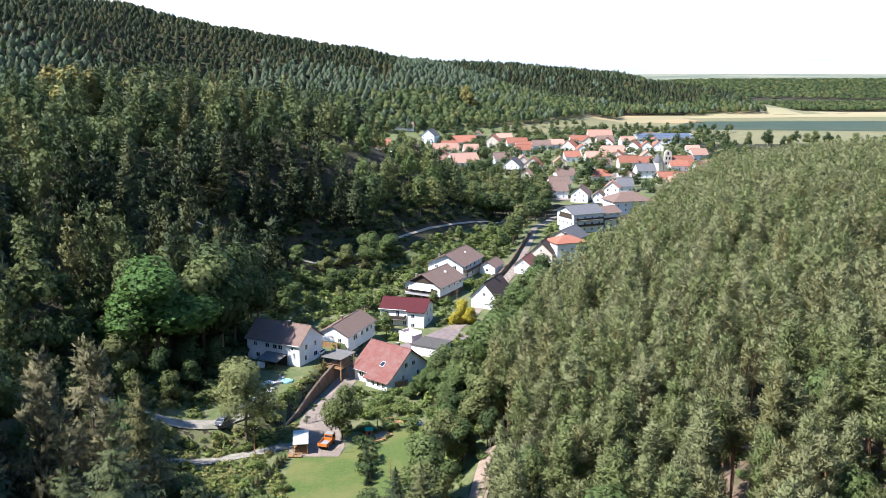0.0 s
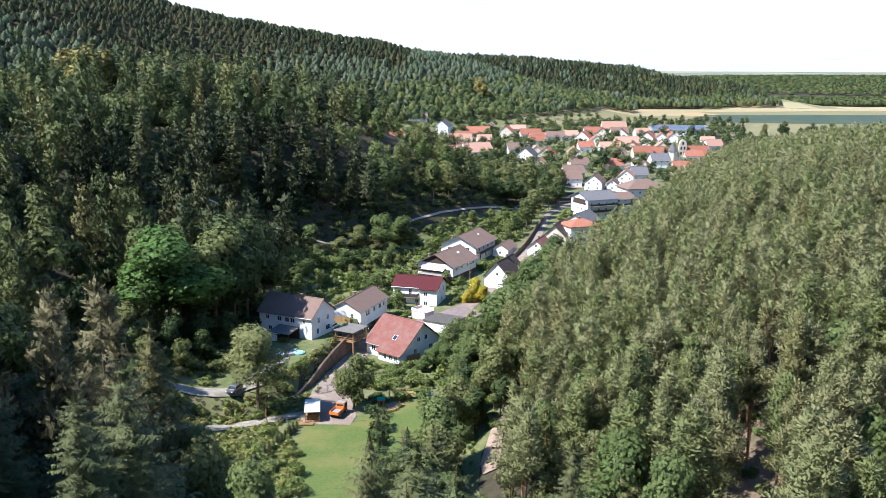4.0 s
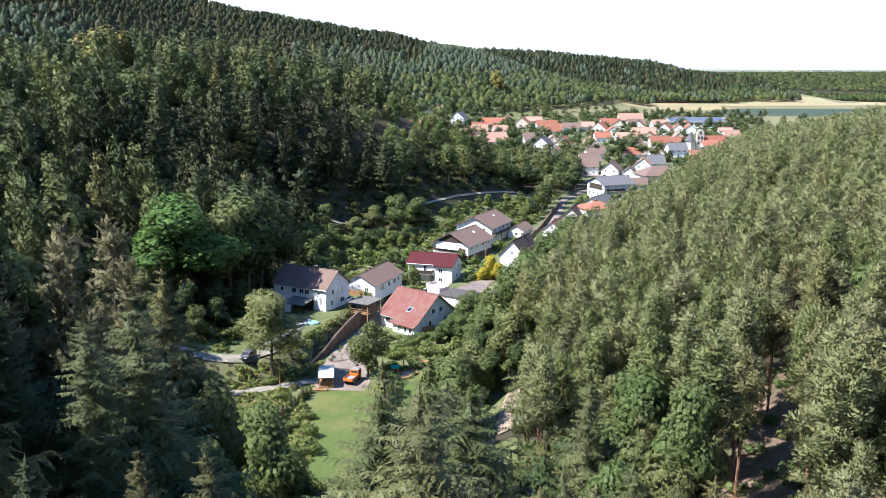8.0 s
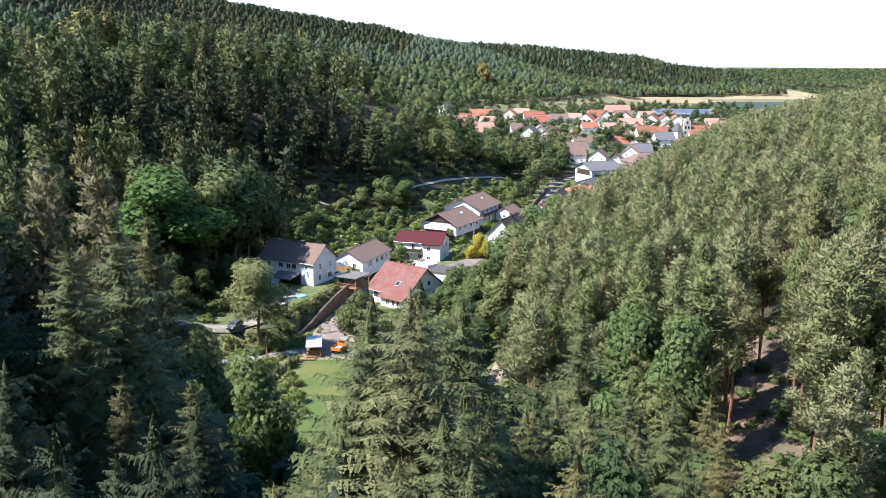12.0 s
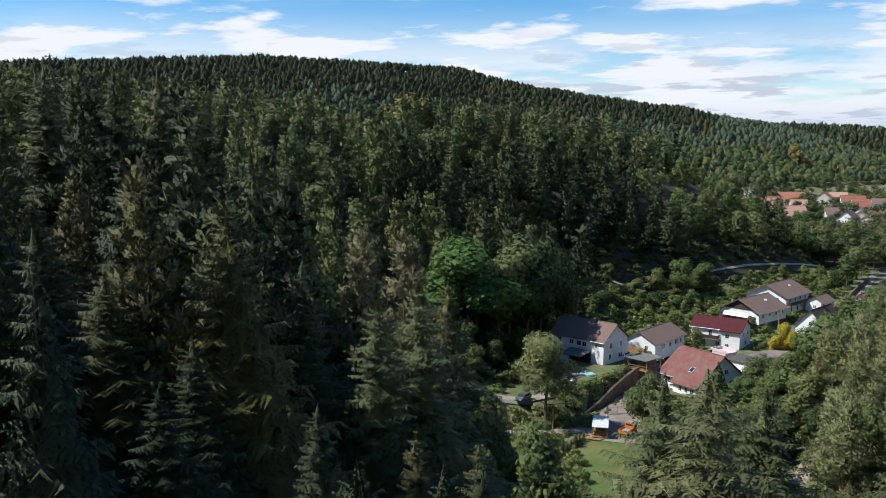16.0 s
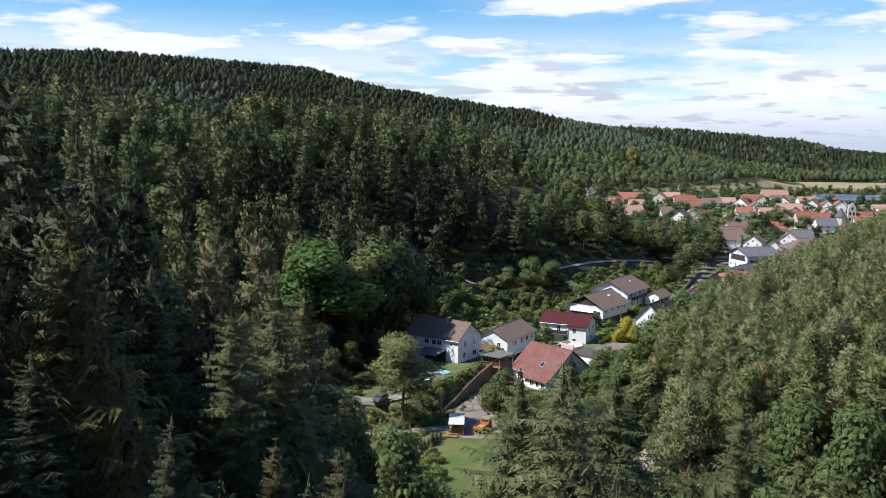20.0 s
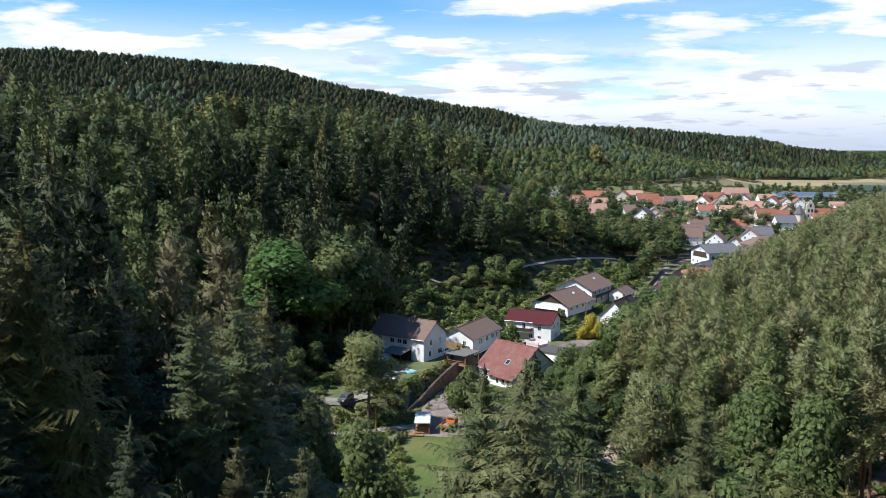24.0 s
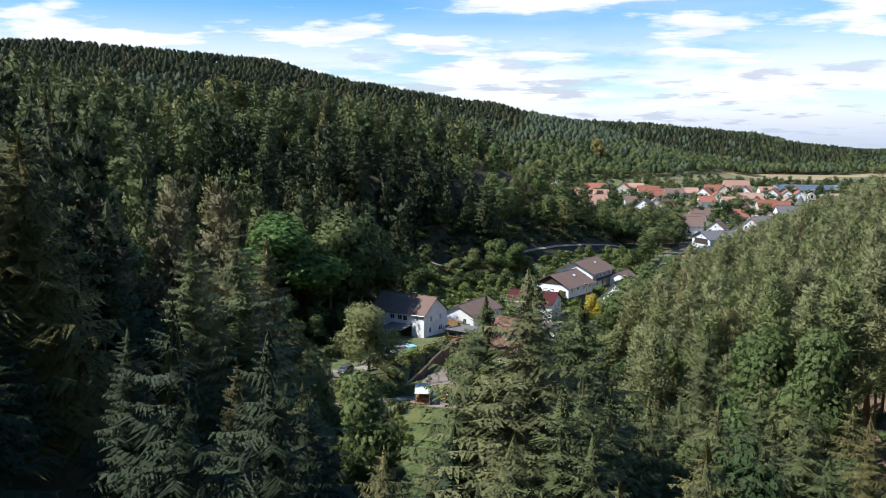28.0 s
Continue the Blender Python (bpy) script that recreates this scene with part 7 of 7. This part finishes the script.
# Dark blocks put the inner shade of the arches in as colour.
for x, z in ((0, 14.2), (-1.1, 11.0), (1.1, 11.0), (-1.1, 7.6), (1.1, 7.6)):
    part("arch", boxes((x - 0.6, x + 0.6, -0.76, 0.76, z - 1.0, z + 0.9)), GLASS, tw, "bell arch filled with a dark glass block")
tur = thing("church_turret", 146, 588, h1(146, 588), 0, "stone turret with pointed grey slate spire", "tower")
part("wall", tubes(((0, 0, -1), (0, 0, 9), 3.4, 3.2), n=8), CREAM, tur)
part("spire", tubes(((0, 0, 9), (0, 0, 15), 3.8, 0.1), n=8), TILE_GREY, tur)
hall = thing("hall", 196, 780, h1(196, 780), 4, "large low hall with a blue solar roof", "hall")
part("wall", gable_walls(52, 26, 5, 3.2), WHITE, hall)
part("roof", roof_slab(52, 26, 5, 3.2, 0.6, 0.8), SHEET, hall)
for i in range(8):
    for j in range(2):
        sp = part("solar_panel", boxes((-2.9, 2.9, -2.9, 2.9, 0, 0.08)), SOLAR, hall)
        yy = -3.4 - 6.0 * j
        sp.matrix_basis = pose(-22 + i * 6.2, yy, 5 + 3.2 * (1 + yy / 13) + 0.34, 13.8, 0, 0)
for i in range(12):
    window(hall, 2.4, 1.6, pose(-23 + i * 4.2, -13, 3.2, 0, 0, 180))
for x, y, L in ((300, 672, 16), (322, 678, 13), (340, 690, 18)):
    house(x, y, h1(x, y), 10, L, 9, 4, 3, TILE_GREY, WHITE, "farm building with a pale grey roof", group="farm buildings")

# trees that stand out on the far slopes
BLOSSOM = foliage("yellow_blossom_leaves", [(0.0, (0.17, 0.16, 0.05)), (1.0, (0.22, 0.18, 0.06))])
for x, y, top in ((-188, 420, 95), (-140, 330, 76), (-136, 336, 74), (-147, 420, 76), (-158, 797, 80), (-163, 792, 76), (24, 890, 60), (28, 884, 52), (-100, 700, 66), (-134, 620, 65), (-92, 705, 62)):
    z = h1(x, y)
    single("broad", "mid", int(abs(x)), x, y, min(max(top - z, 12), 26), "yellowish blossoming chestnut standing out of the wood", BLOSSOM, "blossoming trees", 1.1, name="chestnut_tree")
for v, x, y, t, w in ((1, -4.4, 189.6, 7.6, 1.25), (3, -7.2, 186.6, 5.2, 1.3), (0, -1.6, 195.5, 9.0, 1.2)):
    single("broad", "fine", v, x, y, t, "green tree before the gable of the red-roofed house", FOL_EDGE, "trees beside the meadow", w, sink=1.2)
# dark trees behind the long white house
for v, x, y, t in ((0, -58, 201, 30), (1, -55, 210, 29), (2, -62, 194, 31), (3, -57, 217, 27), (1, -65, 206, 28)):
    single("fir", "good", v, x, y, t, "tall dark fir behind the white house", FOL_SPRUCE, "firs behind the house", 0.9)
for i in range(22):
    u = i / 21
    x, y = float(np.interp(u * 5, range(6), [p[0] for p in UPPER[:6]])), float(np.interp(u * 5, range(6), [p[1] for p in UPPER[:6]]))
    single("shrub", "good", i, x + 1.7, y - 1.2, 1.6 + 1.6 * math.sin(i * 1.9) ** 2, None, (FOL_GARDEN, FOL_EDGE, FOL_BROAD)[i % 3], "shrubs below the hillside road", 1.4)
for x, y, t in ((-53.0, 199.5, 30), (-52, 207, 27), (-63, 190, 20), (-64, 199, 24), (-52, 216, 22), (-60, 208, 25), (-49, 222, 18), (-69, 186, 22), (-52, 226, 20)):
    single("broad", "good", int(-x), x, y, t, "tall dark green tree behind the white house", group="trees behind the house", wide=0.9)

# rough growth over the gardens and banks
X, Y, g = scatter(-62, 70, 122, 420, 2.3, 41)
free = (left_s(X, Y) < 9) & (right_s(X, Y) < 5) & clear_of(LANE, X, Y, 5.5) & clear_of(UPPER, X, Y, 3.5) & clear_of(TRACK, X, Y, 3)
free &= ~((X > -33) & (X < -3) & (Y < 165)) & ~((X > -31) & (X < -18) & (Y < 178)) & ~((X < -30) & (Y > 166) & (Y < 197) & (X > -44))
free &= clear_of([(-27, 163), (-35, 158.5), (-46, 153), (-60, 146)], X, Y, 2.2) & clear_of([(-40, 168), (-44, 163), (-52, 160), (-66, 156)], X, Y, 2.6)
for a, b, r in HOMES + ((15.6, 268.5, 10), (40, 333, 11), (-3, 220, 10), (-5, 229, 9), (48, 334, 9), (52, 354, 11), (64, 399, 12), (77, 408, 9)):
    free &= np.hypot(X - a, Y - b) > r
free &= g.uniform(0, 1, len(X)) < 0.8
joined("undergrowth", "shrub", "far", np.column_stack([X[free], Y[free], g.uniform(0.5, 2.0, free.sum()), g.uniform(1.0, 1.8, free.sum())]), "tangled green undergrowth on banks and gardens", "undergrowth", FOL_GARDEN)

# trees along the lower side of the hillside road
for i in range(16):
    u = i / 15
    x, y = -66 + 40 * u + g.uniform(-1.5, 1.5), 257 + 42 * u + g.uniform(-1.5, 1.5)
    single("broad", "mid", i, x + 3, y - 3.5, g.uniform(5, 10), "leafy tree below the hillside road", FOL_EDGE if i % 3 else None, group="trees below the road", wide=g.uniform(1.1, 1.5), sink=1.0)
for i in range(12):
    u = i / 11
    x, y = -14 + 36 * u + g.uniform(-2, 2), 328 + 62 * u + g.uniform(-2, 2)
    single("broad", "mid", i, x + 5, y - 5, g.uniform(3, 5), "leafy tree below the hillside road", FOL_GARDEN, group="trees below the road", wide=g.uniform(1.1, 1.5), sink=0.8)

single("broad", "fine", 1, -21.0, 319, 13.5, "sunlit bushy tree below the hillside road", FOL_EDGE, "trees below the road", 1.45, sink=2.5)
single("spruce", "good", 2, -27.5, 305, 11, "small greyish spruce below the hillside road", FOL_SPRUCE_GREY, "trees below the road", 1.5, sink=0.5)

# bushes and tall grass along the terrace edge, the foot of the wall and round the houses
rb = random.Random(31)
for (ax, ay), (bx, by), off, n, lo, hi in (
        ((-34.2, 171), (-29.0, 191), -1.3, 13, 0.6, 1.7), ((-31.0, 172), (-27.6, 190), 0.9, 9, 0.4, 0.9), ((-40, 157.5), (-33.5, 169), 0.0, 12, 0.8, 2.0),
        ((-46, 198), (-40, 194), 0.0, 5, 0.7, 1.5), ((-21, 192), (-15, 187), 0.0, 8, 0.8, 1.8), ((-15, 186), (-5, 194), 0.0, 11, 0.9, 2.2),
        ((-4, 196), (-4, 206), 0.0, 7, 1.2, 2.8), ((-33, 229), (-22, 234), 0.0, 9, 1.0, 2.6), ((-20, 238), (-18, 248), 0.0, 7, 0.9, 2.2),
        ((-14, 258), (-2, 262), 0.0, 9, 1.2, 2.8), ((6, 262), (10, 252), 0.0, 6, 1.0, 2.4), ((-1, 243), (2, 250), 0.0, 5, 1.0, 2.2),
        ((-12, 270), (-10, 290), 0.0, 9, 1.2, 2.8), ((10, 285), (16, 305), 0.0, 9, 0.8, 2.0), ((-4, 298), (-5, 318), 0.0, 9, 1.2, 3.0)):
    for i in range(n):
        u = (i + rb.uniform(0.1, 0.9)) / n
        x, y = ax + (bx - ax) * u + off + rb.uniform(-0.7, 0.7), ay + (by - ay) * u + rb.uniform(-0.7, 0.7)
        single("shrub", "fine" if y < 215 else "good", i, x, y, rb.uniform(lo, hi), None, (FOL_GARDEN, FOL_EDGE, FOL_GARDEN)[i % 3], "shrubs round the houses", rb.uniform(1.0, 1.5))

# garden terrace with stacked boards behind the bungalow
drape("garden_terrace", ([(-30, 243), (-26, 247), (-20, 250)], [(-27, 239.5), (-23, 243.5), (-18, 247)]), DIRT, "bare sandy garden terrace", "soil", 0.3)
for i, (x, y, a) in enumerate(((-27.2, 243.5, 20), (-24.4, 245.6, 35), (-21.6, 247.6, 50))):
    st = thing("board_stack", x, y, h1(x, y) + 0.3, a, "low stack of weathered tan boards in the garden", "boards", "board stacks")
    for j in range(5):
        part("board", boxes((-1.5 + rb.uniform(-0.1, 0.1), 1.5 + rb.uniform(-0.1, 0.1), -0.7 + 0.05 * (j % 2), 0.7, 0.16 * j, 0.16 * j + 0.13)), BOARD_TAN, st)

# brush and young trees under the tall trees at the back of the terrace
X, Y, g = scatter(-84, -47, 150, 222, 2.8, 61)
ok = (X < -47.5 - 6.5 * (Y < 172)) & clear_of([(-40, 168), (-44, 163), (-52, 160), (-66, 156)], X, Y, 3.2) & clear_of([(-27, 163), (-35, 158.5), (-46, 153), (-60, 146)], X, Y, 2.5)
joined("brush", "shrub", "mid", np.column_stack([X[ok], Y[ok], g.uniform(1.6, 4.6, ok.sum()), g.uniform(0.9, 1.4, ok.sum())]), "dark green brush under the tall trees", "undergrowth", FOL_BROAD)
for v, x, y, t in ((0, -56, 168, 9), (1, -60, 173, 11), (2, -54.5, 176, 9), (3, -57, 183, 12), (0, -66, 167, 12), (1, -53, 191, 10)):
    single("broad", "good", v, x, y, t, "young dark green tree at the edge of the wood", group="young trees", wide=1.1, sink=1.5)

# shrubs round the paved court and beside the lane
for i in range(16):
    u = i / 15
    x, y = 3.5 + 8.5 * u + rb.uniform(-0.8, 0.8), 221 + 17 * u + rb.uniform(-0.8, 0.8)
    single("shrub", "good", i, x, y, rb.uniform(1.2, 3.0), None, (FOL_GARDEN, FOL_EDGE)[i % 2], "shrubs round the houses", rb.uniform(1.0, 1.5))

# herbs and low growth over the bank below the terrace and the strip beside the meadow
X, Y, g = scatter(-60, -24, 116, 205, 1.25, 81)
edge = left_of(TERRACE, X, Y)
bank = (edge > -5.5) & (edge < 3.5) & (Y > 147) & (Y < 200) & clear_of(LANE, X, Y, 3.6)
strip = (X + 0.3 * (Y - 150) > -46) & (X + 0.28 * (Y - 150) < -30.5) & (Y < 154)
ok = (bank | strip) & clear_of([(-27, 163), (-35, 158.5), (-46, 153), (-60, 146)], X, Y, 1.5) & clear_of([(-40, 168), (-44, 163), (-52, 160), (-66, 156)], X, Y, 2.4) & clear_of([p for p in WALL], X, Y, 0.9)
ok &= g.uniform(0, 1, len(X)) < 0.8
joined("herbs", "shrub", "far", np.column_stack([X[ok], Y[ok], g.uniform(0.7, 1.6, ok.sum()), g.uniform(0.9, 1.4, ok.sum())]), "tall grass and herbs on the bank and beside the meadow", "undergrowth", FOL_HERB)
X, Y, g = scatter(-50, -27, 150, 198, 1.7, 83)
edge = left_of(TERRACE, X, Y)
ok = (edge > -2.5) & (edge < 2.6) & clear_of(LANE, X, Y, 3.4) & clear_of(WALL, X, Y, 0.8) & clear_of([(-27, 163), (-35, 158.5), (-46, 153), (-60, 146)], X, Y, 1.6) & clear_of([(-40, 168), (-44, 163), (-52, 160), (-66, 156)], X, Y, 2.4) & (g.uniform(0, 1, len(X)) < 0.75)
joined("bank_bushes", "shrub", "mid", np.column_stack([X[ok], Y[ok], g.uniform(0.7, 1.7, ok.sum()), g.uniform(1.0, 1.6, ok.sum())]), "grassy bushes on the steep bank", "undergrowth", FOL_HERB)

# strip of pale rubble beside the upper lane
ribbon("rubble_strip", [(16.5, 279), (21, 293), (25.5, 309), (30.5, 327)], [1.2, 2.6, 2.6, 1.4], DIRT, "pale rubble strip beside the lane", "soil", 0.3)
for i in range(34):
    u = i / 33
    x, y = 17 + 12.5 * u + rb.uniform(-1.1, 1.1), 281 + 44 * u
    rk = thing("boulder", x, y, h1(x, y) + 0.25, rb.uniform(0, 180), "pale broken stone lying in the rubble", "stone", "stones beside the lane")
    bm = bmesh.new()
    bmesh.ops.create_icosphere(bm, subdivisions=1, radius=rb.uniform(0.25, 0.65))
    for v in bm.verts:
        v.co = Vector((v.co.x * 1.3, v.co.y, v.co.z * 0.7)) * (1 + 0.4 * noise.noise(v.co * 1.9 + Vector((i, 3, 0))))
    part("stone", bm, (DIRT, SHEET)[i % 2], rk)
